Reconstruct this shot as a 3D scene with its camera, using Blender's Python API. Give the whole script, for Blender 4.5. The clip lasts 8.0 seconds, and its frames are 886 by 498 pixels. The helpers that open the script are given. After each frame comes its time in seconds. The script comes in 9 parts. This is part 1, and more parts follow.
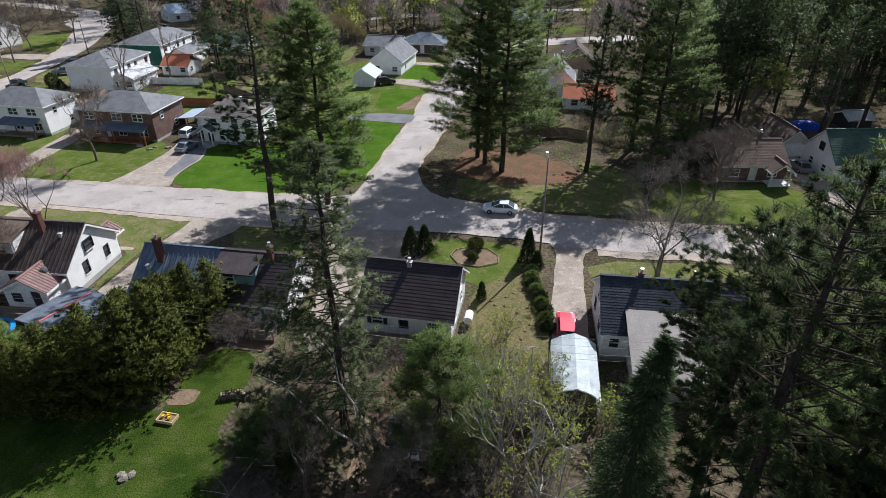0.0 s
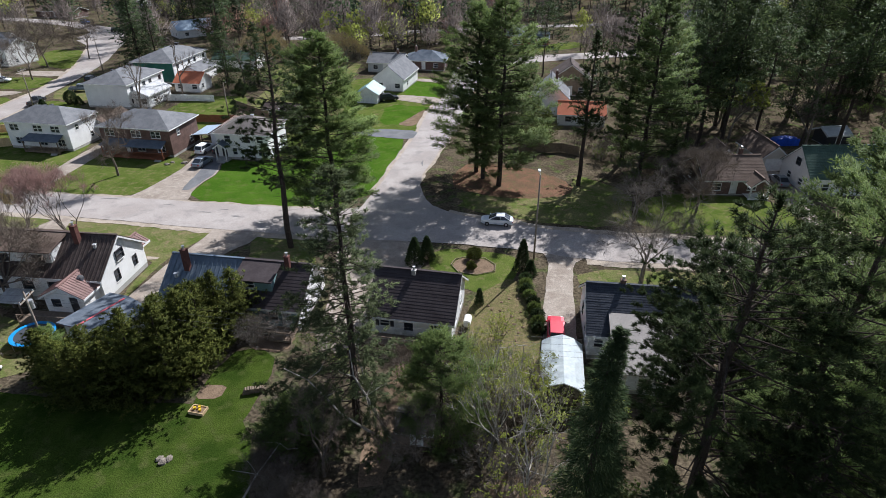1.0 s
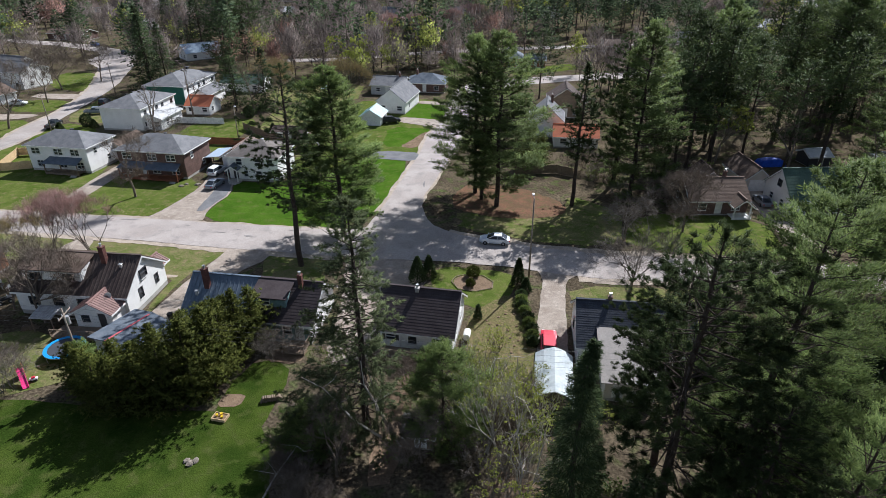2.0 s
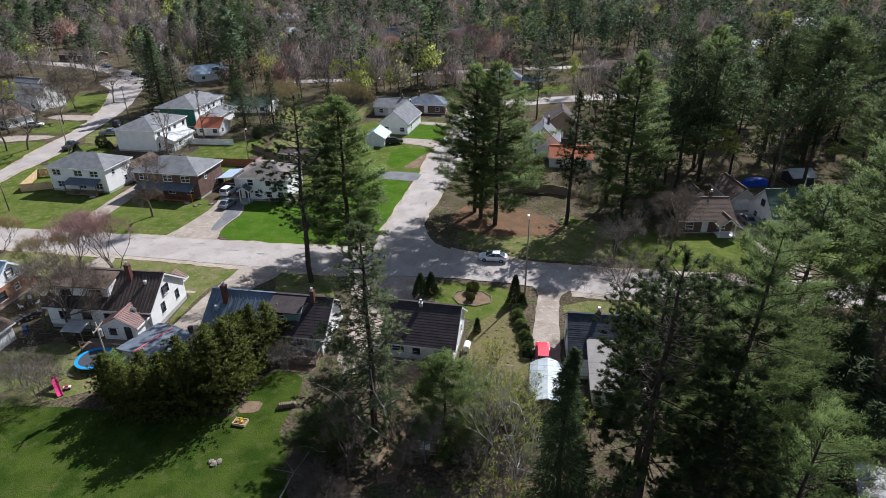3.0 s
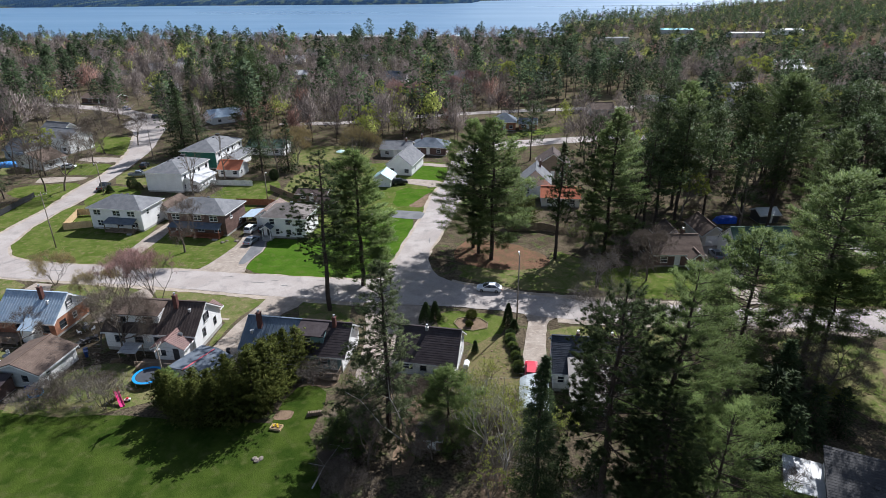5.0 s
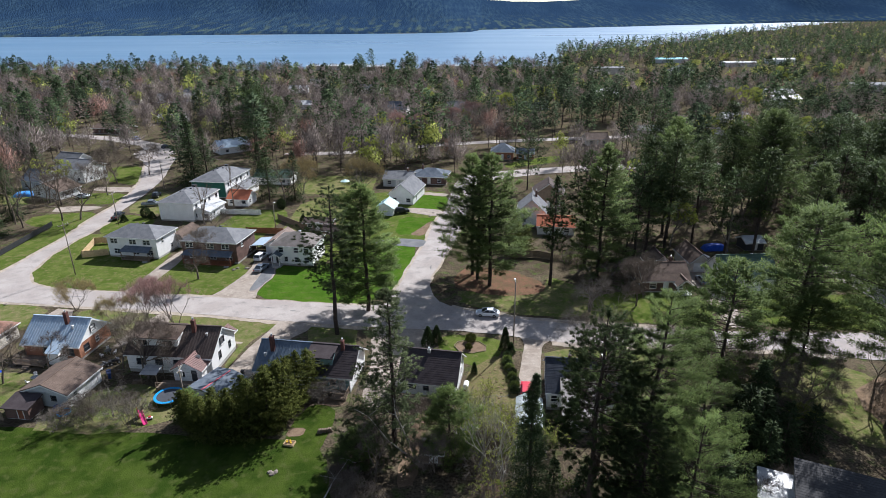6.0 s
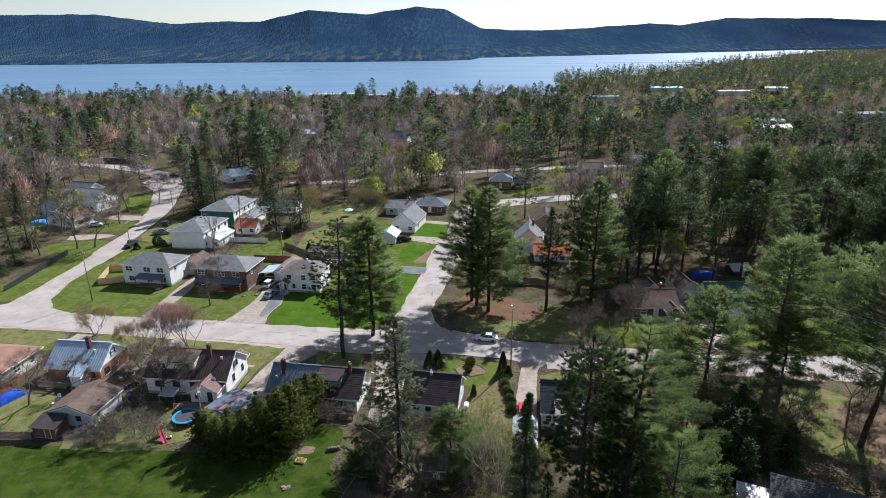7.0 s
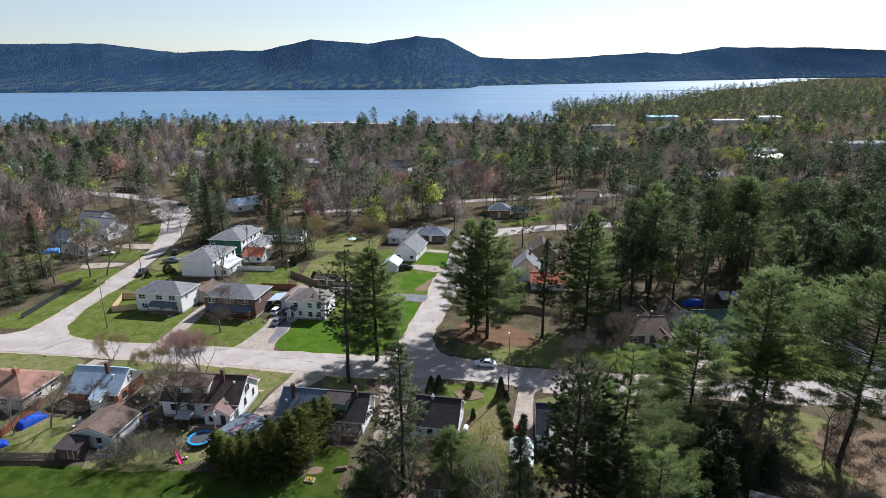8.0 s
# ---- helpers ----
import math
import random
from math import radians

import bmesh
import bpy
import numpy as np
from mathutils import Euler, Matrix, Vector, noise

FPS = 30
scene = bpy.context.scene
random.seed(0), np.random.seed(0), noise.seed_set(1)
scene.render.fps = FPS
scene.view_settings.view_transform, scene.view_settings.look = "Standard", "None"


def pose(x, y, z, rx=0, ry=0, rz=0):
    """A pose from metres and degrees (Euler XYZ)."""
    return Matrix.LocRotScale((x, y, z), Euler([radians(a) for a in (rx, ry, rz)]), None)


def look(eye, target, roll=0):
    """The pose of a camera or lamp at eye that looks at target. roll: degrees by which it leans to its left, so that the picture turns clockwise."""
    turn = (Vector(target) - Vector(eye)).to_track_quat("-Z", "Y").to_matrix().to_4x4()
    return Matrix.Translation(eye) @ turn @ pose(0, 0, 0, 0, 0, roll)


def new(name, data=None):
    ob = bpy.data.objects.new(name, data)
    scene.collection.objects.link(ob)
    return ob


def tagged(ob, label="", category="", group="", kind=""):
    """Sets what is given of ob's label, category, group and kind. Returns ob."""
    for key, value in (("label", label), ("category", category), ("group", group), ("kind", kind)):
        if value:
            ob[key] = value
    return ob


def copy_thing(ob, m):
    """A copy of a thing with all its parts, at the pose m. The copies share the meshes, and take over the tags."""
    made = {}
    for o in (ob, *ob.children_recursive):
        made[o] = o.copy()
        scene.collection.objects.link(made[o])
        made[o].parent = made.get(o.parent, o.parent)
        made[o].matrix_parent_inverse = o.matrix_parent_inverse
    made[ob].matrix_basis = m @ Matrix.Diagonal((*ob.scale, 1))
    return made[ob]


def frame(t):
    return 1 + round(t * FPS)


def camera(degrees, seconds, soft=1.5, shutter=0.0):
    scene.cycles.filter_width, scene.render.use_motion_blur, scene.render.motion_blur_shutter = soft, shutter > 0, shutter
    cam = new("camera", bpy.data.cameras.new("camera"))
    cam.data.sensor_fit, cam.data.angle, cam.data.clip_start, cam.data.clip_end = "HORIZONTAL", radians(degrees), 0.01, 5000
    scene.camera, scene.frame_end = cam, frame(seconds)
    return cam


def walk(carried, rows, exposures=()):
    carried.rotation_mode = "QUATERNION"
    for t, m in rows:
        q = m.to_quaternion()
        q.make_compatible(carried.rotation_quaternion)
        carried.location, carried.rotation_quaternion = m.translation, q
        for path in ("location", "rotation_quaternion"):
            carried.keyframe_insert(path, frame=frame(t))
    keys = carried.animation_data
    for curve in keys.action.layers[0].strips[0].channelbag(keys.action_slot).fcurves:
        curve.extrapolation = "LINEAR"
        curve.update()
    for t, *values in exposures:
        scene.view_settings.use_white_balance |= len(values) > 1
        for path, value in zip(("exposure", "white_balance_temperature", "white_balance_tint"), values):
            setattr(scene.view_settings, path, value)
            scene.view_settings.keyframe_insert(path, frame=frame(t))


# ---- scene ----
cam = camera(73.5, 8.0, 0.6)
METRES, EYE, TILT, LEAN, TURN = 50.0, 35.8, -30.4, 0.0, 0.0
ROWS = [
    (0.0, 0.0, 0.0, 0.0, 0.0, 0.0, -0.0),
    (0.5, -0.0007, -0.061, -0.0002, 0.01, 0.15, 0.0),
    (1.0, -0.002, -0.1169, 0.002, 0.02, 0.83, 0.05),
    (1.5, -0.0031, -0.1697, 0.0068, 0.02, 1.51, 0.11),
    (3.0, -0.0064, -0.3328, 0.0179, 0.1, 3.51, 0.21),
    (3.5, -0.0081, -0.3962, 0.015, 0.12, 4.18, 0.26),
    (4.0, -0.0102, -0.4623, 0.0117, 0.13, 4.84, 0.28),
    (4.5, -0.0121, -0.5288, 0.0082, 0.12, 5.55, 0.3),
    (6.0, -0.017, -0.7295, 0.0002, 0.11, 8.87, 0.4),
    (6.5, -0.0192, -0.7962, -0.0031, 0.1, 10.05, 0.41),
    (7.0, -0.0217, -0.8634, -0.006, 0.09, 11.22, 0.42),
    (7.5, -0.0242, -0.9309, -0.009, 0.07, 12.42, 0.4),
    (8.0, -0.0263, -0.9982, -0.013, 0.05, 13.65, 0.39),
]
walk(cam, [(t, pose(0, 0, EYE, TILT, LEAN, TURN) @ pose(METRES * x, METRES * y, METRES * z, 90 + pitch, roll, yaw)) for t, x, y, z, yaw, pitch, roll in ROWS], [(0.0, 0.62, 6000, 12), (8.0, 0.72, 6000, 12)])

# ---- world, sun, exposure ----
SUN_DIR = Vector((0.56, 0.83, 0.0)).normalized()
SUN_EL = radians(40)
world = bpy.data.worlds.new("sky")
scene.world = world
world.use_nodes = True
wn = world.node_tree.nodes
sky = wn.new("ShaderNodeTexSky")
sky.sky_type, sky.sun_disc = "NISHITA", False
sky.sun_elevation, sky.sun_rotation = SUN_EL, math.atan2(SUN_DIR.x, SUN_DIR.y)
sky.air_density, sky.dust_density, sky.ozone_density = 1.0, 0.45, 1.5
pale = wn.new("ShaderNodeHueSaturation")  # thin high haze: a paler sky all over
pale.inputs["Saturation"].default_value = 0.72
world.node_tree.links.new(sky.outputs[0], pale.inputs["Color"])
world.node_tree.links.new(pale.outputs[0], wn["Background"].inputs[0])
wn["Background"].inputs[1].default_value = 0.07
sun = bpy.data.lights.new("sun", "SUN")
sun.energy, sun.angle, sun.color = 5.0, radians(0.53), (1.0, 0.98, 0.95)
sun_ob = new("sun", sun)
sun_ob.matrix_world = look((0, 0, 200), (-SUN_DIR.x * 200, -SUN_DIR.y * 200, 200 - 200 * math.tan(SUN_EL)))


# ---- materials ----
def mat(name, c1, c2=None, scale=1.0, fine=12.0, rough=0.8, bump=0.3, metal=0.0, c3=None, rand=0.0, wave=None, spec=0.12, detail_mix=0.35, bump_dist=0.05, ramp=(0.38, 0.62)):
    """Two-scale procedural surface: broad patches c1/c2, fine grain, stains c3, bump; wave: (axis, metres, depth) for boards or ribs."""
    m = bpy.data.materials.new(name)
    m.use_nodes = True
    n, l = m.node_tree.nodes, m.node_tree.links
    b = n["Principled BSDF"]
    b.inputs["Roughness"].default_value, b.inputs["Metallic"].default_value = rough, metal
    b.inputs["Specular IOR Level"].default_value = spec
    c2 = c2 or tuple(v * 0.8 for v in c1)
    geo = n.new("ShaderNodeNewGeometry")
    big, small = n.new("ShaderNodeTexNoise"), n.new("ShaderNodeTexNoise")
    for node, sc, det in ((big, 1 / scale, 4), (small, fine, 3)):
        node.inputs["Scale"].default_value, node.inputs["Detail"].default_value = sc, det
        l.new(geo.outputs["Position"], node.inputs["Vector"])
    rmp = n.new("ShaderNodeValToRGB")
    rmp.color_ramp.elements[0].position, rmp.color_ramp.elements[1].position = ramp
    rmp.color_ramp.elements[0].color, rmp.color_ramp.elements[1].color = (*c1, 1), (*c2, 1)
    l.new(big.outputs[0], rmp.inputs[0])
    col = rmp.outputs[0]
    if c3:
        st, sr, mx = n.new("ShaderNodeTexNoise"), n.new("ShaderNodeValToRGB"), n.new("ShaderNodeMixRGB")
        st.inputs["Scale"].default_value, st.inputs["Detail"].default_value = 2.7 / scale, 5
        l.new(geo.outputs["Position"], st.inputs["Vector"])
        sr.color_ramp.elements[0].position, sr.color_ramp.elements[1].position = 0.52, 0.7
        l.new(st.outputs[0], sr.inputs[0])
        l.new(sr.outputs[0], mx.inputs[0])
        l.new(col, mx.inputs[1])
        mx.inputs[2].default_value = (*c3, 1)
        col = mx.outputs[0]
    gr, gm = n.new("ShaderNodeMapRange"), n.new("ShaderNodeMixRGB")
    gr.inputs["To Min"].default_value, gr.inputs["To Max"].default_value = 1 - detail_mix, 1 + detail_mix
    gr.inputs["From Min"].default_value, gr.inputs["From Max"].default_value = 0.3, 0.7
    l.new(small.outputs[0], gr.inputs[0])
    gm.blend_type, gm.inputs[0].default_value = "MULTIPLY", 1.0
    l.new(col, gm.inputs[1])
    l.new(gr.outputs[0], gm.inputs[2])
    col = gm.outputs[0]
    if rand:
        inf, hsv, mr = n.new("ShaderNodeObjectInfo"), n.new("ShaderNodeHueSaturation"), n.new("ShaderNodeMapRange")
        mr.inputs["To Min"].default_value, mr.inputs["To Max"].default_value = 1 - rand, 1 + rand
        l.new(inf.outputs["Random"], mr.inputs[0])
        l.new(mr.outputs[0], hsv.inputs["Value"])
        l.new(col, hsv.inputs["Color"])
        col = hsv.outputs[0]
    l.new(col, b.inputs["Base Color"])
    bp = n.new("ShaderNodeBump")
    bp.inputs["Strength"].default_value, bp.inputs["Distance"].default_value = bump, bump_dist
    height = small.outputs[0]
    if wave:
        axis, metres, depth = wave
        sep, mth = n.new("ShaderNodeSeparateXYZ"), n.new("ShaderNodeMath")
        tc = n.new("ShaderNodeTexCoord")
        l.new(tc.outputs["Object"], sep.inputs[0])
        mul = n.new("ShaderNodeMath")
        mul.operation, mul.inputs[1].default_value = "DIVIDE", metres
        l.new(sep.outputs[axis], mul.inputs[0])
        mth.operation = "FRACT"
        l.new(mul.outputs[0], mth.inputs[0])
        add = n.new("ShaderNodeMath")
        add.operation = "MULTIPLY_ADD"
        add.inputs[1].default_value = depth
        l.new(mth.outputs[0], add.inputs[0])
        l.new(small.outputs[0], add.inputs[2])
        height = add.outputs[0]
    l.new(height, bp.inputs["Height"])
    l.new(bp.outputs[0], b.inputs["Normal"])
    return m


def leaf_mat(name, c1, c2, rand=0.25, glow=0.22, spec=0.05, tone=False):
    """Foliage: islands vary between c1 and c2, trees vary in value, some light passes through."""
    m = bpy.data.materials.new(name)
    m.use_nodes = True
    n, l = m.node_tree.nodes, m.node_tree.links
    b = n["Principled BSDF"]
    b.inputs["Roughness"].default_value, b.inputs["Specular IOR Level"].default_value = 0.6, spec
    geo, inf = n.new("ShaderNodeNewGeometry"), n.new("ShaderNodeObjectInfo")
    mx, hsv, mr = n.new("ShaderNodeMixRGB"), n.new("ShaderNodeHueSaturation"), n.new("ShaderNodeMapRange")
    l.new(geo.outputs["Random Per Island"], mx.inputs[0])
    mx.inputs[1].default_value, mx.inputs[2].default_value = (*c1, 1), (*c2, 1)
    mr.inputs["To Min"].default_value, mr.inputs["To Max"].default_value = 1 - rand, 1 + rand
    l.new(inf.outputs["Random"], mr.inputs[0])
    wide, wr, ml = n.new("ShaderNodeTexNoise"), n.new("ShaderNodeMapRange"), n.new("ShaderNodeMath")
    wide.inputs["Scale"].default_value, wide.inputs["Detail"].default_value = 0.16, 1
    l.new(geo.outputs["Position"], wide.inputs["Vector"])
    wr.inputs["From Min"].default_value, wr.inputs["From Max"].default_value = 0.3, 0.7
    wr.inputs["To Min"].default_value, wr.inputs["To Max"].default_value = 0.68, 1.32
    l.new(wide.outputs[0], wr.inputs[0])
    ml.operation = "MULTIPLY"
    l.new(mr.outputs[0], ml.inputs[0])
    l.new(wr.outputs[0], ml.inputs[1])
    value = ml.outputs[0]
    if tone:
        at, m2 = n.new("ShaderNodeAttribute"), n.new("ShaderNodeMath")
        at.attribute_name, m2.operation = "tone", "MULTIPLY"
        l.new(value, m2.inputs[0])
        l.new(at.outputs["Fac"], m2.inputs[1])
        value = m2.outputs[0]
    l.new(value, hsv.inputs["Value"])
    l.new(mx.outputs[0], hsv.inputs["Color"])
    l.new(hsv.outputs[0], b.inputs["Base Color"])
    tr, ms = n.new("ShaderNodeBsdfTranslucent"), n.new("ShaderNodeMixShader")
    l.new(hsv.outputs[0], tr.inputs[0])
    ms.inputs[0].default_value = glow
    l.new(b.outputs[0], ms.inputs[1])
    l.new(tr.outputs[0], ms.inputs[2])
    l.new(ms.outputs[0], n["Material Output"].inputs[0])
    return m


def plain(name, c, rough=0.5, metal=0.0, spec=0.4):
    return mat(name, c, tuple(v * 0.86 for v in c), scale=0.6, fine=18, rough=rough, metal=metal, bump=0.08, spec=spec, detail_mix=0.1, bump_dist=0.01)


M_SOIL = mat("forest_floor", (0.068, 0.0536, 0.0365), (0.1105, 0.0884, 0.0595), scale=5, fine=3.0, bump=0.8, c3=(0.07, 0.088, 0.03), detail_mix=0.5, bump_dist=0.15, spec=0.0)
M_LUSH = mat("lush_lawn_grass", (0.044, 0.094, 0.010), (0.063, 0.118, 0.014), scale=4, fine=9.0, bump=0.3, c3=(0.08, 0.112, 0.023), detail_mix=0.3, bump_dist=0.06, spec=0.0)
M_LAWN = mat("lawn_grass", (0.066, 0.095, 0.018), (0.10, 0.122, 0.03), scale=3, fine=9.0, bump=0.3, c3=(0.14, 0.13, 0.055), detail_mix=0.32, bump_dist=0.06, spec=0.0)
M_MEADOW = mat("meadow_grass", (0.0248, 0.0442, 0.0074), (0.0497, 0.0727, 0.0129), scale=3.4, fine=9.0, bump=0.7, c3=(0.06, 0.073, 0.02), detail_mix=0.4, bump_dist=0.08, spec=0.0)
M_DRY = mat("dry_garden_grass", (0.145, 0.12, 0.06), (0.105, 0.105, 0.04), scale=1.1, fine=5.0, bump=0.6, c3=(0.19, 0.14, 0.085), detail_mix=0.35, spec=0.0)
M_DULL = mat("thin_grass", (0.09, 0.115, 0.03), (0.155, 0.145, 0.065), scale=2.5, fine=5.0, bump=0.5, c3=(0.19, 0.15, 0.085), detail_mix=0.3, spec=0.0)
M_ROAD = mat("old_asphalt", (0.315, 0.275, 0.248), (0.375, 0.335, 0.305), scale=5, fine=6.0, rough=0.85, bump=0.3, c3=(0.28, 0.25, 0.23), detail_mix=0.16)
M_SHOULDER = mat("gravel_shoulder", (0.40, 0.335, 0.27), (0.30, 0.25, 0.195), scale=1.6, fine=9.0, rough=0.95, bump=0.6, detail_mix=0.25)
M_DRIVE = mat("gravel_drive", (0.325, 0.275, 0.228), (0.255, 0.21, 0.17), scale=2.2, fine=9.0, rough=0.95, bump=0.6, c3=(0.38, 0.33, 0.275), detail_mix=0.22)
M_TAR = mat("new_asphalt", (0.13, 0.13, 0.135), (0.17, 0.17, 0.17), scale=2, fine=9.0, rough=0.85, detail_mix=0.15)
M_NEEDLES = mat("pine_needle_litter", (0.171, 0.095, 0.0617), (0.1235, 0.0808, 0.0513), scale=2.2, fine=6.0, bump=0.7, c3=(0.105, 0.095, 0.045), detail_mix=0.3, spec=0.0)
M_EARTH = mat("bare_earth", (0.21, 0.148, 0.10), (0.15, 0.108, 0.072), scale=1.2, fine=8.0, bump=0.7, detail_mix=0.3, spec=0.0)
M_CRACK = mat("tar_patch", (0.16, 0.15, 0.145), (0.2, 0.19, 0.18), scale=0.7, fine=9, rough=0.8)
M_BARK = mat("bark", (0.045, 0.0345, 0.0277), (0.0713, 0.0555, 0.045), scale=0.6, fine=9.0, rough=0.95, bump=0.9, rand=0.2)
M_BIRCH = mat("pale_bark", (0.42, 0.39, 0.35), (0.30, 0.27, 0.24), scale=0.5, fine=7.0, rough=0.8, bump=0.5)
M_TWIG = mat("bare_twigs", (0.1275, 0.1003, 0.0782), (0.17, 0.1377, 0.1105), scale=1.0, fine=5.0, rough=0.9, rand=0.22)
M_TWIG_GREY = mat("grey_twigs", (0.1573, 0.1318, 0.1088), (0.2082, 0.1785, 0.1513), scale=1.0, fine=5.0, rough=0.9, rand=0.15)
M_BUD = leaf_mat("red_buds", (0.27, 0.165, 0.145), (0.34, 0.22, 0.19), 0.2)
M_BUD_TAN = leaf_mat("tan_buds", (0.26, 0.19, 0.10), (0.30, 0.25, 0.12), 0.2)
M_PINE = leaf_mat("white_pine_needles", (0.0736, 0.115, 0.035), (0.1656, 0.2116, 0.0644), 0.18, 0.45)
# darker copy of the white pine needles, woodland shade put into its colour
M_PINE_SHADE = leaf_mat("shaded_pine_needles", (0.0377, 0.0615, 0.0246), (0.082, 0.1107, 0.0426), 0.2, 0.35)
M_REDPINE = leaf_mat("red_pine_needles", (0.0328, 0.0525, 0.0213), (0.0779, 0.1, 0.0377), 0.18, 0.35)
M_SPIRE = leaf_mat("thin_spruce_needles", (0.055, 0.075, 0.036), (0.115, 0.132, 0.06), 0.2, 0.4)
M_SPRUCE = leaf_mat("spruce_needles", (0.0279, 0.0459, 0.0197), (0.0656, 0.0886, 0.0344), 0.2, 0.32)
M_CEDAR = leaf_mat("cedar_sprays", (0.0357, 0.051, 0.0119), (0.1275, 0.136, 0.0306), 0.15)
M_SPRING = leaf_mat("young_leaves", (0.25, 0.29, 0.06), (0.38, 0.40, 0.1), 0.18, 0.45)
M_SHRUB = leaf_mat("shrub_leaves", (0.10, 0.15, 0.04), (0.21, 0.25, 0.07), 0.25, 0.4)
M_WHITE = mat("white_siding", (0.80, 0.79, 0.76), (0.74, 0.73, 0.70), scale=1.5, fine=6, rough=0.6, bump=0.5, wave=(2, 0.14, 0.7), detail_mix=0.06, bump_dist=0.02)
M_CREAM = mat("cream_siding", (0.62, 0.57, 0.48), (0.56, 0.51, 0.43), scale=1.5, fine=6, rough=0.6, bump=0.5, wave=(2, 0.14, 0.7), detail_mix=0.06, bump_dist=0.02)
M_GREY = mat("grey_siding", (0.52, 0.53, 0.53), (0.46, 0.47, 0.47), scale=1.5, fine=6, rough=0.6, bump=0.5, wave=(2, 0.14, 0.7), detail_mix=0.06, bump_dist=0.02)
M_TEAL = mat("teal_siding", (0.20, 0.30, 0.30), (0.17, 0.26, 0.265), scale=1.5, fine=6, rough=0.6, bump=0.5, wave=(2, 0.14, 0.7), detail_mix=0.06, bump_dist=0.02)
M_GREENWALL = mat("dark_green_siding", (0.03, 0.12, 0.09), (0.025, 0.10, 0.075), scale=1.5, fine=6, rough=0.6, bump=0.4, wave=(2, 0.2, 0.8), detail_mix=0.08, bump_dist=0.02)
M_BRICK = mat("brown_brick", (0.155, 0.098, 0.08), (0.12, 0.076, 0.063), scale=0.9, fine=10, rough=0.85, bump=0.5, wave=(2, 0.075, 0.6), detail_mix=0.25, bump_dist=0.01)
M_ORBRICK = mat("orange_brick", (0.36, 0.17, 0.10), (0.28, 0.13, 0.08), scale=0.8, fine=10, rough=0.85, bump=0.5, wave=(2, 0.075, 0.6), detail_mix=0.25, bump_dist=0.01)
M_REDBRICK = mat("dark_red_brick", (0.135, 0.06, 0.048), (0.1, 0.048, 0.04), scale=0.5, fine=10, rough=0.85, bump=0.5, wave=(2, 0.075, 0.6), detail_mix=0.25, bump_dist=0.01)
M_RPINK = mat("pinkish_brown_metal", (0.25, 0.155, 0.135), (0.2, 0.125, 0.11), scale=0.9, fine=7, rough=0.6, bump=0.3, detail_mix=0.15)
M_BLOCK = mat("concrete_block", (0.42, 0.40, 0.37), (0.34, 0.33, 0.30), scale=1.0, fine=8, rough=0.9, wave=(2, 0.2, 0.5), detail_mix=0.15)
M_RBLACK = mat("dark_brown_metal_tile", (0.05, 0.04, 0.041), (0.066, 0.054, 0.055), scale=1.4, fine=8, rough=0.75, bump=0.3, detail_mix=0.18, spec=0.08)
M_RBROWN = mat("dark_brown_shingle", (0.07, 0.052, 0.046), (0.098, 0.075, 0.065), scale=1.0, fine=7, rough=0.85, bump=0.6, detail_mix=0.25)
M_RTAN = mat("brown_shingle", (0.115, 0.083, 0.066), (0.15, 0.11, 0.087), scale=1.2, fine=7, rough=0.9, bump=0.6, detail_mix=0.2)
M_RGREY = mat("grey_shingle", (0.15, 0.152, 0.157), (0.195, 0.196, 0.2), scale=1.2, fine=7, rough=0.9, bump=0.6, detail_mix=0.18)
M_RSLATE = mat("blue_grey_shingle", (0.105, 0.125, 0.15), (0.145, 0.165, 0.19), scale=1.2, fine=7, rough=0.8, bump=0.6, detail_mix=0.2)
M_RBLUE = mat("blue_painted_metal", (0.31, 0.40, 0.49), (0.40, 0.48, 0.55), scale=1.1, fine=6, rough=0.38, bump=0.15, c3=(0.46, 0.51, 0.55), detail_mix=0.08, spec=0.5)
M_RSTEEL = mat("blue_grey_metal", (0.10, 0.135, 0.17), (0.135, 0.165, 0.20), scale=1.3, fine=6, rough=0.45, bump=0.15, detail_mix=0.1, spec=0.5)
M_RGREEN = mat("dark_green_shingle", (0.055, 0.09, 0.07), (0.075, 0.115, 0.09), scale=1.2, fine=7, rough=0.85, bump=0.6, detail_mix=0.2)
M_RORANGE = mat("orange_red_shingle", (0.50, 0.17, 0.09), (0.42, 0.14, 0.075), scale=1.2, fine=7, rough=0.85, bump=0.5, detail_mix=0.15)
M_RWHITE = mat("pale_metal_roof", (0.54, 0.54, 0.535), (0.46, 0.46, 0.455), scale=1.0, fine=6, rough=0.4, bump=0.1, detail_mix=0.08)
M_RCHAR = mat("charcoal_shingle", (0.05, 0.049, 0.05), (0.068, 0.066, 0.066), scale=1.6, fine=7, rough=0.85, bump=0.4, detail_mix=0.2)
M_RFLAT = mat("grey_roll_roofing", (0.17, 0.175, 0.18), (0.23, 0.23, 0.23), scale=1.6, fine=7, rough=0.85, bump=0.4, detail_mix=0.2)
M_RTEAL = mat("pale_teal_metal", (0.45, 0.62, 0.60), (0.52, 0.66, 0.64), scale=1.2, fine=6, rough=0.45, detail_mix=0.08)
M_TRIM = plain("white_trim", (0.78, 0.77, 0.74), 0.5)
M_DARK = plain("dark_trim", (0.035, 0.035, 0.04), 0.5)
M_WOOD = mat("weathered_wood", (0.24, 0.18, 0.13), (0.18, 0.14, 0.105), scale=0.6, fine=7, rough=0.85, bump=0.4, detail_mix=0.2)
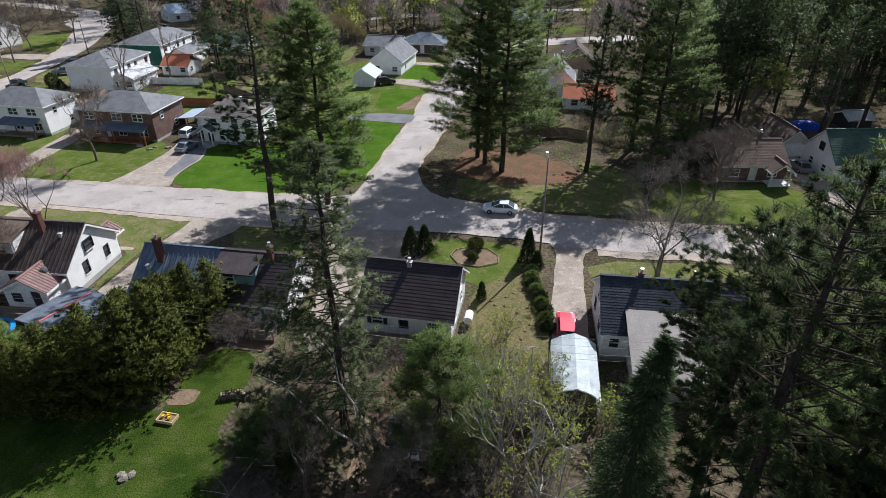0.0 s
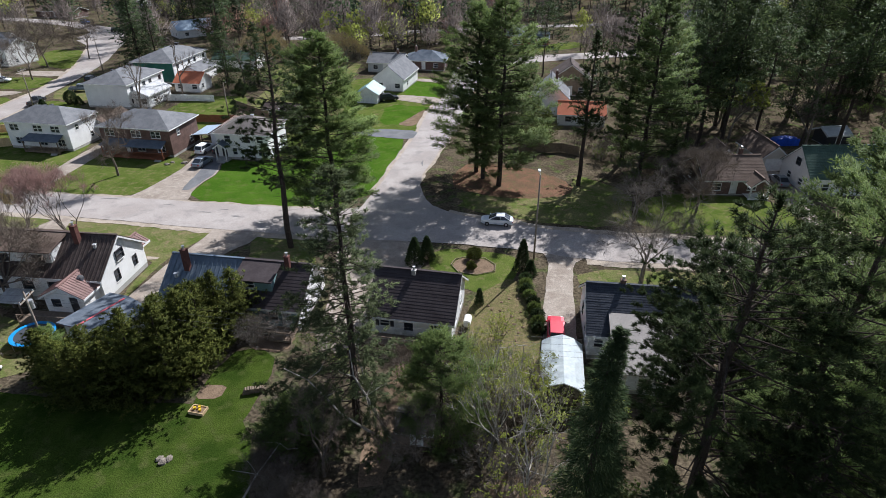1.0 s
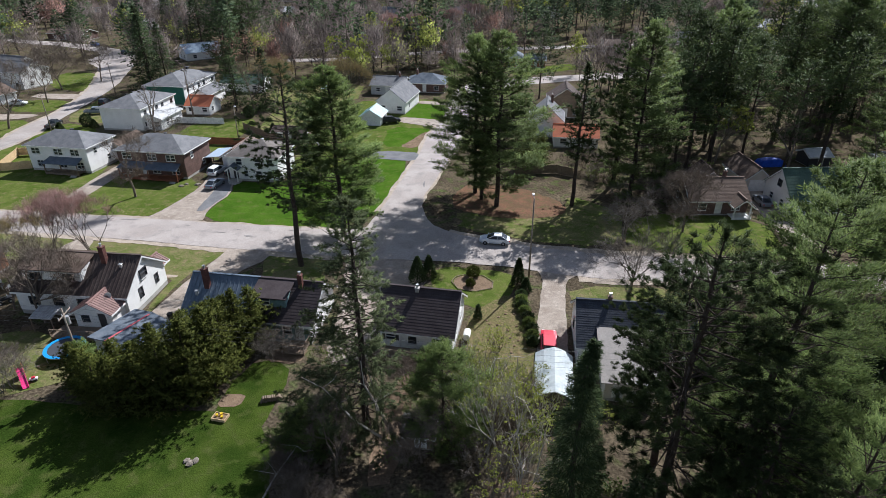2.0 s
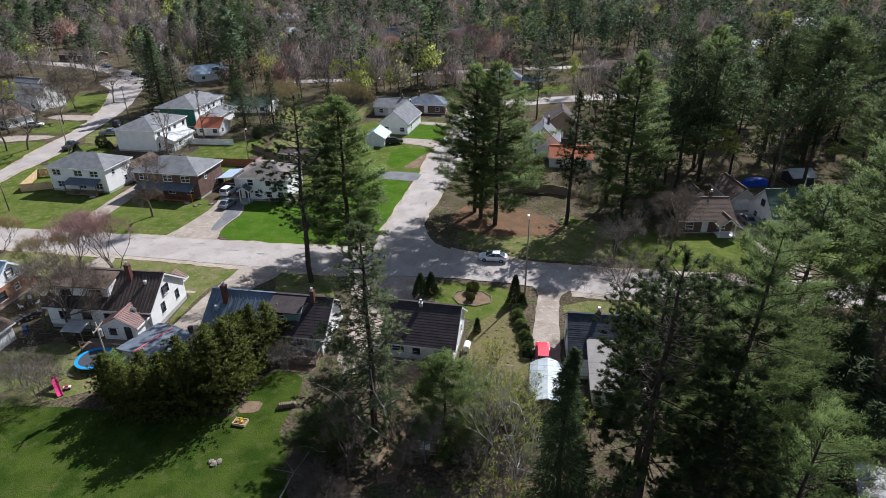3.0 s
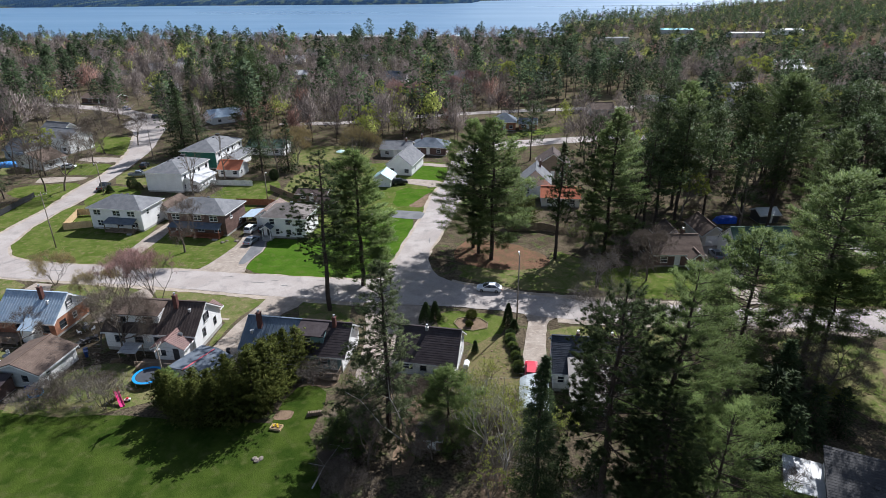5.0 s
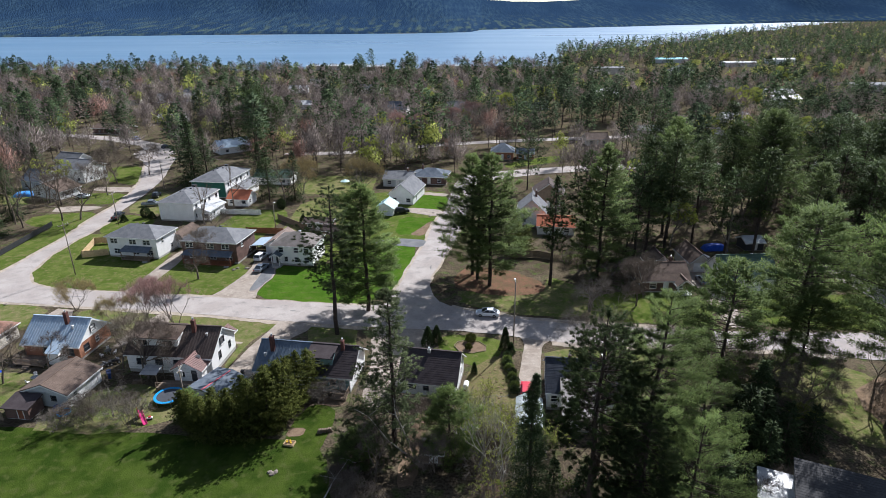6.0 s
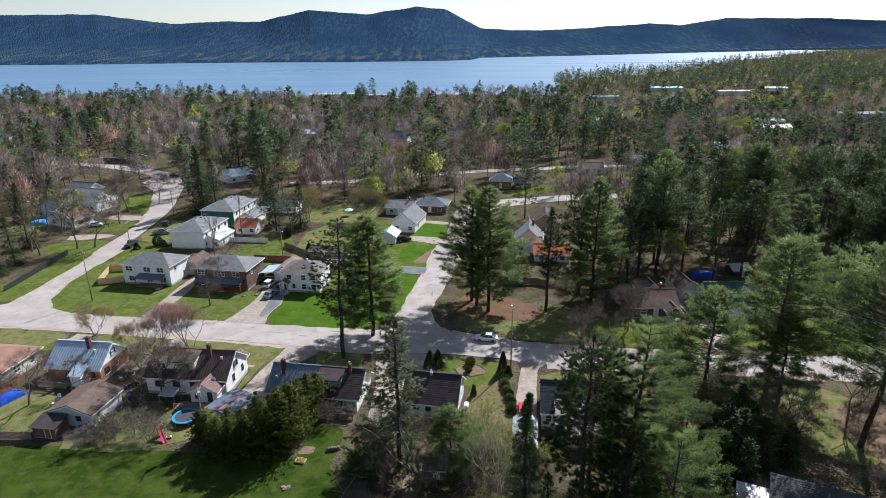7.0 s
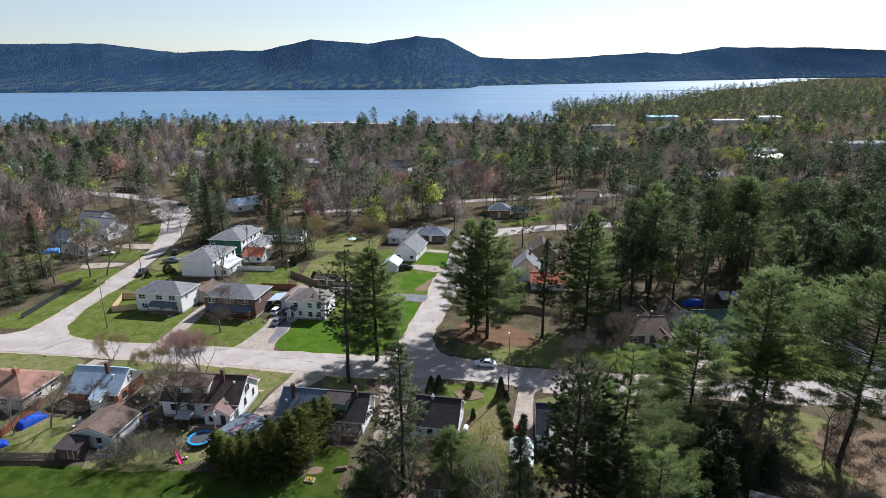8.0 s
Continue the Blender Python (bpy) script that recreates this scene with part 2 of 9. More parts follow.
M_NEWWOOD = mat("fresh_lumber", (0.55, 0.40, 0.23), (0.48, 0.34, 0.19), scale=0.6, fine=7, rough=0.75, bump=0.3, detail_mix=0.15)
M_STAINED = mat("red_stained_wood", (0.25, 0.10, 0.055), (0.20, 0.08, 0.045), scale=0.6, fine=7, rough=0.7, bump=0.3, detail_mix=0.18)
M_POLE = mat("pole_wood", (0.22, 0.18, 0.145), (0.28, 0.235, 0.19), scale=0.5, fine=8, rough=0.9, bump=0.4, detail_mix=0.2)
M_STEEL = plain("galvanised_steel", (0.55, 0.55, 0.54), 0.45, 0.6)
M_WIRE = plain("weathered_cable", (0.09, 0.09, 0.09), 0.5)
M_RUBBER = plain("rubber", (0.025, 0.025, 0.025), 0.8)
M_CHROME = plain("bright_metal", (0.7, 0.7, 0.7), 0.25, 1.0)
M_GLASS = plain("window_glass", (0.035, 0.042, 0.05), 0.08, 0.0, 0.6)
M_TARP = mat("blue_tarpaulin", (0.02, 0.07, 0.42), (0.025, 0.09, 0.5), scale=0.7, fine=3, rough=0.45, bump=0.6, detail_mix=0.15, bump_dist=0.08)
M_POLY = mat("white_poly_cover", (0.78, 0.82, 0.82), (0.7, 0.75, 0.76), scale=0.8, fine=3, rough=0.4, bump=0.5, wave=(1, 0.3, 0.4), detail_mix=0.08, bump_dist=0.03)
M_BLUEPAD = plain("blue_vinyl_pad", (0.02, 0.28, 0.62), 0.45)
M_MESHMAT = plain("black_jumping_mat", (0.05, 0.055, 0.065), 0.7)
M_PINK = plain("pink_plastic", (0.75, 0.06, 0.24), 0.4)
M_ORANGE = plain("orange_plastic", (0.75, 0.28, 0.05), 0.4)
M_YELLOW = plain("yellow_plastic", (0.75, 0.50, 0.03), 0.4)
M_REDPAINT = plain("red_car_paint", (0.55, 0.02, 0.045), 0.3, 0.1, 0.6)
M_CARS = {"silver": plain("silver_car_paint", (0.72, 0.75, 0.78), 0.3, 0.1, 0.6), "white": plain("white_car_paint", (0.8, 0.8, 0.8), 0.3, 0.0, 0.6),
          "grey": plain("grey_car_paint", (0.22, 0.25, 0.29), 0.3, 0.3, 0.6), "black": plain("black_car_paint", (0.025, 0.025, 0.03), 0.25, 0.1, 0.6),
          "red": M_REDPAINT, "blue": plain("blue_car_paint", (0.03, 0.07, 0.22), 0.3, 0.1, 0.6)}
M_LENS = plain("headlight_lens", (0.7, 0.7, 0.68), 0.15)
M_REDLENS = plain("tail_light_lens", (0.45, 0.02, 0.02), 0.2)


def water_mat():
    m = bpy.data.materials.new("lake_water")
    m.use_nodes = True
    n, l = m.node_tree.nodes, m.node_tree.links
    b = n["Principled BSDF"]
    b.inputs["Base Color"].default_value = (0.085, 0.175, 0.28, 1)
    b.inputs["IOR"].default_value = 1.33
    geo, nz, mp, mr = n.new("ShaderNodeNewGeometry"), n.new("ShaderNodeTexNoise"), n.new("ShaderNodeMapping"), n.new("ShaderNodeMapRange")
    mp.inputs["Scale"].default_value = (0.0006, 0.0035, 1)
    l.new(geo.outputs["Position"], mp.inputs[0])
    l.new(mp.outputs[0], nz.inputs["Vector"])
    nz.inputs["Scale"].default_value, nz.inputs["Detail"].default_value = 1.0, 3
    mr.inputs["From Min"].default_value, mr.inputs["From Max"].default_value = 0.35, 0.65
    mr.inputs["To Min"].default_value, mr.inputs["To Max"].default_value = 0.26, 0.4
    l.new(nz.outputs[0], mr.inputs[0])
    l.new(mr.outputs[0], b.inputs["Roughness"])
    return m


M_WATER = water_mat()
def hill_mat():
    """Distant forest with blue air haze put into its colour: crowns drawn out in depth so that they read upright, broad
    stands, pale hardwoods low down.
    """
    m = bpy.data.materials.new("hazed_far_forest")
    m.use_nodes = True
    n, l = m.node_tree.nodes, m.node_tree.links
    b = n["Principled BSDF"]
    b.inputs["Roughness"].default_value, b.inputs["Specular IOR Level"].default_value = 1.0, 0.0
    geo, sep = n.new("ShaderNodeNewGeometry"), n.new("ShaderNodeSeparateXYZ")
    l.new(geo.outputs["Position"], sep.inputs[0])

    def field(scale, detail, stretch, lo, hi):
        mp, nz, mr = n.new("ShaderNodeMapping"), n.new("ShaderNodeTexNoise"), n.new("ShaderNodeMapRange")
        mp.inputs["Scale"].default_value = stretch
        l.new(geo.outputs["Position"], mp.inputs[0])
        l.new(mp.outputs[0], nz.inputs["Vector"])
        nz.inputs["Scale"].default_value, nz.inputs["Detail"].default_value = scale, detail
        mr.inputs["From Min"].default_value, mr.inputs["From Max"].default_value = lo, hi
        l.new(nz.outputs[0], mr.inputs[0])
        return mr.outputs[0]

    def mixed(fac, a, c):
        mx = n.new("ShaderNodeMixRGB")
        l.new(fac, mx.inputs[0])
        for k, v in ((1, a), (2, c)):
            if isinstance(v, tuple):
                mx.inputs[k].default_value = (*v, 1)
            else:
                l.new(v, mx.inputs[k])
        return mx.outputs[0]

    # these base colours carry the blue of distance haze
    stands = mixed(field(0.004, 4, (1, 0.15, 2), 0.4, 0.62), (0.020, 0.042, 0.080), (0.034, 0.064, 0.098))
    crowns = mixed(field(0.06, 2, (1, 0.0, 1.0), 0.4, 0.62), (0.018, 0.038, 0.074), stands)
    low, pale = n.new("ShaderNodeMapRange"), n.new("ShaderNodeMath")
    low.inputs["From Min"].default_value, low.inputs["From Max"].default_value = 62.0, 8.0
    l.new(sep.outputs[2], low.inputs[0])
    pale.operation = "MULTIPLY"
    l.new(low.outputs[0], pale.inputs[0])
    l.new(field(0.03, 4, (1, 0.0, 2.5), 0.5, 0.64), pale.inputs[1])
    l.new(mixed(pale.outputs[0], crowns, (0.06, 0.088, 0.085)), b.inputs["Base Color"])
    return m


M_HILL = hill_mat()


# ---- mesh helpers ----
def mesh_ob(name, verts, faces, material, parent=None, label=""):
    me = bpy.data.meshes.new(name)
    me.from_pydata([tuple(v) for v in verts] if not isinstance(verts, np.ndarray) else verts.tolist(), [], faces if isinstance(faces, list) else faces.tolist())
    me.materials.append(material)
    ob = new(name, me)
    if parent:
        ob.parent = parent
    if label:
        tagged(ob, label)
    return ob


def part(name, bm, material, parent, label="", smooth=False):
    me = bpy.data.meshes.new(name)
    bm.normal_update()
    bm.to_mesh(me)
    bm.free()
    me.materials.append(material)
    if smooth:
        for p in me.polygons:
            p.use_smooth = True
    ob = new(name, me)
    ob.parent = parent
    if label:
        tagged(ob, label)
    return ob


def thing(name, m, label, category, group="", kind=""):
    ob = new(name)
    ob.matrix_world = m
    return tagged(ob, label, category, group, kind)


def box(bm, x0, x1, y0, y1, z0, z1, bev=0.0):
    vs = [bm.verts.new(p) for p in ((x0, y0, z0), (x1, y0, z0), (x1, y1, z0), (x0, y1, z0), (x0, y0, z1), (x1, y0, z1), (x1, y1, z1), (x0, y1, z1))]
    fs = [bm.faces.new([vs[i] for i in f]) for f in ((3, 2, 1, 0), (4, 5, 6, 7), (0, 1, 5, 4), (1, 2, 6, 5), (2, 3, 7, 6), (3, 0, 4, 7))]
    if bev:
        es = list({e for f in fs for e in f.edges})
        bmesh.ops.bevel(bm, geom=es, offset=bev, segments=1, affect="EDGES")
    return bm


def slab(bm, pts, thick):
    """A plate under the polygon pts (counterclockwise seen from above), thick along its normal."""
    ps = [Vector(p) for p in pts]
    nrm = (ps[1] - ps[0]).cross(ps[-1] - ps[0]).normalized()
    top_v = [bm.verts.new(p) for p in ps]
    low_v = [bm.verts.new(p - nrm * thick) for p in ps]
    bm.faces.new(top_v)
    bm.faces.new(low_v[::-1])
    k = len(ps)
    for i in range(k):
        bm.faces.new((top_v[i], low_v[i], low_v[(i + 1) % k], top_v[(i + 1) % k]))


def rod(bm, a, b, r0, r1=None, sides=6):
    a, b = Vector(a), Vector(b)
    r1 = r0 if r1 is None else r1
    d = (b - a).normalized()
    u = d.orthogonal().normalized()
    v = d.cross(u)
    ring = []
    for p, r in ((a, r0), (b, r1)):
        ring.append([bm.verts.new(p + (u * math.cos(t) + v * math.sin(t)) * r) for t in (2 * math.pi * i / sides for i in range(sides))])
    for i in range(sides):
        j = (i + 1) % sides
        bm.faces.new((ring[0][i], ring[0][j], ring[1][j], ring[1][i]))
    bm.faces.new(ring[0][::-1])
    bm.faces.new(ring[1])


def gz(x, y):
    """Height of the land: level by the camera, falling gently to the lake."""
    return -0.012 * max(0.0, min(y, 640.0) - 70)


# ---- ground, lake and hills ----
def shore_near(x):
    if x < 150:
        return 765 + 16 * math.sin(x / 90) + 9 * math.sin(x / 31)
    if x < 190:
        return 770 + (x - 150) * 6.0
    return 1000 + (x - 190) * 1.34 + 40 * math.sin(x / 120)


def shore_far(x):
    return float(np.interp(x, [-4000, -1500, 0, 110, 170, 2400, 4500], [2100, 2200, 2320, 2400, 2720, 4200, 4300])) + 25 * math.sin(x / 170)


def land(x, y):
    if y < shore_near(x):
        k = max(0.0, min(1.0, (shore_near(x) - y) / 25))
        return k * gz(x, y) + (1 - k) * -8.6
    return -14.0 if y < shore_far(x) else -6.5


def steps(*runs):
    out = []
    for a, b, s in runs:
        out += list(np.arange(a, b, s))
    return np.array(out + [runs[-1][1]])


gx = steps((-4200, -1200, 300), (-1200, -400, 50), (-400, -140, 20), (-140, 140, 7), (140, 400, 20), (400, 2400, 50), (2400, 4500, 300))
gy = steps((-500, -60, 40), (-60, 240, 7), (240, 560, 16), (560, 720, 8), (720, 1200, 30), (1200, 4900, 100))
gy = np.sort(np.append(gy, 70.0))
gv = [(x, y, land(x, y)) for y in gy for x in gx]
gn = len(gx)
gf = [(j * gn + i, j * gn + i + 1, (j + 1) * gn + i + 1, (j + 1) * gn + i) for j in range(len(gy) - 1) for i in range(gn - 1)]
tagged(mesh_ob("ground", gv, gf, M_SOIL), "brown leaf-littered forest floor with patchy dry grass", "ground", kind="structure")
tagged(mesh_ob("water", [(-4200, 560, -8), (4500, 560, -8), (4500, 4900, -8), (-4200, 4900, -8)], [(0, 1, 2, 3)], M_WATER),
       "calm blue lake reflecting a pale bright sky", "lake", kind="structure")


def hills():
    """Wooded ridges across the lake: crest angle by bearing, with canopy roughness."""
    bear = [-1.4, -0.746, -0.55, -0.43, -0.35, -0.29, -0.21, -0.12, -0.04, 0.006, 0.063, 0.14, 0.21, 0.33, 0.38, 0.45, 0.6, 0.75, 1.4]
    crest = [0.040, 0.044, 0.044, 0.029, 0.032, 0.031, 0.048, 0.041, 0.0515, 0.048, 0.019, 0.0155, 0.0175, 0.025, 0.022, 0.032, 0.031, 0.025, 0.02]
    cols, rows = 1500, 52
    verts, faces = [], []
    for i in range(cols + 1):
        b = -1.3 + 2.6 * i / cols
        c = float(np.interp(b, bear, crest)) + 0.0012 * noise.noise(Vector((b * 40, 3, 1)))
        y0 = 900.0
        for _ in range(30):
            y0 = shore_far(b * y0)
        y1 = min(y0 + 1300 + 200 * math.sin(b * 7), 4800)
        y1 = max(y1, y0 + 300)
        for j in range(rows + 1):
            s = j / rows
            y = y0 + (y1 - y0) * s
            x = b * y
            hz = (60 + c * y1 * 1.0 + 8)
            fold = noise.noise(Vector((x / 420, y / 380, 0.3))) * 0.42 * s * (1 - s) * 4 * 0.5
            z = -8 + hz * max(0.0, (s ** 1.45) * (1 + fold)) + (10 * min(1, s * 30)) * (1 - 0.5 * s)
            z += (random.uniform(-0.9, 0.9)) * min(1, s * 25)
            if j == 0:
                z = -9
            verts.append((x, y, z))
    k = rows + 1
    for i in range(cols):
        for j in range(rows):
            faces.append((i * k + j, (i + 1) * k + j, (i + 1) * k + j + 1, i * k + j + 1))
    tagged(mesh_ob("backdrop", verts, faces, M_HILL), "dark forested hills on the far lake shore, haze painted in as blue", "hills", kind="structure")


hills()


# ---- roads, lawns, drives laid on the ground ----
PAVED = []
LAYER = {}


def sheet(name, pts, material, label, category, lift=0.03, rough_edge=0.18, smooth=1):
    """A thin layer with a wavering edge, draped on the land; layers of one kind step up by a hair."""
    LAYER[name] = LAYER.get(name, -1) + 1
    lift += 0.0006 * LAYER[name]
    for _ in range(smooth):
        q = []
        for i, a in enumerate(pts):
            b = pts[(i + 1) % len(pts)]
            q += [(a[0] * 0.8 + b[0] * 0.2, a[1] * 0.8 + b[1] * 0.2), (a[0] * 0.2 + b[0] * 0.8, a[1] * 0.2 + b[1] * 0.8)]
        pts = q
    out = []
    for i, a in enumerate(pts):
        b = pts[(i + 1) % len(pts)]
        k = max(1, int(math.hypot(b[0] - a[0], b[1] - a[1]) / 0.8))
        for s in range(k):
            x, y = a[0] + (b[0] - a[0]) * s / k, a[1] + (b[1] - a[1]) * s / k
            j = noise.noise(Vector((x * 0.9, y * 0.9, 5))) * rough_edge + noise.noise(Vector((x * 0.25, y * 0.25, 9))) * rough_edge * 1.5
            out.append((x + j, y + j * 0.8))
    bm = bmesh.new()
    bm.faces.new([bm.verts.new((x, y, 0)) for x, y in out])
    bmesh.ops.triangulate(bm, faces=bm.faces[:])
    geom = bm.verts[:] + bm.edges[:] + bm.faces[:]
    bmesh.ops.bisect_plane(bm, geom=geom, plane_co=(0, 70, 0), plane_no=(0, 1, 0))
    for v in bm.verts:
        v.co.z = gz(v.co.x, v.co.y) + lift
    bm.normal_update()
    for f in bm.faces:
        if f.normal.z < 0:
            f.normal_flip()
    ob = part(name, bm, material, None)
    tagged(ob, label, category, kind="structure")
    PAVED.append(pts)
    return ob


def inside(pts, x, y):
    hit = False
    for i, (x0, y0) in enumerate(pts):
        x1, y1 = pts[i - 1]
        if (y0 > y) != (y1 > y) and x < (x1 - x0) * (y - y0) / (y1 - y0) + x0:
            hit = not hit
    return hit


ROAD_A = [(-170, 99), (-107.4, 88), (-103, 91.4), (-102.4, 98), (-102.2, 120), (-104.2, 134), (-104, 147), (-106.4, 162), (-111.5, 181), (-123, 209), (-137, 224.5), (-116, 223.5), (-109.2, 199), (-104.6, 184), (-102, 170.6), (-100, 153.7), (-98.8, 139),
          (-97.4, 129.6), (-97.6, 121), (-98.4, 114.8), (-98.2, 105), (-96, 93.6), (-92.6, 88.2), (-86.4, 84.8), (-67, 82.2), (-50, 80.1), (-30, 77.1), (-13, 74.9), (-11.2, 82), (-6.6, 106), (-4.9, 116), (-3.8, 127), (-0.9, 137), (0.6, 149), (3, 172), (9, 186), (30, 193), (60, 200), (110, 203),
          (110, 195), (60, 191), (32, 184), (14, 174), (9.5, 160), (7.5, 145), (4.5, 125), (-0.8, 101), (-4.2, 87), (-2.5, 77.5), (1, 74.3), (11.6, 69.8), (22, 67.2), (46, 64), (73, 63), (84.5, 63),
          (86, 72), (86, 82), (84, 96), (90, 96), (92, 82), (94, 66), (140, 58), (140, 44), (95, 47), (67.5, 55.2), (54, 57.6), (35, 58.8), (18.4, 60.4), (9.7, 63.4), (-1.7, 65.2),
          (-15, 66.4), (-32.8, 69.3), (-53, 72.9), (-67.5, 75), (-99.7, 79.4), (-170, 87)]
sheet("road", ROAD_A, M_ROAD, "pale worn asphalt residential streets meeting at a crossing", "road", 0.09, 0.15, 1)
SANDY = "sandy gravel shoulder along the street"


def band(line, half):
    """The outline of a strip of even width along a line."""
    left, right = [], []
    for k, (x, y) in enumerate(line):
        a, b = line[max(0, k - 1)], line[min(len(line) - 1, k + 1)]
        n = Vector((a[1] - b[1], b[0] - a[0])).normalized() * half
        left.append((x + n.x, y + n.y))
        right.append((x - n.x, y - n.y))
    return left + right[::-1]


for edge, half in (([(-98.3, 115), (-98.2, 105), (-96, 93.4), (-92.6, 88), (-86.4, 84.6), (-67, 82), (-50, 79.9), (-30, 76.9), (-16, 75.4)], 0.75),
                   ([(-98.8, 139), (-97.3, 129.6), (-97.5, 121), (-98.3, 115)], 0.6), ([(-11.4, 82), (-6.8, 106), (-5.1, 116), (-4, 127), (-1.2, 137)], 0.6),
                   ([(-107, 80.4), (-89.7, 78.2), (-81.5, 77.2), (-63.7, 74.2), (-52, 72.6), (-44.2, 71.2), (-32.1, 68.9), (-15, 66.2)], 0.95),
                   ([(-108, 88), (-103.6, 91), (-102.8, 98), (-102.6, 119.6), (-104.6, 133.6), (-104.4, 146), (-106.6, 161), (-111.8, 181), (-123.4, 209)], 0.7),
                   ([(0.6, 74.7), (12, 70), (24, 67.5), (47, 64.4)], 0.9), ([(18, 60.1), (36, 58.5), (55, 57.1), (67, 55)], 0.9), ([(-4.4, 86), (-0.9, 101), (4.6, 125)], 0.6)):
    sheet("pavement_edge", band(edge, half), M_SHOULDER, SANDY, "gravel shoulder", 0.05, 0.3, 0)
sheet("road", [(-70, 222), (-40, 223.5), (-13, 236.5), (14, 245), (45, 251), (120, 262), (120, 269), (45, 258), (14, 251.5), (-13, 243.5), (-40, 230), (-70, 228)], M_ROAD, "pale street among bare trees", "road", 0.085, 0.15)
sheet("road", [(-137, 223), (-116, 222.5), (-128, 246), (-160, 268), (-205, 284), (-205, 277), (-163, 260), (-138, 242)], M_ROAD, "pale street bending between houses", "road", 0.095, 0.15)

LAWN = "bright green mown lawn"
for pts, m, lab in (
        ([(-32, 98), (-24, 101), (-14, 112), (-7.4, 108), (-5, 118), (-4.4, 127), (-0.6, 140), (1, 160), (-8, 163), (-27, 160), (-31, 120)], M_LAWN, LAWN + " between houses"),
        ([(-96.2, 93), (-92.8, 87.6), (-86, 84), (-67.6, 81.8), (-67.9, 97.8), (-69, 110), (-83, 116), (-97, 122), (-98, 114), (-98, 104)], M_LAWN, LAWN + " on the street corner"),
        ([(-65.6, 82.2), (-47.8, 79.9), (-45.2, 93), (-49, 99), (-63, 102), (-64.6, 100)], M_LAWN, LAWN + " between two driveways"),
        ([(-41.2, 78.9), (-13, 74.6), (-6.6, 108), (-14, 114), (-24, 100), (-32, 96), (-40, 97), (-38.8, 91)], M_LUSH, LAWN + " in front of the houses"),
        ([(-13.5, 134.6), (-2.2, 132), (-4.4, 126), (-6.4, 118.5), (-14, 118)], M_LUSH, LAWN + " beside the street"),
        ([(0, 140.6), (1.6, 154), (-7, 159), (-11, 148), (-9, 142.5)], M_LUSH, LAWN + " by a white house"),
        ([(-54, 73), (-31.8, 69), (-33.4, 65.6), (-35.9, 60.8), (-36.8, 52), (-37.6, 52), (-37, 62), (-50, 65), (-56, 66)], M_DULL, "patchy spring lawn by the street"),
        ([(-26.4, 68.6), (-17, 66.9), (-16, 57), (-25, 59)], M_DULL, "dry patchy lawn by the street"),
        ([(-73, 75.6), (-57, 73.4), (-57, 65.5), (-73, 67)], M_DULL, "patchy spring lawn by the street"),
        ([(-104, 80.2), (-80, 76.8), (-79, 64), (-100, 66)], M_DULL, "patchy spring lawn by the street"),
        ([(-120, 38.8), (-66, 38.4), (-50, 37), (-41, 36.5), (-35, 35.5), (-28, 35), (-23, 35), (-17, 33), (-14.5, 24), (-12.5, 10), (-30, -8), (-120, -8)], M_MEADOW, "large bright green meadow lawn behind the hedge"),
        ([(-23.5, 31), (-18, 31), (-16.4, 41), (-19, 43), (-22, 42)], M_MEADOW, LAWN + " behind a hedge"),
        ([(-2, 63.9), (9.4, 62.2), (9.6, 58), (6, 52), (2.8, 53.5), (-1.5, 55.5)], M_LAWN, LAWN + " around a round flower bed"),
        ([(16.3, 58.6), (36, 57), (33, 48.5), (16.4, 50)], M_DULL, "thin mossy lawn by the street"),
        ([(27, 68.6), (50.5, 65.4), (52, 79), (38, 82), (30, 79)], M_LAWN, LAWN + " by a brown bungalow"),
        ([(58, 64.8), (94, 63.4), (94, 79), (60, 79)], M_LAWN, LAWN + " in front of a white house"),
        ([(52, 55.4), (66, 52.5), (70, 40), (58, 30), (48, 44)], M_DULL, "dry grass and leaf litter verge"),
        ([(-102.8, 121), (-122, 130), (-123, 138), (-104.6, 142)], M_LAWN, LAWN + " beside the street"),
        ([(-103, 93), (-110, 92), (-118, 97), (-113, 106), (-111.4, 125), (-104, 126), (-102.8, 116)], M_LAWN, LAWN + " beside the street"),
        ([(-105.4, 149), (-119, 150), (-121, 163), (-107, 162)], M_LAWN, LAWN + " beside the street"),
        ([(-109.5, 172), (-125, 180), (-134, 203), (-121, 203), (-114, 186)], M_LAWN, LAWN + " beside the street"),
        ([(-96.9, 122), (-84, 117), (-84, 134), (-97.6, 139)], M_LAWN, LAWN + " beside the street"),
        ([(-98.4, 141), (-86, 136), (-84, 152), (-100.4, 168)], M_DULL, "thin lawn beside the street"),
        ([(24, 195), (34, 200), (52, 209), (47, 219), (24, 203)], M_LAWN, LAWN + " by a brick house"),
        ([(-67, 111), (-50, 111), (-46, 142), (-62, 142)], M_LAWN, LAWN + " in a fenced back yard"),
        ([(-45, 112), (-24, 112), (-22, 152), (-46, 156)], M_DULL, "patchy back yard grass"),
        ([(-52, 160), (-25, 158), (-25, 185), (-52, 185)], M_DULL, "patchy back yard grass"),
        ([(-80, 40.5), (-66, 40.3), (-66, 52), (-80, 52)], M_DULL, "thin back yard grass"),
        ([(-62, 37.5), (-48, 36), (-39, 40), (-39, 44), (-52, 50)], M_DULL, "thin back yard grass with bare patches"),
        ([(-150, 150), (-128, 150), (-130, 175), (-150, 180)], M_DULL, "thin back yard grass")):
    sheet("lawn", pts, m, lab, "lawn", 0.012, 0.16)
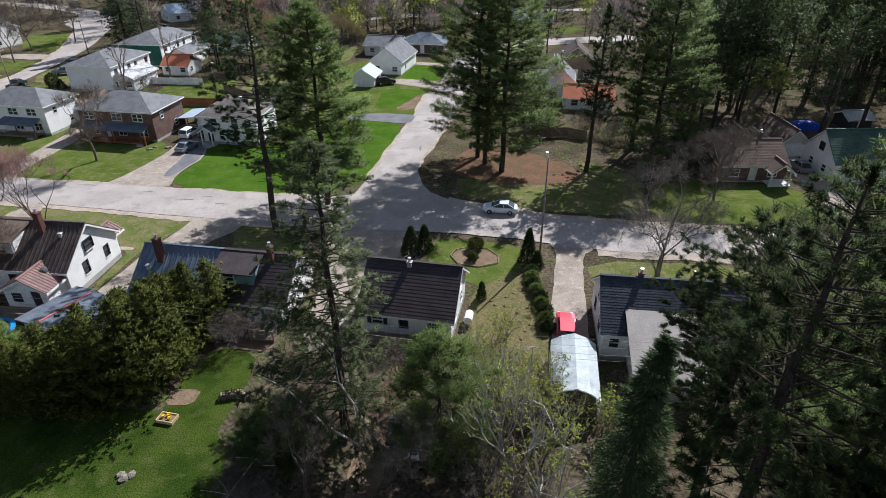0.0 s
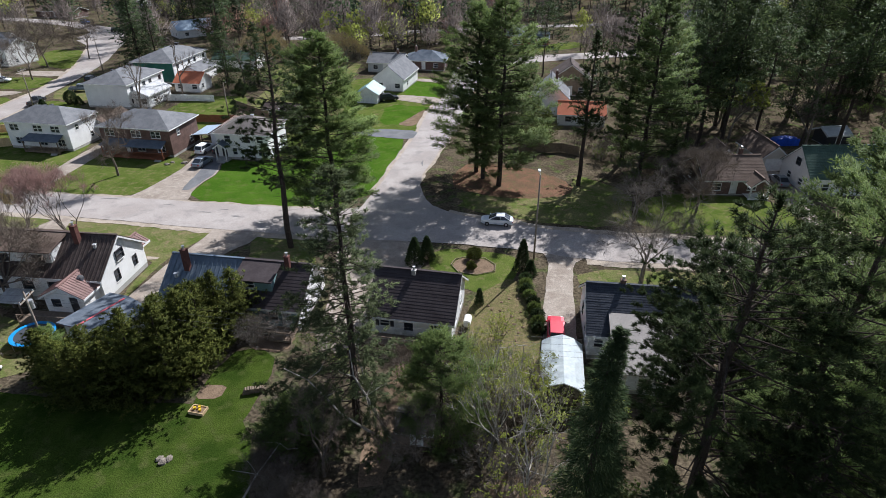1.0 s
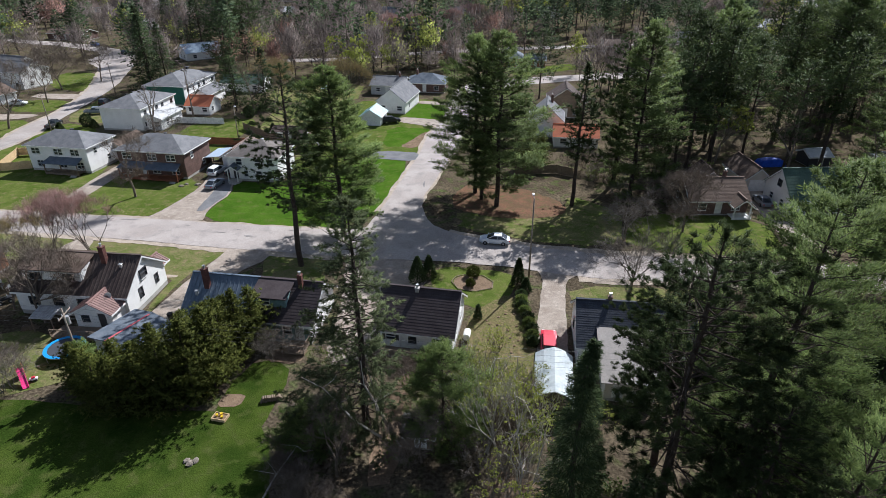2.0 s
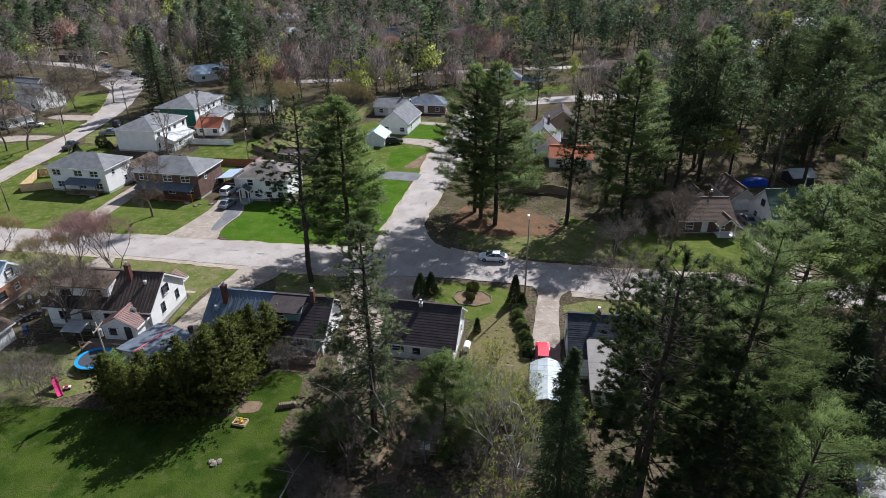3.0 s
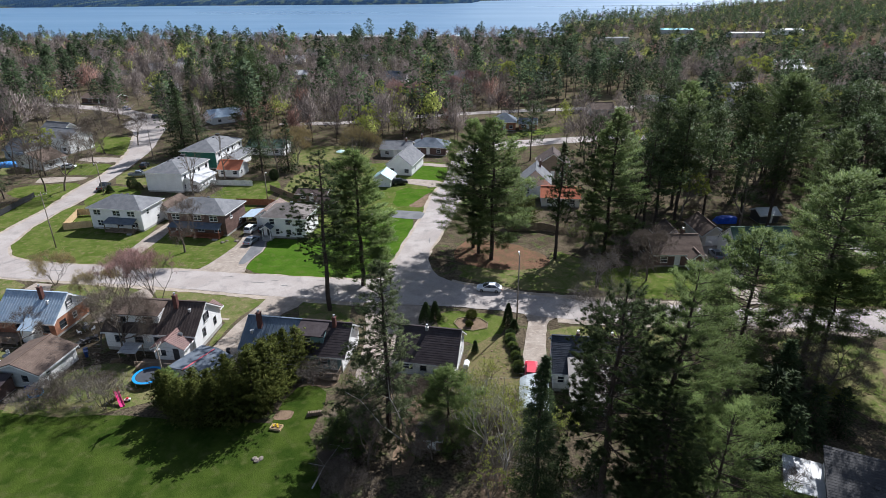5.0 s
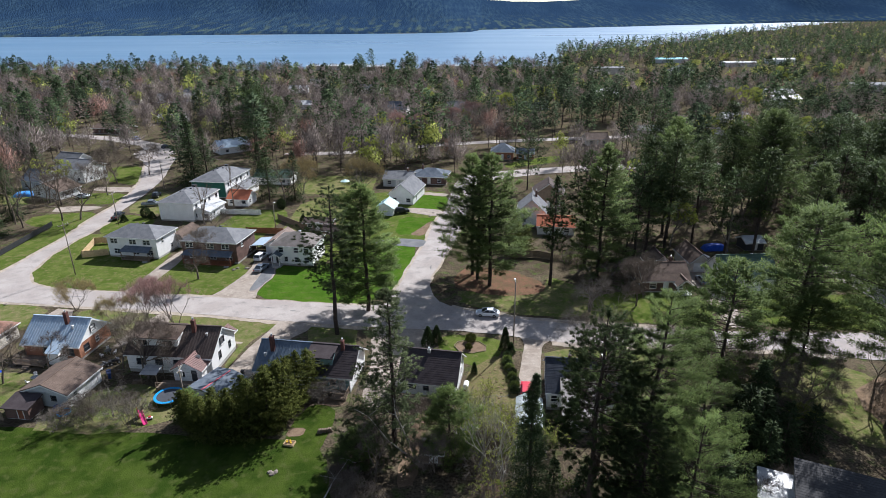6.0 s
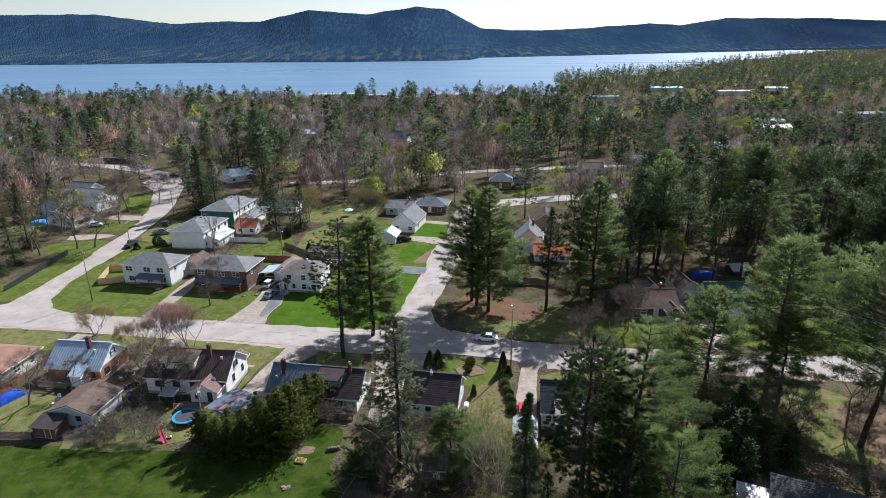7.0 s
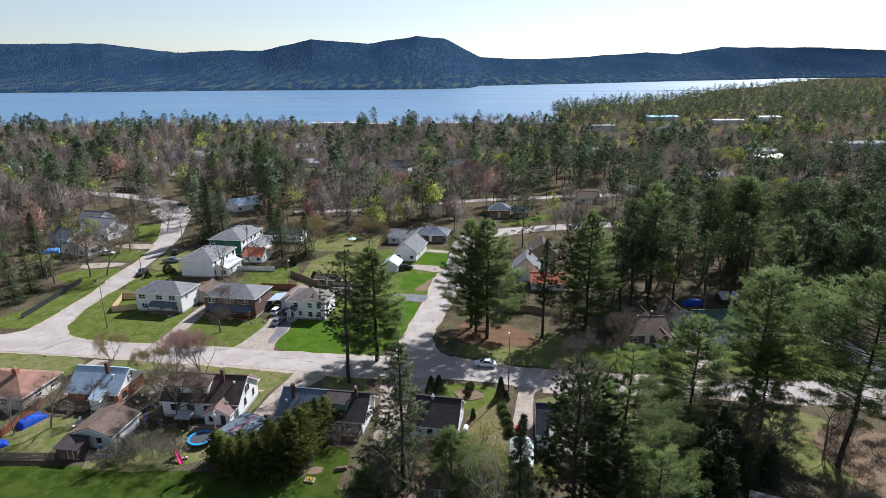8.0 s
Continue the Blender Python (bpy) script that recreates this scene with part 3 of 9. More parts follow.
for pts, m, lab in (
        ([(-69.2, 82.4), (-64.4, 81.8), (-65, 86), (-63.9, 99), (-64.5, 107), (-67, 107), (-68, 97.8), (-68.2, 86)], M_DRIVE, "pale gravel driveway"),
        ([(-50, 79.8), (-39.6, 78.4), (-40.6, 83), (-38.9, 91), (-40.3, 97), (-42, 106), (-47, 106), (-45.4, 94), (-48, 84)], M_DRIVE, "wide gravel driveway"),
        ([(-11.5, 109.5), (-6.2, 108.3), (-4.6, 113.5), (-14, 115.5), (-20, 112)], M_TAR, "short dark asphalt driveway"),
        ([(-42.6, 83), (-40.9, 83), (-39.3, 90.6), (-40.5, 97.6), (-43, 98), (-42.4, 90.5)], M_TAR, "dark asphalt strip along the gravel driveway"),
        ([(-12, 138.5), (-1.9, 133.6), (-0.4, 140), (-9.5, 143), (-13, 142)], M_DRIVE, "pale concrete driveway"),
        ([(0.4, 155), (1, 158.5), (-7, 161), (-8, 158)], M_DRIVE, "pale concrete driveway"),
        ([(-32, 70.4), (-26.6, 69.6), (-25.4, 66), (-29, 62), (-31.4, 55), (-32, 44), (-37, 46.5), (-36.8, 52), (-35, 60), (-33.2, 65.6)], M_DRIVE, "sandy gravel driveway"),
        ([(-14.6, 67.6), (-2.6, 65.2), (-2.4, 58), (-8, 51.5), (-8.6, 42), (-13.6, 42), (-13.2, 56)], M_DRIVE, "sandy gravel driveway"),
        ([(-79.5, 75.2), (-73.5, 74.2), (-73, 60), (-76.5, 60)], M_DRIVE, "gravel driveway"),
        ([(-57, 73), (-54, 72.6), (-53, 66), (-58, 60), (-60, 60)], M_DRIVE, "gravel path"),
        ([(10.0, 41), (10.3, 44.6), (11.2, 49.7), (12.2, 55), (13.4, 60.5), (12.6, 63.4), (18.2, 61), (16.3, 59.4), (15.5, 55), (14.7, 49.7), (13.8, 44.2), (13.4, 41)], M_DRIVE, "pale gravel driveway"),
        ([(51.5, 65.4), (56.8, 64.6), (56.6, 79), (58.4, 92), (53.5, 92), (53, 80)], M_DRIVE, "pale concrete driveway"),
        ([(-108, 143), (-120, 140), (-122, 147), (-107, 147)], M_DRIVE, "gravel driveway"),
        ([(-108, 163), (-122, 166), (-122, 171), (-108, 170)], M_DRIVE, "gravel driveway")):
    sheet("driveway", pts, m, lab, "driveway", 0.066, 0.14)
for pts, m, lab in (
        ([(1.8, 83), (9, 80), (18, 78.5), (22, 81), (20, 88), (14, 93), (5, 96), (1.4, 90)], M_NEEDLES, "rust-coloured pine needle litter under tall pines"),
        ([(2.0, 76.5), (12, 71.6), (25, 69.4), (27, 73), (12, 76), (3, 79)], M_DULL, "thin shaded grass verge"),
        ([(1.6, 79), (12, 73), (27, 71), (30, 82), (22, 90), (20, 80), (10, 79.5), (2, 82.6)], M_DULL, "thin mossy grass under pines"),
        ([(-23.1, 35.5), (-20.8, 35.5), (-20.5, 37.4), (-22.7, 37.6)], M_EARTH, "square bare garden patch"),
        ([(-20.4, 42.5), (-16, 42.3), (-15.6, 45), (-20, 45)], M_EARTH, "bare earth patch by a house"),
        ([(3, 52), (9, 57), (10.4, 50), (9.9, 42), (8.6, 35), (4.2, 33.5), (2.2, 37), (2.4, 47)], M_DRY, "dry overgrown garden with tilled beds"),
        ([(-7, 26), (-4.6, 26), (-3.2, 38), (-4.2, 43), (-6.2, 36)], M_EARTH, "narrow bare earth path"),
        ([(-10, 118.6), (-6.2, 117), (-4.2, 123), (-2.8, 130), (-5, 129), (-8, 122)], M_EARTH, "sandy broken road edge"),
        ([(2, 17), (8, 18), (9, 26), (4, 28)], M_EARTH, "dry leaf litter clearing"),
        ([(63, 26), (80, 30), (78, 42), (70, 50), (60, 44)], M_EARTH, "sandy leaf-littered bank"),
        ([(-50.5, 62.2), (-37, 60.6), (-36.8, 61.4), (-50.2, 63.2)], M_SHOULDER, "concrete front walk")):
    sheet("ground_patch", pts, m, lab, "ground patch", 0.036, 0.35)


# ---- houses ----
FOOT = []


def panel(bm, length, z0, z1, holes, thick=0.18):
    """An upright wall along local x from -length/2, outer face at y=0, with rectangular holes (u, z, w, h); one closed shell."""
    xs = sorted({-length / 2, length / 2, *(round(v, 4) for u, z, w, h in holes for v in (u - w / 2, u + w / 2))})
    zs = sorted({z0, z1, *(round(v, 4) for u, z, w, h in holes for v in (z, z + h))})
    nx, nz = len(xs) - 1, len(zs) - 1
    solid = {(i, j): not any(abs((xs[i] + xs[i + 1]) / 2 - u) < w / 2 and z < (zs[j] + zs[j + 1]) / 2 < z + h for u, z, w, h in holes) for i in range(nx) for j in range(nz)}
    vs = {}

    def at(i, j, k):
        if (i, j, k) not in vs:
            vs[i, j, k] = bm.verts.new((xs[i], thick * k, zs[j]))
        return vs[i, j, k]

    for (i, j), full in solid.items():
        if not full:
            continue
        bm.faces.new((at(i, j, 0), at(i + 1, j, 0), at(i + 1, j + 1, 0), at(i, j + 1, 0)))
        bm.faces.new((at(i, j + 1, 1), at(i + 1, j + 1, 1), at(i + 1, j, 1), at(i, j, 1)))
        for (di, dj), (a, b) in (((0, -1), ((0, 0), (1, 0))), ((1, 0), ((1, 0), (1, 1))), ((0, 1), ((1, 1), (0, 1))), ((-1, 0), ((0, 1), (0, 0)))):
            if not solid.get((i + di, j + dj), False):
                bm.faces.new((at(i + b[0], j + b[1], 0), at(i + a[0], j + a[1], 0), at(i + a[0], j + a[1], 1), at(i + b[0], j + b[1], 1)))


SIDE = {"S": lambda w, d: pose(0, -d / 2, 0), "E": lambda w, d: pose(w / 2, 0, 0, 0, 0, 90), "N": lambda w, d: pose(0, d / 2, 0, 0, 0, 180), "W": lambda w, d: pose(-w / 2, 0, 0, 0, 0, 270)}


def add_window(parent, side, u, z, w, h, style="white"):
    """Frame with a mullion and sill in the opening, and dark panes behind it."""
    m = side @ pose(u, 0, z)
    bm = bmesh.new()
    f, g = 0.07, 0.025
    lights = []
    for xa, xb in (((-w / 2, -g), (g, w / 2)) if w > 1.3 else ((-w / 2, w / 2),)):
        for za, zb in ((0, h / 2 - g), (h / 2 + g, h)):
            lights.append(((xa + xb) / 2, za, xb - xa, zb - za))
    panel(bm, w + 2 * f, -f, h + f, lights, 0.13)
    bm.transform(pose(0, -0.03, 0))
    bm.transform(m)
    win = part("window", bm, M_DARK if style == "dark" else M_TRIM, parent)
    bm = bmesh.new()
    box(bm, -w / 2, w / 2, 0.09, 0.11, 0, h)
    bm.transform(m)
    part("pane", bm, M_GLASS, win, "dark reflecting window glass")
    bm = bmesh.new()
    box(bm, -w / 2 - 0.1, w / 2 + 0.1, -0.09, -0.031, -f - 0.05, -f + 0.01)
    bm.transform(m)
    part("sill", bm, M_TRIM, win)
    if style == "shutter":
        for s in (-1, 1):
            bm = bmesh.new()
            box(bm, s * (w / 2 + 0.28) - 0.19, s * (w / 2 + 0.28) + 0.19, -0.05, -0.005, -0.02, h + 0.02)
            for k in range(5):
                box(bm, s * (w / 2 + 0.28) - 0.15, s * (w / 2 + 0.28) + 0.15, -0.065, -0.05, 0.08 + k * h / 5, 0.08 + k * h / 5 + h / 9)
            bm.transform(m)
            part("shutter", bm, M_DARK, win, "black louvred shutter")


def add_door(parent, side, u, z, w=0.92, h=2.05, material=None):
    m = side @ pose(u, 0, z)
    bm = bmesh.new()
    box(bm, -w / 2, w / 2, 0.04, 0.1, 0, h)
    for k in range(2):
        box(bm, -w / 2 + 0.12, w / 2 - 0.12, 0.025, 0.04, 0.2 + k * h * 0.47, 0.2 + k * h * 0.47 + h * 0.34)
    bm.transform(m)
    door = part("door", bm, material or M_TRIM, parent)
    bm = bmesh.new()
    box(bm, -w / 2 - 0.09, -w / 2, -0.02, 0.12, 0, h + 0.09)
    box(bm, w / 2, w / 2 + 0.09, -0.02, 0.12, 0, h + 0.09)
    box(bm, -w / 2, w / 2, -0.02, 0.12, h, h + 0.09)
    bm.transform(m)
    part("door_frame", bm, M_TRIM, door)
    bm = bmesh.new()
    rod(bm, m @ Vector((w * 0.36, 0.02, 1.0)), m @ Vector((w * 0.36, -0.05, 1.0)), 0.03)
    part("door_handle", bm, M_CHROME, door)


def eight(name, top_pts, low_pts, material, parent):
    """One six-sided piece from its upper and lower corners."""
    return mesh_ob(name, [*top_pts, *low_pts], [(0, 1, 2, 3), (7, 6, 5, 4), (0, 4, 5, 1), (1, 5, 6, 2), (2, 6, 7, 3), (3, 7, 4, 0)], material, parent)


def roof_face(bm, a, b, c, d, thick=0.14):
    """One roof plane, eave a-b, ridge d-c."""
    a, b, c, d = (Vector(p) for p in (a, b, c, d))
    slab(bm, (a, b, c) if (c - d).length < 0.05 else (a, b, c, d), thick)


def roof_pieces(roof, turn, a, b, c, d, material, courses=0, ribs=0):
    """Lapped courses across a slope, or raised seams down it, each a piece of the roof."""
    a, b, c, d = (turn @ Vector(p) for p in (a, b, c, d))
    nrm = (b - a).cross(d - a).normalized()
    for k in range(courses):
        s0, s1 = k / courses, (k + 1) / courses - 0.004
        j = random.uniform(-0.008, 0.008)
        p = [a.lerp(d, s0), b.lerp(c, s0), b.lerp(c, s1), a.lerp(d, s1)]
        eight("roof_course", [p[0] + nrm * (0.026 + j), p[1] + nrm * (0.026 - j), p[2] + nrm * 0.012, p[3] + nrm * 0.012], [v - nrm * 0.02 for v in p], material, roof)
    for k in range(ribs):
        s = (k + 0.5) / ribs
        e, r = a.lerp(b, s), d.lerp(c, s)
        t = (b - a).normalized() * 0.03
        p = [e - t, e + t, r + t, r - t]
        eight("roof_seam", [v + nrm * 0.05 for v in p], [v - nrm * 0.02 for v in p], material, roof)


def gable_roof(parent, w, d, eave, ridge, material, over=0.4, axis="x", courses=0, ribs=0, at=(0, 0), name="roof", trim=True, label=""):
    """Two slopes; axis: the ridge's direction. w along local x, d along local y."""
    if axis == "y":
        w, d = d, w
    turn = pose(at[0], at[1], 0, 0, 0, 90 if axis == "y" else 0)
    k = (ridge - eave) / (d / 2)
    ez, hy, hx = eave - over * k + 0.16, d / 2 + over, w / 2 + over * 0.8
    rz = ridge + 0.16
    bm = bmesh.new()
    quads = [((-hx, -hy, ez), (hx, -hy, ez), (hx, 0, rz), (-hx, 0, rz)), ((hx, hy, ez), (-hx, hy, ez), (-hx, 0, rz), (hx, 0, rz))]
    for q in quads:
        roof_face(bm, *q)
    bmesh.ops.remove_doubles(bm, verts=bm.verts[:], dist=0.002)
    bm.transform(turn)
    r = part(name, bm, material, parent, label)
    for q in quads:
        roof_pieces(r, turn, *q, material, courses, ribs)
    bm = bmesh.new()
    box(bm, -hx, hx, -0.15, 0.15, rz - 0.05, rz + 0.07)
    bm.transform(turn)
    part("ridge_cap", bm, material, r)
    if trim:
        for s in (-1, 1):
            bm = bmesh.new()
            box(bm, -hx, hx, s * hy - 0.04, s * hy + 0.04, ez - 0.24, ez - 0.02)
            bm.transform(turn)
            part("fascia", bm, M_TRIM, r)
            for e in (-1, 1):
                pts = [turn @ Vector(p) for p in ((e * hx, s * hy, ez - 0.12), (e * hx, 0, rz - 0.12), (e * hx, 0, rz - 0.34), (e * hx, s * hy, ez - 0.34))]
                o = turn.to_3x3() @ Vector((e * 0.04, 0, 0))
                eight("barge_board", [p + o for p in pts], pts, M_TRIM, r)
    return r


def hip_roof(parent, w, d, eave, ridge, material, over=0.45, courses=0, at=(0, 0), label=""):
    turn = pose(at[0], at[1], 0, 0, 0, 90 if d > w else 0)
    w, d = max(w, d), min(w, d)
    hx, hy = w / 2 + over, d / 2 + over
    k = (ridge - eave) / (d / 2)
    ez, rz = eave - over * k + 0.16, ridge + 0.16
    rx = max(0.0, hx - hy)
    bm = bmesh.new()
    roof_face(bm, (-hx, -hy, ez), (hx, -hy, ez), (rx, 0, rz), (-rx, 0, rz))
    roof_face(bm, (hx, hy, ez), (-hx, hy, ez), (-rx, 0, rz), (rx, 0, rz))
    roof_face(bm, (hx, -hy, ez), (hx, hy, ez), (rx, 0, rz), (rx, 0, rz))
    roof_face(bm, (-hx, hy, ez), (-hx, -hy, ez), (-rx, 0, rz), (-rx, 0, rz))
    bm.transform(turn)
    bmesh.ops.remove_doubles(bm, verts=bm.verts[:], dist=0.002)
    r = part("roof", bm, material, parent, label)
    for s in (-1, 1):
        for x0, x1, y0, y1 in ((-hx, hx, s * hy - 0.03, s * hy + 0.03), (s * hx - 0.03, s * hx + 0.03, -hy + 0.035, hy - 0.035)):
            bm = bmesh.new()
            box(bm, x0, x1, y0, y1, ez - 0.22, ez - 0.01)
            bm.transform(turn)
            part("fascia", bm, M_TRIM, r)
    return r


def add_walls(h, w, d, eave, ridge, material, openings, gable=None, base=0.0, at=(0, 0), foundation=True):
    """Four walls with their openings; gable 'x' or 'y' closes the ends under the ridge. openings: (side, u, z, w, h, kind)."""
    shift = pose(at[0], at[1], 0)
    for side in "SENW":
        m = shift @ SIDE[side](w, d)
        length = w - 0.37 if side in "SN" else d
        mine = [o for o in openings if o[0] == side]
        bm = bmesh.new()
        panel(bm, length, base, eave, [o[1:5] for o in mine])
        if (gable == "x" and side in "EW") or (gable == "y" and side in "SN"):
            tri = [(-length / 2, eave), (length / 2, eave), (0, ridge)]
            fr, bk = [bm.verts.new((x, 0, z)) for x, z in tri], [bm.verts.new((x, 0.18, z)) for x, z in tri]
            bm.faces.new(fr)
            bm.faces.new(bk[::-1])
            for i in range(3):
                bm.faces.new((fr[i], bk[i], bk[(i + 1) % 3], fr[(i + 1) % 3]))
        bm.transform(m)
        mt = material[side] if isinstance(material, dict) else material
        part("wall", bm, mt, h)
        for _, u, z, ww, hh, kind in mine:
            if kind.startswith("door"):
                add_door(h, m, u, z, ww, hh, {"door": M_TRIM, "door_dark": M_DARK, "door_wood": M_STAINED}[kind])
            else:
                add_window(h, m, u, z, ww, hh, kind)
    if foundation:
        bm = bmesh.new()
        box(bm, -w / 2 + 0.03, w / 2 - 0.03, -d / 2 + 0.03, d / 2 - 0.03, -0.3, base + 0.02)
        bm.transform(shift)
        part("foundation", bm, M_BLOCK, h)


def gable_windows(h, w, d, items, axis="x"):
    """Windows set proud on a gable above the eave: (side, u, z, w, h, style)."""
    for side, u, z, ww, hh, style in items:
        add_window(h, SIDE[side](w, d) @ pose(0, -0.115, 0), u, z, ww, hh, style)


def add_chimney(h, x, y, z0, z1, s=0.6, material=None):
    bm = bmesh.new()
    box(bm, x - s / 2, x + s / 2, y - s / 2, y + s / 2, z0, z1)
    box(bm, x - s / 2 - 0.06, x + s / 2 + 0.06, y - s / 2 - 0.06, y + s / 2 + 0.06, z1, z1 + 0.1, 0.02)
    c = part("chimney", bm, material or M_BRICK, h, "brick chimney" if not material else "")
    bm = bmesh.new()
    rod(bm, (x, y, z1 + 0.1), (x, y, z1 + 0.4), 0.13, 0.11, 8)
    rod(bm, (x, y, z1 + 0.45), (x, y, z1 + 0.5), 0.18, 0.18, 8)
    for a in range(3):
        rod(bm, (x + 0.11 * math.cos(a * 2.1), y + 0.11 * math.sin(a * 2.1), z1 + 0.38), (x + 0.11 * math.cos(a * 2.1), y + 0.11 * math.sin(a * 2.1), z1 + 0.46), 0.012, 0.012, 4)
    part("chimney_cap", bm, M_STEEL, c)


def add_vent(h, x, y, z, s=0.3, material=None):
    bm = bmesh.new()
    box(bm, x - s / 2, x + s / 2, y - s / 2, y + s / 2, z - 0.4, z + 0.22, 0.02)
    box(bm, x - s * 0.7, x + s * 0.7, y - s * 0.7, y + s * 0.7, z + 0.22, z + 0.28, 0.02)
    part("roof_vent", bm, material or M_STEEL, h)


def house_at(name, x, y, rz, label, category="house", group="", w=10, d=8):
    FOOT.append((x, y, max(w, d) * 0.62))
    return thing(name, pose(x, y, gz(x, y), 0, 0, rz), label, category, group)


def deck(h, x0, x1, y0, y1, z, rail=True, material=None, posts=True, sides="SEW"):
    """Boards on posts with a railing of balusters."""
    material = material or M_WOOD
    bm = bmesh.new()
    box(bm, x0, x1, y0 + 0.02, y0 + 0.06, z - 0.25, z - 0.055)
    dk = part("deck", bm, material, h)
    n = max(2, int((y1 - y0) / 0.15))
    for i in range(n):
        a = y0 + (y1 - y0) * i / n
        bm = bmesh.new()
        box(bm, x0, x1, a, a + (y1 - y0) / n - 0.012, z - 0.05, z)
        part("board", bm, material, dk)
    if posts:
        for px in np.linspace(x0 + 0.1, x1 - 0.1, max(2, int((x1 - x0) / 2.4) + 1)):
            bm = bmesh.new()
            box(bm, px - 0.06, px + 0.06, y0 + 0.07, y0 + 0.19, -0.2, z - 0.055)
            part("post", bm, material, dk)
    if rail:
        runs = {"S": ((x0, y0 + 0.05), (x1, y0 + 0.05)), "E": ((x1 - 0.05, y0), (x1 - 0.05, y1)), "W": ((x0 + 0.05, y0), (x0 + 0.05, y1))}
        for s in sides:
            (ax, ay), (bx, by) = runs[s]
            bm = bmesh.new()
            rod(bm, (ax, ay, z + 0.95), (bx, by, z + 0.95), 0.045, sides=4)
            rod(bm, (ax, ay, z + 0.12), (bx, by, z + 0.12), 0.03, sides=4)
            k = max(2, int(math.hypot(bx - ax, by - ay) / 0.16))
            for i in range(k + 1):
                t = i / k
                rod(bm, (ax + (bx - ax) * t, ay + (by - ay) * t, z), (ax + (bx - ax) * t, ay + (by - ay) * t, z + 0.95), 0.045 if i % 10 == 0 else 0.018, sides=4)
            part("railing", bm, material, dk)
    return dk


def steps_down(h, x, y, z, n, width=1.1, direction=(0, -1), material=None):
    bm = bmesh.new()
    for i in range(n):
        zz = z - (i + 1) * z / (n + 1)
        ax, ay = x + direction[0] * (i + 0.5) * 0.28, y + direction[1] * (i + 0.5) * 0.28
        hx, hy = (width / 2, 0.14) if direction[0] == 0 else (0.14, width / 2)
        box(bm, ax - hx, ax + hx, ay - hy, ay + hy, -0.1, zz)
    part("steps", bm, material or M_BLOCK, h)


# white cottage with the dark metal tile roof, by the crossing
h = house_at("house", -2.7, 48.0, -11, "white-sided cottage with dark brown metal tile roof", w=8.6, d=8.2)
add_walls(h, 8.6, 8.2, 3.1, 6.1, M_WHITE, [("S", 3.0, 1.55, 1.0, 0.95, "shutter"), ("S", -0.2, 1.5, 0.8, 1.05, "dark"), ("S", -2.7, 1.65, 1.0, 0.8, "shutter"),
                                          ("S", -1.15, 0.75, 0.9, 2.05, "door"), ("E", -1.8, 1.4, 0.9, 1.1, "white"), ("E", 1.5, 1.4, 0.9, 1.1, "white"), ("N", 2, 1.4, 1.6, 1.2, "white"), ("N", -2.2, 1.4, 1.2, 1.2, "white")], "x", 0.7)
gable_roof(h, 8.6, 8.2, 3.1, 6.1, M_RBLACK, 0.42, courses=16)
gable_windows(h, 8.6, 8.2, [("E", 0, 3.9, 0.8, 1.0, "white")])
add_chimney(h, -0.4, -0.35, 5.4, 6.35, 0.42, M_BLOCK)
deck(h, -4.2, 1.2, -6.0, -4.12, 0.72, True, M_WOOD, True, "S")
steps_down(h, 1.35, -4.9, 0.7, 3, 1.0, (1, 0), M_WOOD)

# long teal house, roof half blue-grey metal and half dark shingle, with a dormer
h = house_at("house", -22.3, 51.0, -9, "teal-sided house, half blue-grey metal and half dark brown roof", w=15.4, d=8.2)
add_walls(h, 15.4, 8.2, 2.9, 5.8, {"S": M_TEAL, "N": M_TEAL, "W": M_TEAL, "E": M_WHITE}, [("S", 2.1, 0.9, 0.9, 1.1, "white"), ("S", 4.9, 1.2, 1.0, 1.0, "white"), ("S", -4.5, 1.2, 1.2, 1.0, "white"), ("S", 6.4, 0.4, 0.9, 2.05, "door"),
                                          ("E", -1.5, 1.2, 1.0, 1.1, "white"), ("W", 0, 1.2, 1.0, 1.1, "white"), ("N", 3, 1.2, 1.6, 1.2, "white"), ("N", -3, 1.2, 1.6, 1.2, "white")],
          "x", 0.4)
gable_roof(h, 7.9, 8.2, 2.9, 5.8, M_RSTEEL, 0.42, at=(-3.75, 0), ribs=16, label="blue-grey metal half of the roof")
gable_roof(h, 7.3, 8.2, 2.9, 5.78, M_RBLACK, 0.42, at=(4.25, 0), courses=14, label="dark brown half of the roof")
bm = bmesh.new()
panel(bm, 4.0, 3.6, 5.25, [(-0.6, 4.2, 1.3, 0.8)])
box(bm, -2.0, -1.85, 0.19, 3.2, 3.6, 5.2)
box(bm, 1.85, 2.0, 0.19, 3.2, 3.6, 5.2)
bm.transform(pose(2.6, -2.9, 0))
dormer = part("dormer", bm, M_TEAL, h)
add_window(dormer, pose(2.6, -2.9, 0), -0.6, 4.2, 1.3, 0.8)
bm = bmesh.new()
slab(bm, [(0.4, -3.25, 5.25), (4.8, -3.25, 5.25), (4.8, 0.3, 5.98), (0.4, 0.3, 5.98)], 0.14)
part("dormer_roof", bm, M_RBLACK, h)
add_chimney(h, -5.6, -1.4, 4.6, 7.3, 0.6, M_REDBRICK)
add_chimney(h, 5.7, -0.6, 5.4, 7.0, 0.5, M_REDBRICK)
add_vent(h, -6.6, -2.3, 4.55)
deck(h, 5.2, 7.6, -6.4, -4.15, 0.4, True, M_WOOD, True, "SE")

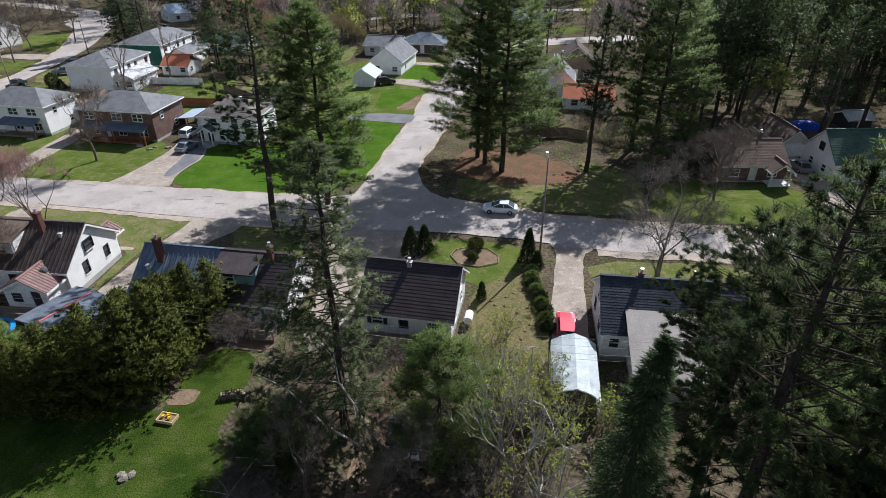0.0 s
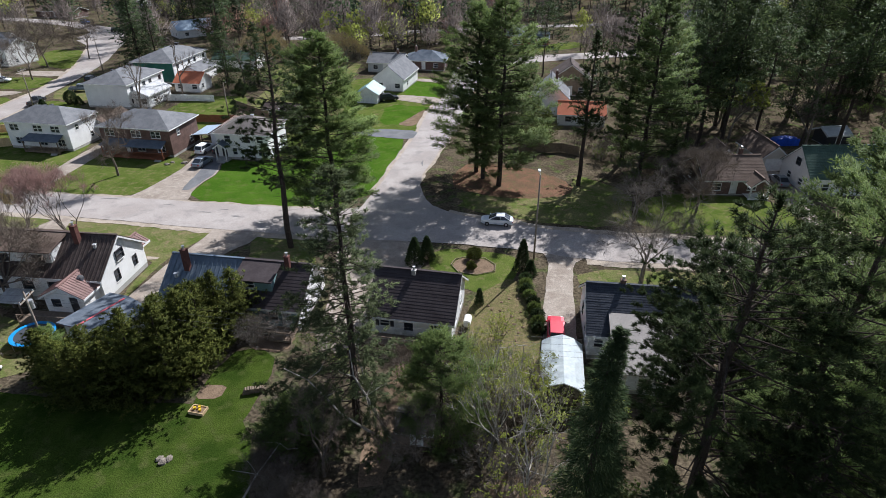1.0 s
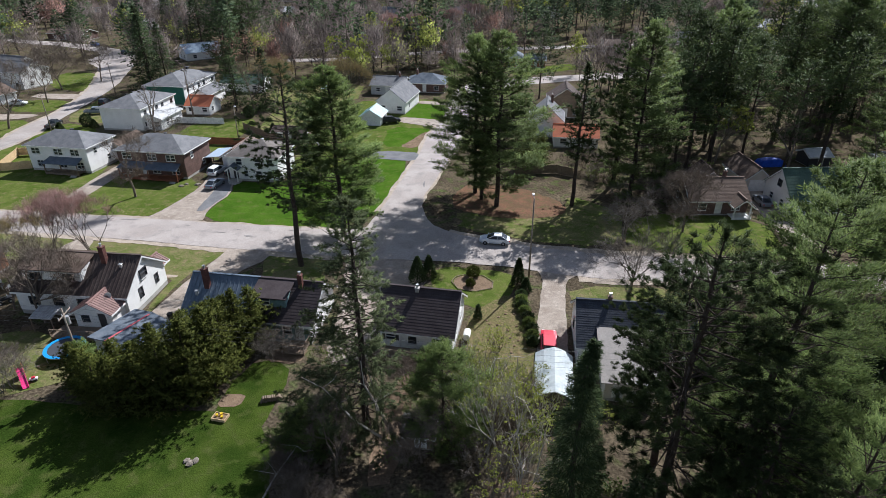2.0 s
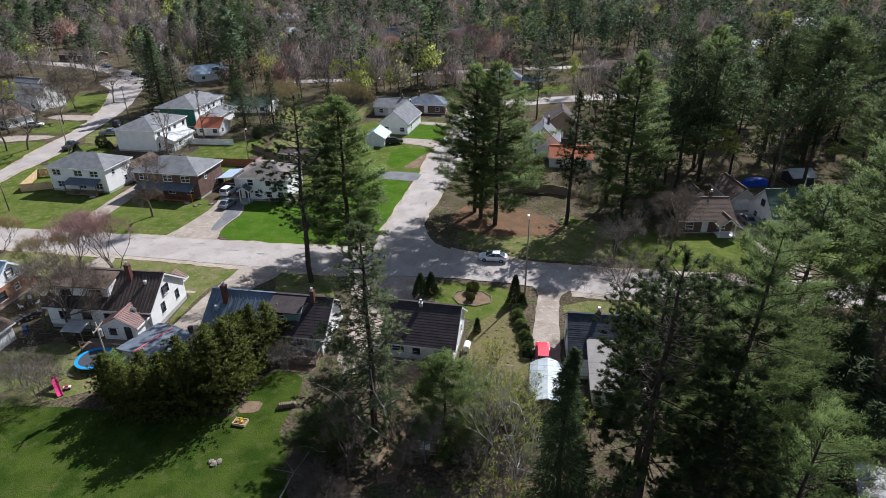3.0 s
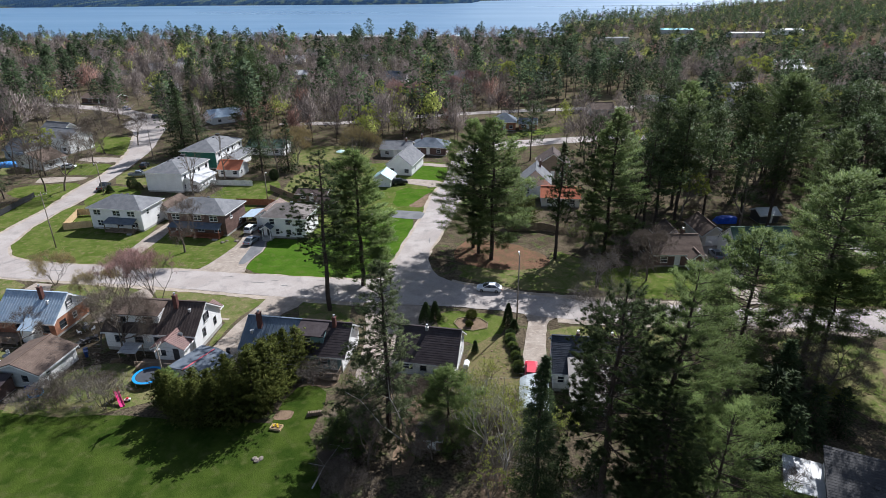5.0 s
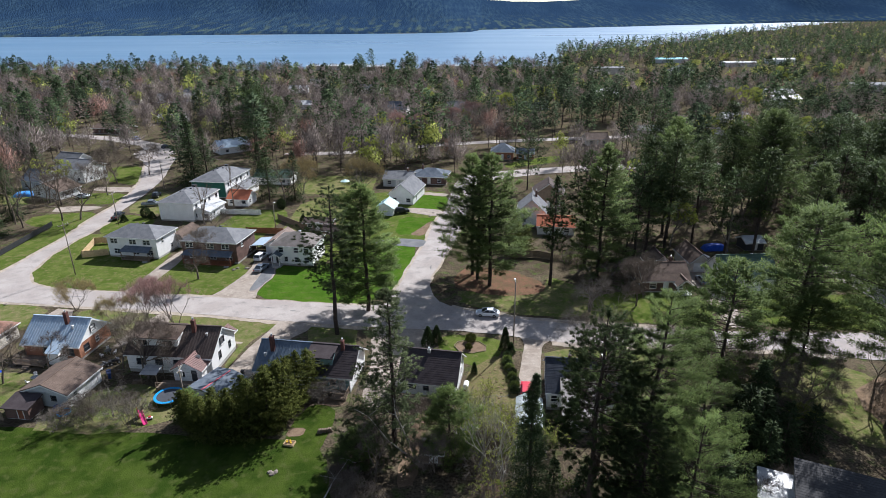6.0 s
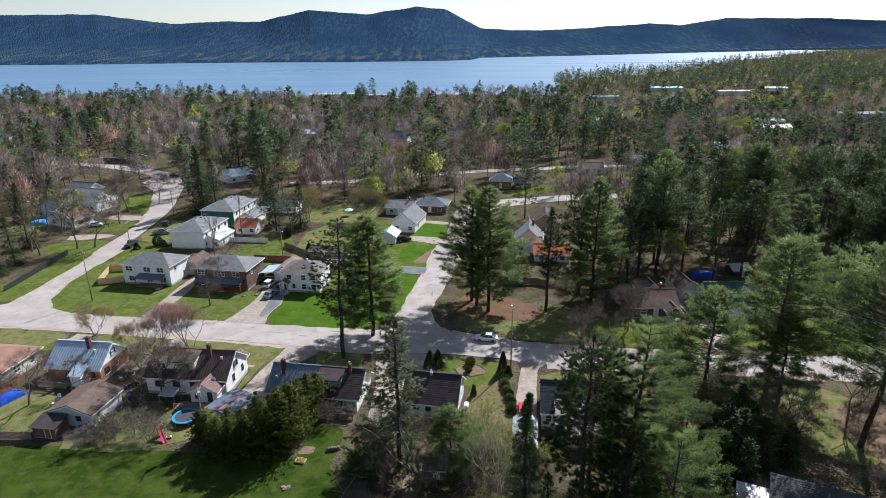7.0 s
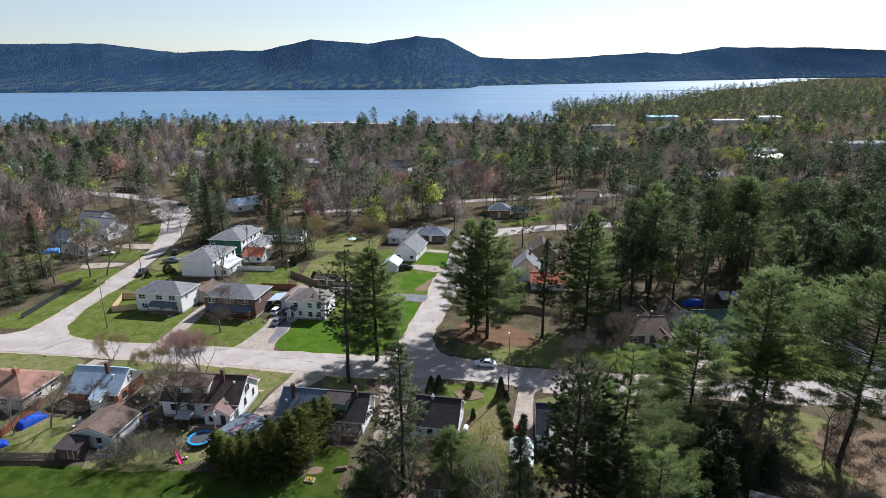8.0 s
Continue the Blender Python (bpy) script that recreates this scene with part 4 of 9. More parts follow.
# white house with the tall side gable and a rear bump
h = house_at("house", -45.0, 55.75, -6, "white storey-and-a-half house with dark brown roof and brick chimney", w=14.4, d=8.6)
add_walls(h, 14.4, 8.6, 3.5, 6.6, M_WHITE, [("E", 2.2, 1.5, 0.8, 1.25, "dark"), ("E", -1.4, 1.5, 0.85, 1.35, "dark"), ("S", -5.0, 1.5, 1.2, 1.1, "dark"), ("S", -1.8, 1.5, 1.2, 1.1, "dark"), ("S", 1.2, 1.5, 1.0, 1.1, "dark"),
                                          ("N", 3.4, 1.5, 1.6, 1.2, "white"), ("N", -2.5, 1.5, 1.6, 1.2, "white"), ("N", 0.8, 0.6, 0.9, 2.05, "door"), ("W", 0, 1.5, 1, 1.2, "white")], "x", 0.6)
gable_roof(h, 14.4, 8.6, 3.5, 6.6, M_RBROWN, 0.4, ribs=32)
gable_windows(h, 14.4, 8.6, [("E", -0.2, 3.8, 1.3, 1.1, "dark")])
bm = bmesh.new()
panel(bm, 7.6, 3.9, 6.0, [(2.1, 4.5, 1.5, 0.9), (-2.1, 4.5, 1.3, 0.9)])
for s in (-1, 1):
    box(bm, s * 3.8 - 0.075, s * 3.8 + 0.075, 0.185, 3.4, 3.9, 6.0)
bm.transform(pose(-2.6, -3.2, 0))
dormer = part("dormer", bm, M_WHITE, h)
add_window(dormer, pose(-2.6, -3.2, 0), 2.1, 4.5, 1.5, 0.9, "dark")
add_window(dormer, pose(-2.6, -3.2, 0), -2.1, 4.5, 1.3, 0.9, "dark")
bm = bmesh.new()
slab(bm, [(-6.7, -3.6, 6.0), (1.5, -3.6, 6.0), (1.5, 0.35, 6.85), (-6.7, 0.35, 6.85)], 0.14)
part("dormer_roof", bm, M_RTAN, h)
add_chimney(h, 3.2, -0.9, 5.6, 8.1, 0.6, M_REDBRICK)
add_vent(h, 5.5, -1.4, 5.9)
add_walls(h, 4.6, 2.6, 2.7, 3.9, M_WHITE, [("S", 1.1, 0.6, 0.95, 2.0, "door_dark"), ("S", -1.0, 1.3, 0.9, 0.9, "dark")], "y", 0.6, (4.4, -5.62))
gable_roof(h, 4.6, 3.4, 2.7, 3.95, M_RPINK, 0.35, "y", at=(4.4, -5.3), ribs=11)
deck(h, 0.2, 7.3, -9.2, -6.95, 0.6, True, M_WOOD, True, "SE")
gable_roof(h, 2.6, 2.0, 2.6, 3.4, M_RPINK, 0.3, "y", at=(5.2, 5.2), name="porch_roof", ribs=6)

# flat carport roof by the hedge
h = house_at("garage", -35.4, 45.3, -27, "low garage with grey roll roofing and white wooden walls", "garage", w=5.6, d=5.6)
add_walls(h, 5.4, 5.4, 2.4, 2.4, M_GREY, [("S", 0, 0.1, 2.6, 2.0, "door")], None, 0.1)
bm = bmesh.new()
slab(bm, [(-3.2, -3.1, 2.45), (0, -3.1, 2.95), (0, 3.1, 2.95), (-3.2, 3.1, 2.45)], 0.12)
slab(bm, [(0, -3.1, 2.95), (3.2, -3.1, 2.45), (3.2, 3.1, 2.45), (0, 3.1, 2.95)], 0.12)
r = part("roof", bm, M_RSLATE, h)
bm = bmesh.new()
box(bm, -0.12, 0.12, -3.1, 2.6, 2.955, 2.99)
part("ridge_strip", bm, plain("red_strip", (0.6, 0.12, 0.14)), r, "red and white ridge strip")

# brick house with blue metal roof
h = house_at("house", -67.1, 60.2, -7, "brick house with pale blue metal roof and white gable", w=10.4, d=8.0)
add_walls(h, 10.2, 8.0, 2.9, 5.9, M_ORBRICK, [("E", -2.2, 1.0, 1.3, 1.2, "dark"), ("E", 0.6, 1.3, 0.8, 0.9, "white"), ("S", 3.4, 0.9, 1.2, 1.2, "dark"), ("S", -1.0, 1.0, 1.3, 1.1, "dark"),
                                            ("S", 1.6, 0.4, 0.9, 2.05, "door"), ("N", 2, 1.2, 1.6, 1.2, "white"), ("N", -2.5, 1.2, 1.6, 1.2, "white"), ("W", 0, 1.2, 1, 1.2, "white")], None, 0.4)
gable_roof(h, 10.2, 8.0, 2.9, 5.9, M_RBLUE, 0.42, ribs=22)
for e in (1, -1):
    bm = bmesh.new()
    tri = [(-3.98, 2.9), (3.98, 2.9), (0, 5.88)]
    fr, bk = [bm.verts.new((x, -0.03, z)) for x, z in tri], [bm.verts.new((x, 0.15, z)) for x, z in tri]
    bm.faces.new(fr)
    bm.faces.new(bk[::-1])
    for i in range(3):
        bm.faces.new((fr[i], bk[i], bk[(i + 1) % 3], fr[(i + 1) % 3]))
    bm.transform(SIDE["E" if e > 0 else "W"](10.2, 8.0))
    part("gable", bm, M_WHITE, h, "white-sided gable")
gable_windows(h, 10.2, 8.0, [("E", 0, 3.7, 1.1, 1.0, "dark")])
add_chimney(h, 1.5, -0.9, 5.1, 7.3, 0.6, M_REDBRICK)
add_vent(h, 2.9, -1.7, 5.1)
add_walls(h, 2.0, 1.9, 2.4, 2.4, M_WHITE, [], None, 0.2, (1.7, -4.97))
bm = bmesh.new()
slab(bm, [(0.4, -6.2, 2.4), (3.0, -6.2, 2.4), (3.0, -3.9, 3.35), (0.4, -3.9, 3.35)], 0.1)
part("porch_roof", bm, M_RBLUE, h)
deck(h, -5.0, 0.4, -6.9, -4.05, 0.5, True, M_WOOD, True, "SW")
steps_down(h, -2.6, -7.0, 0.5, 2, 1.2, (0, -1), M_WOOD)

# brown-roofed garage and its lean-to
h = house_at("garage", -59.9, 46.4, -8, "white and grey detached garage with brown shingle roof", "garage", w=7.4, d=7.4)
add_walls(h, 7.4, 7.2, 2.5, 3.9, {"S": M_GREY, "E": M_WHITE, "N": M_WHITE, "W": M_WHITE}, [("S", 1.4, 1.1, 0.8, 0.9, "dark"), ("E", 1.6, 0.1, 2.4, 2.1, "door"), ("E", -2.0, 1.2, 0.7, 0.7, "white")], "y", 0.1)
gable_roof(h, 7.4, 7.2, 2.5, 3.9, M_RTAN, 0.4, "y", courses=12)
h = house_at("shed", -62.6, 41.2, -8, "low brick lean-to shed with black roof", "shed", w=4, d=3)
add_walls(h, 3.8, 2.8, 2.0, 2.0, M_BRICK, [("S", 0.6, 0.1, 0.9, 1.8, "door_wood")], None, 0.1)
bm = bmesh.new()
slab(bm, [(-2.2, -1.8, 2.05), (2.2, -1.8, 2.05), (2.2, 1.5, 2.6), (-2.2, 1.5, 2.6)], 0.12)
part("roof", bm, M_RBLACK, h)

# far-left house with the reddish brown hip roof
h = house_at("house", -85.5, 60.0, -8, "cream house with reddish brown hipped roof", w=13, d=10)
add_walls(h, 13, 9.5, 2.9, 5.2, M_CREAM, [("S", 2.5, 1.0, 1.4, 1.2, "white"), ("E", -1, 1.0, 1.4, 1.2, "white"), ("E", 2.5, 1.0, 1.0, 1.2, "white"), ("S", -2, 1.0, 1.4, 1.2, "white")], None, 0.3)
hip_roof(h, 13, 9.5, 2.9, 5.2, mat("reddish_shingle", (0.21, 0.115, 0.085), (0.26, 0.15, 0.115), scale=1.2, fine=7, rough=0.9, detail_mix=0.2))
add_chimney(h, 2.0, -0.4, 4.5, 6.2, 0.9, M_ORBRICK)


def duplex(x, y, rz, w, d, wall, side_wall, roof, label, porch, eave=5.4, ridge=7.3, blank=False):
    """Two-storey hip-roofed house with windows in rows and, if wanted, a front porch under its own roof."""
    h = house_at("house", x, y, rz, label, w=w, d=d)
    op = []
    if blank:
        op += [("E", u * d, 3.7, 1.0, 1.0, "dark") for u in (-0.38, -0.05, 0.12, 0.4)] + [("E", u * d, 1.1, 1.0, 1.0, "dark") for u in (-0.4, 0.38)]
    else:
        for u in (-w * 0.36, w * 0.02, w * 0.3):
            op += [("S", u - 0.48, 3.6, 0.85, 1.15, "white"), ("S", u + 0.48, 3.6, 0.85, 1.15, "white")]
        for u in (-w * 0.33, w * 0.05, w * 0.34):
            op.append(("S", u, 1.0, 1.5, 1.2, "white"))
        op += [("S", -w * 0.13, 0.5, 0.95, 2.05, "door")]
        op += [("E", -d * 0.2, 3.6, 0.8, 1.0, "white"), ("E", d * 0.2, 1.2, 0.8, 1.0, "white")]
    op += [("W", 0, 3.6, 0.8, 1.0, "white"),
           ("N", -w * 0.25, 3.6, 1.2, 1.1, "white"), ("N", w * 0.25, 3.6, 1.2, 1.1, "white")]
    add_walls(h, w, d, eave, ridge, {"S": wall["S"] if isinstance(wall, dict) else wall, "N": side_wall, "E": side_wall, "W": side_wall}, op, None, 0.5)
    hip_roof(h, w, d, eave, ridge, roof)
    add_vent(h, 0.6, 0.6, ridge - 0.1, 0.45, M_DARK)
    add_vent(h, -1.4, 1.0, ridge - 0.4, 0.4, M_DARK)
    if blank:
        add_vent(h, 0.4, d * 0.2, ridge + 0.2, 0.9, M_DARK)
        add_vent(h, -1.5, -d * 0.1, ridge - 0.4, 0.4, M_DARK)
    if porch:
        x0, x1, pm, rm = porch
        bm = bmesh.new()
        slab(bm, [(x0, -d / 2 - 2.3, 2.5), (x1, -d / 2 - 2.3, 2.5), (x1 - 0.3, -d / 2 - 0.005, 3.2), (x0 + 0.3, -d / 2 - 0.005, 3.2)], 0.12)
        part("porch_roof", bm, rm, h)
        deck(h, x0 + 0.2, x1 - 0.2, -d / 2 - 2.1, -d / 2 - 0.02, 0.5, True, pm, True, "SE")
        for px in (x0 + 0.3, (x0 + x1) / 2, x1 - 0.3):
            bm = bmesh.new()
            box(bm, px - 0.07, px + 0.07, -d / 2 - 2.05, -d / 2 - 1.91, 0.5, 2.46)
            part("porch_post", bm, pm, h)
        steps_down(h, x1 - 1.2, -d / 2 - 2.2, 0.5, 2, 1.2, (0, -1))
    return h


duplex(-75.6, 106.8, -10, 13.2, 8.2, M_WHITE, M_WHITE, M_RGREY, "white two-storey duplex with grey hipped roof and dark porch roof", (-2.2, 5.6, M_WOOD, M_RSLATE))
duplex(-55.6, 104.0, -10, 14.0, 9.2, M_BRICK, M_BRICK, M_RGREY, "brown brick two-storey duplex with pale grey hipped roof and timber porch", (-6.2, 6.4, M_STAINED, M_RSLATE))
M_RTAUPE = mat("taupe_shingle", (0.15, 0.132, 0.118), (0.195, 0.172, 0.155), scale=1.2, fine=7, rough=0.9, bump=0.6, detail_mix=0.18)
h = house_at("house", -35.6, 101.2, -8, "white two-storey house with taupe hipped roof and white-framed windows", w=9.8, d=8.4)
add_walls(h, 9.8, 8.4, 5.0, 6.9, M_WHITE, [("S", u, z, 1.1, 1.2, "white") for u in (-2.7, 1.0, 3.4) for z in (3.3, 0.95) if (u, z) != (-2.7, 0.95)] + [("S", -3.6, 0.5, 0.95, 2.05, "door_dark"), ("S", -1.6, 1.0, 0.8, 1.2, "white"),
          ("E", -1.5, 3.3, 0.9, 1.1, "white"), ("E", 1.5, 1.0, 0.9, 1.1, "white"), ("W", 1.0, 3.3, 0.9, 1.1, "white"), ("N", 2, 3.3, 1.2, 1.1, "white"), ("N", -2, 3.3, 1.2, 1.1, "white")], None, 0.5)
hip_roof(h, 9.8, 8.4, 5.0, 6.9, M_RTAUPE)
add_vent(h, 0.4, 0.6, 6.8, 0.4)
gable_roof(h, 2.2, 1.7, 2.75, 3.5, M_RSLATE, 0.2, "y", at=(-3.6, -5.0), name="porch_roof")
for px in (-4.5, -2.7):
    bm = bmesh.new()
    box(bm, px - 0.08, px + 0.08, -5.8, -5.64, -0.1, 2.72)
    part("porch_post", bm, M_TRIM, h)
bm = bmesh.new()
box(bm, -4.7, -2.5, -5.9, -4.22, -0.2, 0.46, 0.03)
part("porch_floor", bm, M_BLOCK, h)
steps_down(h, -3.6, -5.95, 0.46, 2, 1.4, (0, -1))
duplex(-76.6, 139.0, -8, 10.6, 15.0, M_WHITE, M_WHITE, M_RGREY, "white two-storey house with grey hipped roof and vents", None, 5.6, 7.6, True)
duplex(-76.0, 165.0, -8, 11.6, 18.0, {"S": M_GREENWALL}, M_WHITE, M_RGREY, "white and green two-storey house with grey hipped roof", None, 5.6, 7.8, True)


def bungalow(x, y, rz, w, d, wall, roof, label, eave=2.8, ridge=4.6, axis="x", hip=False, courses=0, chim=None, ribs=0, name="house", category="house", garage_door=False):
    """A low gabled or hipped building with a few windows and a door."""
    h = house_at(name, x, y, rz, label, category, w=w, d=d)
    op = []
    if w > 5:
        op += [("S", -w * 0.28, 1.0, 1.3, 1.1, "white"), ("S", w * 0.3, 1.0, 1.3, 1.1, "white"), ("S", 0, 0.35, 0.95, 2.05, "door")]
        op += [("E", -d * 0.2, 1.0, 1.0, 1.0, "white"), ("W", d * 0.2, 1.0, 1.0, 1.0, "white"), ("W", -d * 0.2, 1.0, 1.0, 1.0, "white")]
    elif garage_door:
        op += [("S", 0, 0.15, w * 0.62, 2.1, "door")]
    else:
        op += [("S", 0.2, 0.15, 0.95, min(2.0, eave - 0.3), "door"), ("E", 0, 1.0, 0.8, 0.8, "white")]
    add_walls(h, w, d, eave, ridge, wall, op, None if hip else axis, 0.3 if w > 5 else 0.1)
    if hip:
        hip_roof(h, w, d, eave, ridge, roof)
    else:
        gable_roof(h, w, d, eave, ridge, roof, 0.4, axis, courses, ribs)
    if chim:
        add_chimney(h, chim[0], chim[1], ridge - 0.8, ridge + 0.9, 0.6)
    return h


# rear wing and sheds of the two-storey row
bungalow(-70.4, 136.5, -8, 5.6, 9.5, M_WHITE, M_RWHITE, "white side wing with pale metal roof", 2.9, 4.0, "y", name="house_wing", category="house wing")
bungalow(-64.4, 149.0, -8, 6.6, 6.4, M_WHITE, M_RORANGE, "small white garage with orange-red roof", 2.5, 4.4, "x", name="garage", category="garage")
bungalow(-67.4, 161.5, -8, 5.2, 10.0, M_WHITE, M_RGREY, "white side wing with grey roof", 2.9, 4.2, "y", name="house_wing", category="house wing")
bungalow(-60.6, 175.5, -6, 13, 7, M_WHITE, M_RGREEN, "low white bungalow with dark green roof", 2.8, 4.6)
bungalow(-41.2, 107.4, -8, 4.9, 8.5, M_WHITE, mat("faded_brown_shingle", (0.21, 0.155, 0.13), (0.26, 0.2, 0.17), scale=1.2, fine=7, rough=0.9, bump=0.5, detail_mix=0.18), "white garage wing with faded brown roof", 3.0, 4.4, "y", courses=12, name="garage", category="garage", garage_door=True)
h = house_at("carport", -45.8, 107.2, -8, "open carport with pale blue metal roof", "carport", w=4, d=5)
bm = bmesh.new()
slab(bm, [(-2.0, -2.9, 2.3), (2.0, -2.9, 2.75), (2.0, 2.9, 2.75), (-2.0, 2.9, 2.3)], 0.08)
r = part("roof", bm, M_RBLUE, h)
for px, py in ((-1.85, -2.7), (-1.85, 0), (-1.85, 2.7), (1.85, -2.7), (1.85, 2.7)):
    bm = bmesh.new()
    box(bm, px - 0.06, px + 0.06, py - 0.06, py + 0.06, -0.1, 2.5 + px * 0.11 - 0.06)
    part("post", bm, M_WOOD, h)
bm = bmesh.new()
box(bm, -2.0, 1.9, 2.72, 2.8, -0.1, 1.9)
part("rear_wall", bm, M_BRICK, h)
bungalow(-68.0, 113.5, -8, 4.6, 8.0, M_CREAM, M_RTAN, "narrow cream shed between houses", 2.6, 4.0, "y", name="shed", category="shed")
bungalow(-35, 124, -8, 8, 4, M_WOOD, M_RBROWN, "dark weathered back yard shed", 2.3, 3.0, "x", name="shed", category="shed")
bungalow(-30, 117, -8, 4.6, 3.6, M_WOOD, M_RBROWN, "dark weathered back yard shed", 2.3, 3.2, "x", name="shed", category="shed")
# street beyond the crossing
h = bungalow(-12.4, 153.2, -14, 7.8, 13, M_WHITE, M_RGREY, "white storey-and-a-half house with grey roof", 3.4, 6.4, "y")
bungalow(-5.0, 175.5, -10, 12, 9, M_BRICK, M_RSLATE, "brick bungalow with blue-grey hipped roof", 2.9, 4.9, hip=True, chim=(-3, 0))
bungalow(-16, 172, -10, 10, 8, M_GREY, M_RGREY, "grey bungalow with grey roof", 2.9, 4.7, chim=(3, 0))
bungalow(-17.6, 138.2, -10, 5.0, 6.0, M_WHITE, M_RTEAL, "small white garage with pale teal metal roof", 2.4, 3.9, "y", ribs=8, name="garage", category="garage", garage_door=True)
bungalow(24.4, 129.6, -10, 7.6, 9.0, M_WHITE, M_RGREY, "white steep-gabled house among the pines", 4.0, 7.4, "y", chim=(1, 2))
bungalow(29.4, 120.0, -8, 9.6, 6.4, M_WHITE, M_RORANGE, "white building with orange-red roof behind the pines", 2.6, 4.4, "x")
bungalow(31.8, 146.0, -8, 9, 8, M_WOOD, M_RBROWN, "dark brown steep-gabled house among the trees", 4.4, 7.6, "y")
bungalow(24.2, 214.0, -8, 9, 8, M_ORBRICK, M_RSLATE, "brick house with blue-grey hipped roof", 3.6, 6.2, hip=True)
bungalow(33.5, 213.0, -8, 7, 6, M_ORBRICK, M_RSLATE, "brick garage wing with blue-grey roof", 2.7, 4.2, name="house_wing", category="house wing")
# across the street to the east
h = bungalow(45.5, 84.8, 0, 9.6, 8.0, M_BRICK, M_RTAN, "brown brick bungalow with brown shingle roof and corner porch", 2.8, 5.2, courses=18)
gable_roof(h, 3.0, 2.8, 2.5, 3.7, M_RTAN, 0.3, "y", at=(3.2, -4.7), name="porch_roof")
for px in (1.9, 4.5):
    bm = bmesh.new()
    box(bm, px - 0.09, px + 0.09, -5.9, -5.72, -0.2, 2.5)
    part("porch_post", bm, M_TRIM, h)
deck(h, 1.6, 4.8, -6.0, -4.05, 0.4, True, M_TRIM, True, "S")
add_vent(h, -1.0, 0.4, 5.1, 0.3)
add_chimney(h, 2.2, 0.8, 4.6, 6.0, 0.5)
add_walls(h, 5.0, 4.6, 2.7, 4.9, M_GREY, [("W", 0, 1.0, 1.0, 1.0, "white")], "y", 0.3, (1.6, 6.32))
gable_roof(h, 5.0, 5.4, 2.7, 4.9, M_RBROWN, 0.35, "y", at=(1.6, 6.6), name="rear_roof", courses=10)
bungalow(56.7, 95.4, 2, 4.6, 8.4, M_CREAM, M_RTAN, "tan detached garage with worn brown roof and pale door", 2.6, 4.5, "y", courses=12, name="garage", category="garage", garage_door=True)
h = bungalow(62.6, 84.6, 1, 11.4, 8.4, M_WHITE, M_RGREEN, "white steep-gabled house with dark green roof", 3.2, 6.8, courses=22)
gable_windows(h, 11.4, 8.4, [("W", 0, 3.8, 1.0, 1.1, "dark")])
add_vent(h, 2.0, 0.5, 6.6, 0.35)
bungalow(75.6, 106.5, 5, 4.6, 4.0, M_DARK, M_RWHITE, "dark shed with pale metal roof", 2.2, 3.1, name="shed", category="shed")
bungalow(88.0, 104.5, 5, 4.8, 4.0, M_WHITE, M_RWHITE, "small white shed with pale metal roof", 2.2, 3.0, name="shed", category="shed")
# house beside the driveway with the shelter
h = house_at("house", 20.6, 44.6, -7, "white house with dark ribbed roof and tan lean-to", w=12, d=8)
add_walls(h, 12, 8.2, 3.3, 6.3, M_WHITE, [("W", -1.9, 1.4, 0.8, 1.2, "dark"), ("W", 1.4, 1.4, 0.8, 1.2, "dark"), ("S", -5.0, 1.5, 0.8, 1.0, "white"), ("S", 2.5, 1.4, 1.4, 1.1, "white")], "x", 0.5)
gable_roof(h, 12, 8.2, 3.3, 6.3, mat("dark_slate_shingle", (0.045, 0.05, 0.062), (0.062, 0.067, 0.08), scale=1.2, fine=7, rough=0.8, bump=0.6, detail_mix=0.2), 0.42, courses=22)
gable_windows(h, 12, 8.2, [("W", 0, 4.0, 0.8, 1.1, "dark")])
add_chimney(h, -2.7, 0.2, 5.8, 6.8, 0.45)
add_chimney(h, 1.9, 0.2, 5.8, 6.8, 0.45)
add_walls(h, 5.0, 4.6, 2.6, 2.6, M_CREAM, [("S", -1.2, 0.5, 0.9, 2.0, "door"), ("S", 1.2, 1.2, 1.0, 1.0, "white")], None, 0.4, (-1.2, -6.45))
bm = bmesh.new()
slab(bm, [(-4.2, -9.2, 2.65), (1.8, -9.2, 2.65), (1.8, -2.6, 4.7), (-4.2, -2.6, 4.7)], 0.12)
part("lean_to_roof", bm, mat("tan_roofing", (0.34, 0.31, 0.28), (0.29, 0.265, 0.24), scale=1.4, fine=7, rough=0.8, detail_mix=0.12), h)

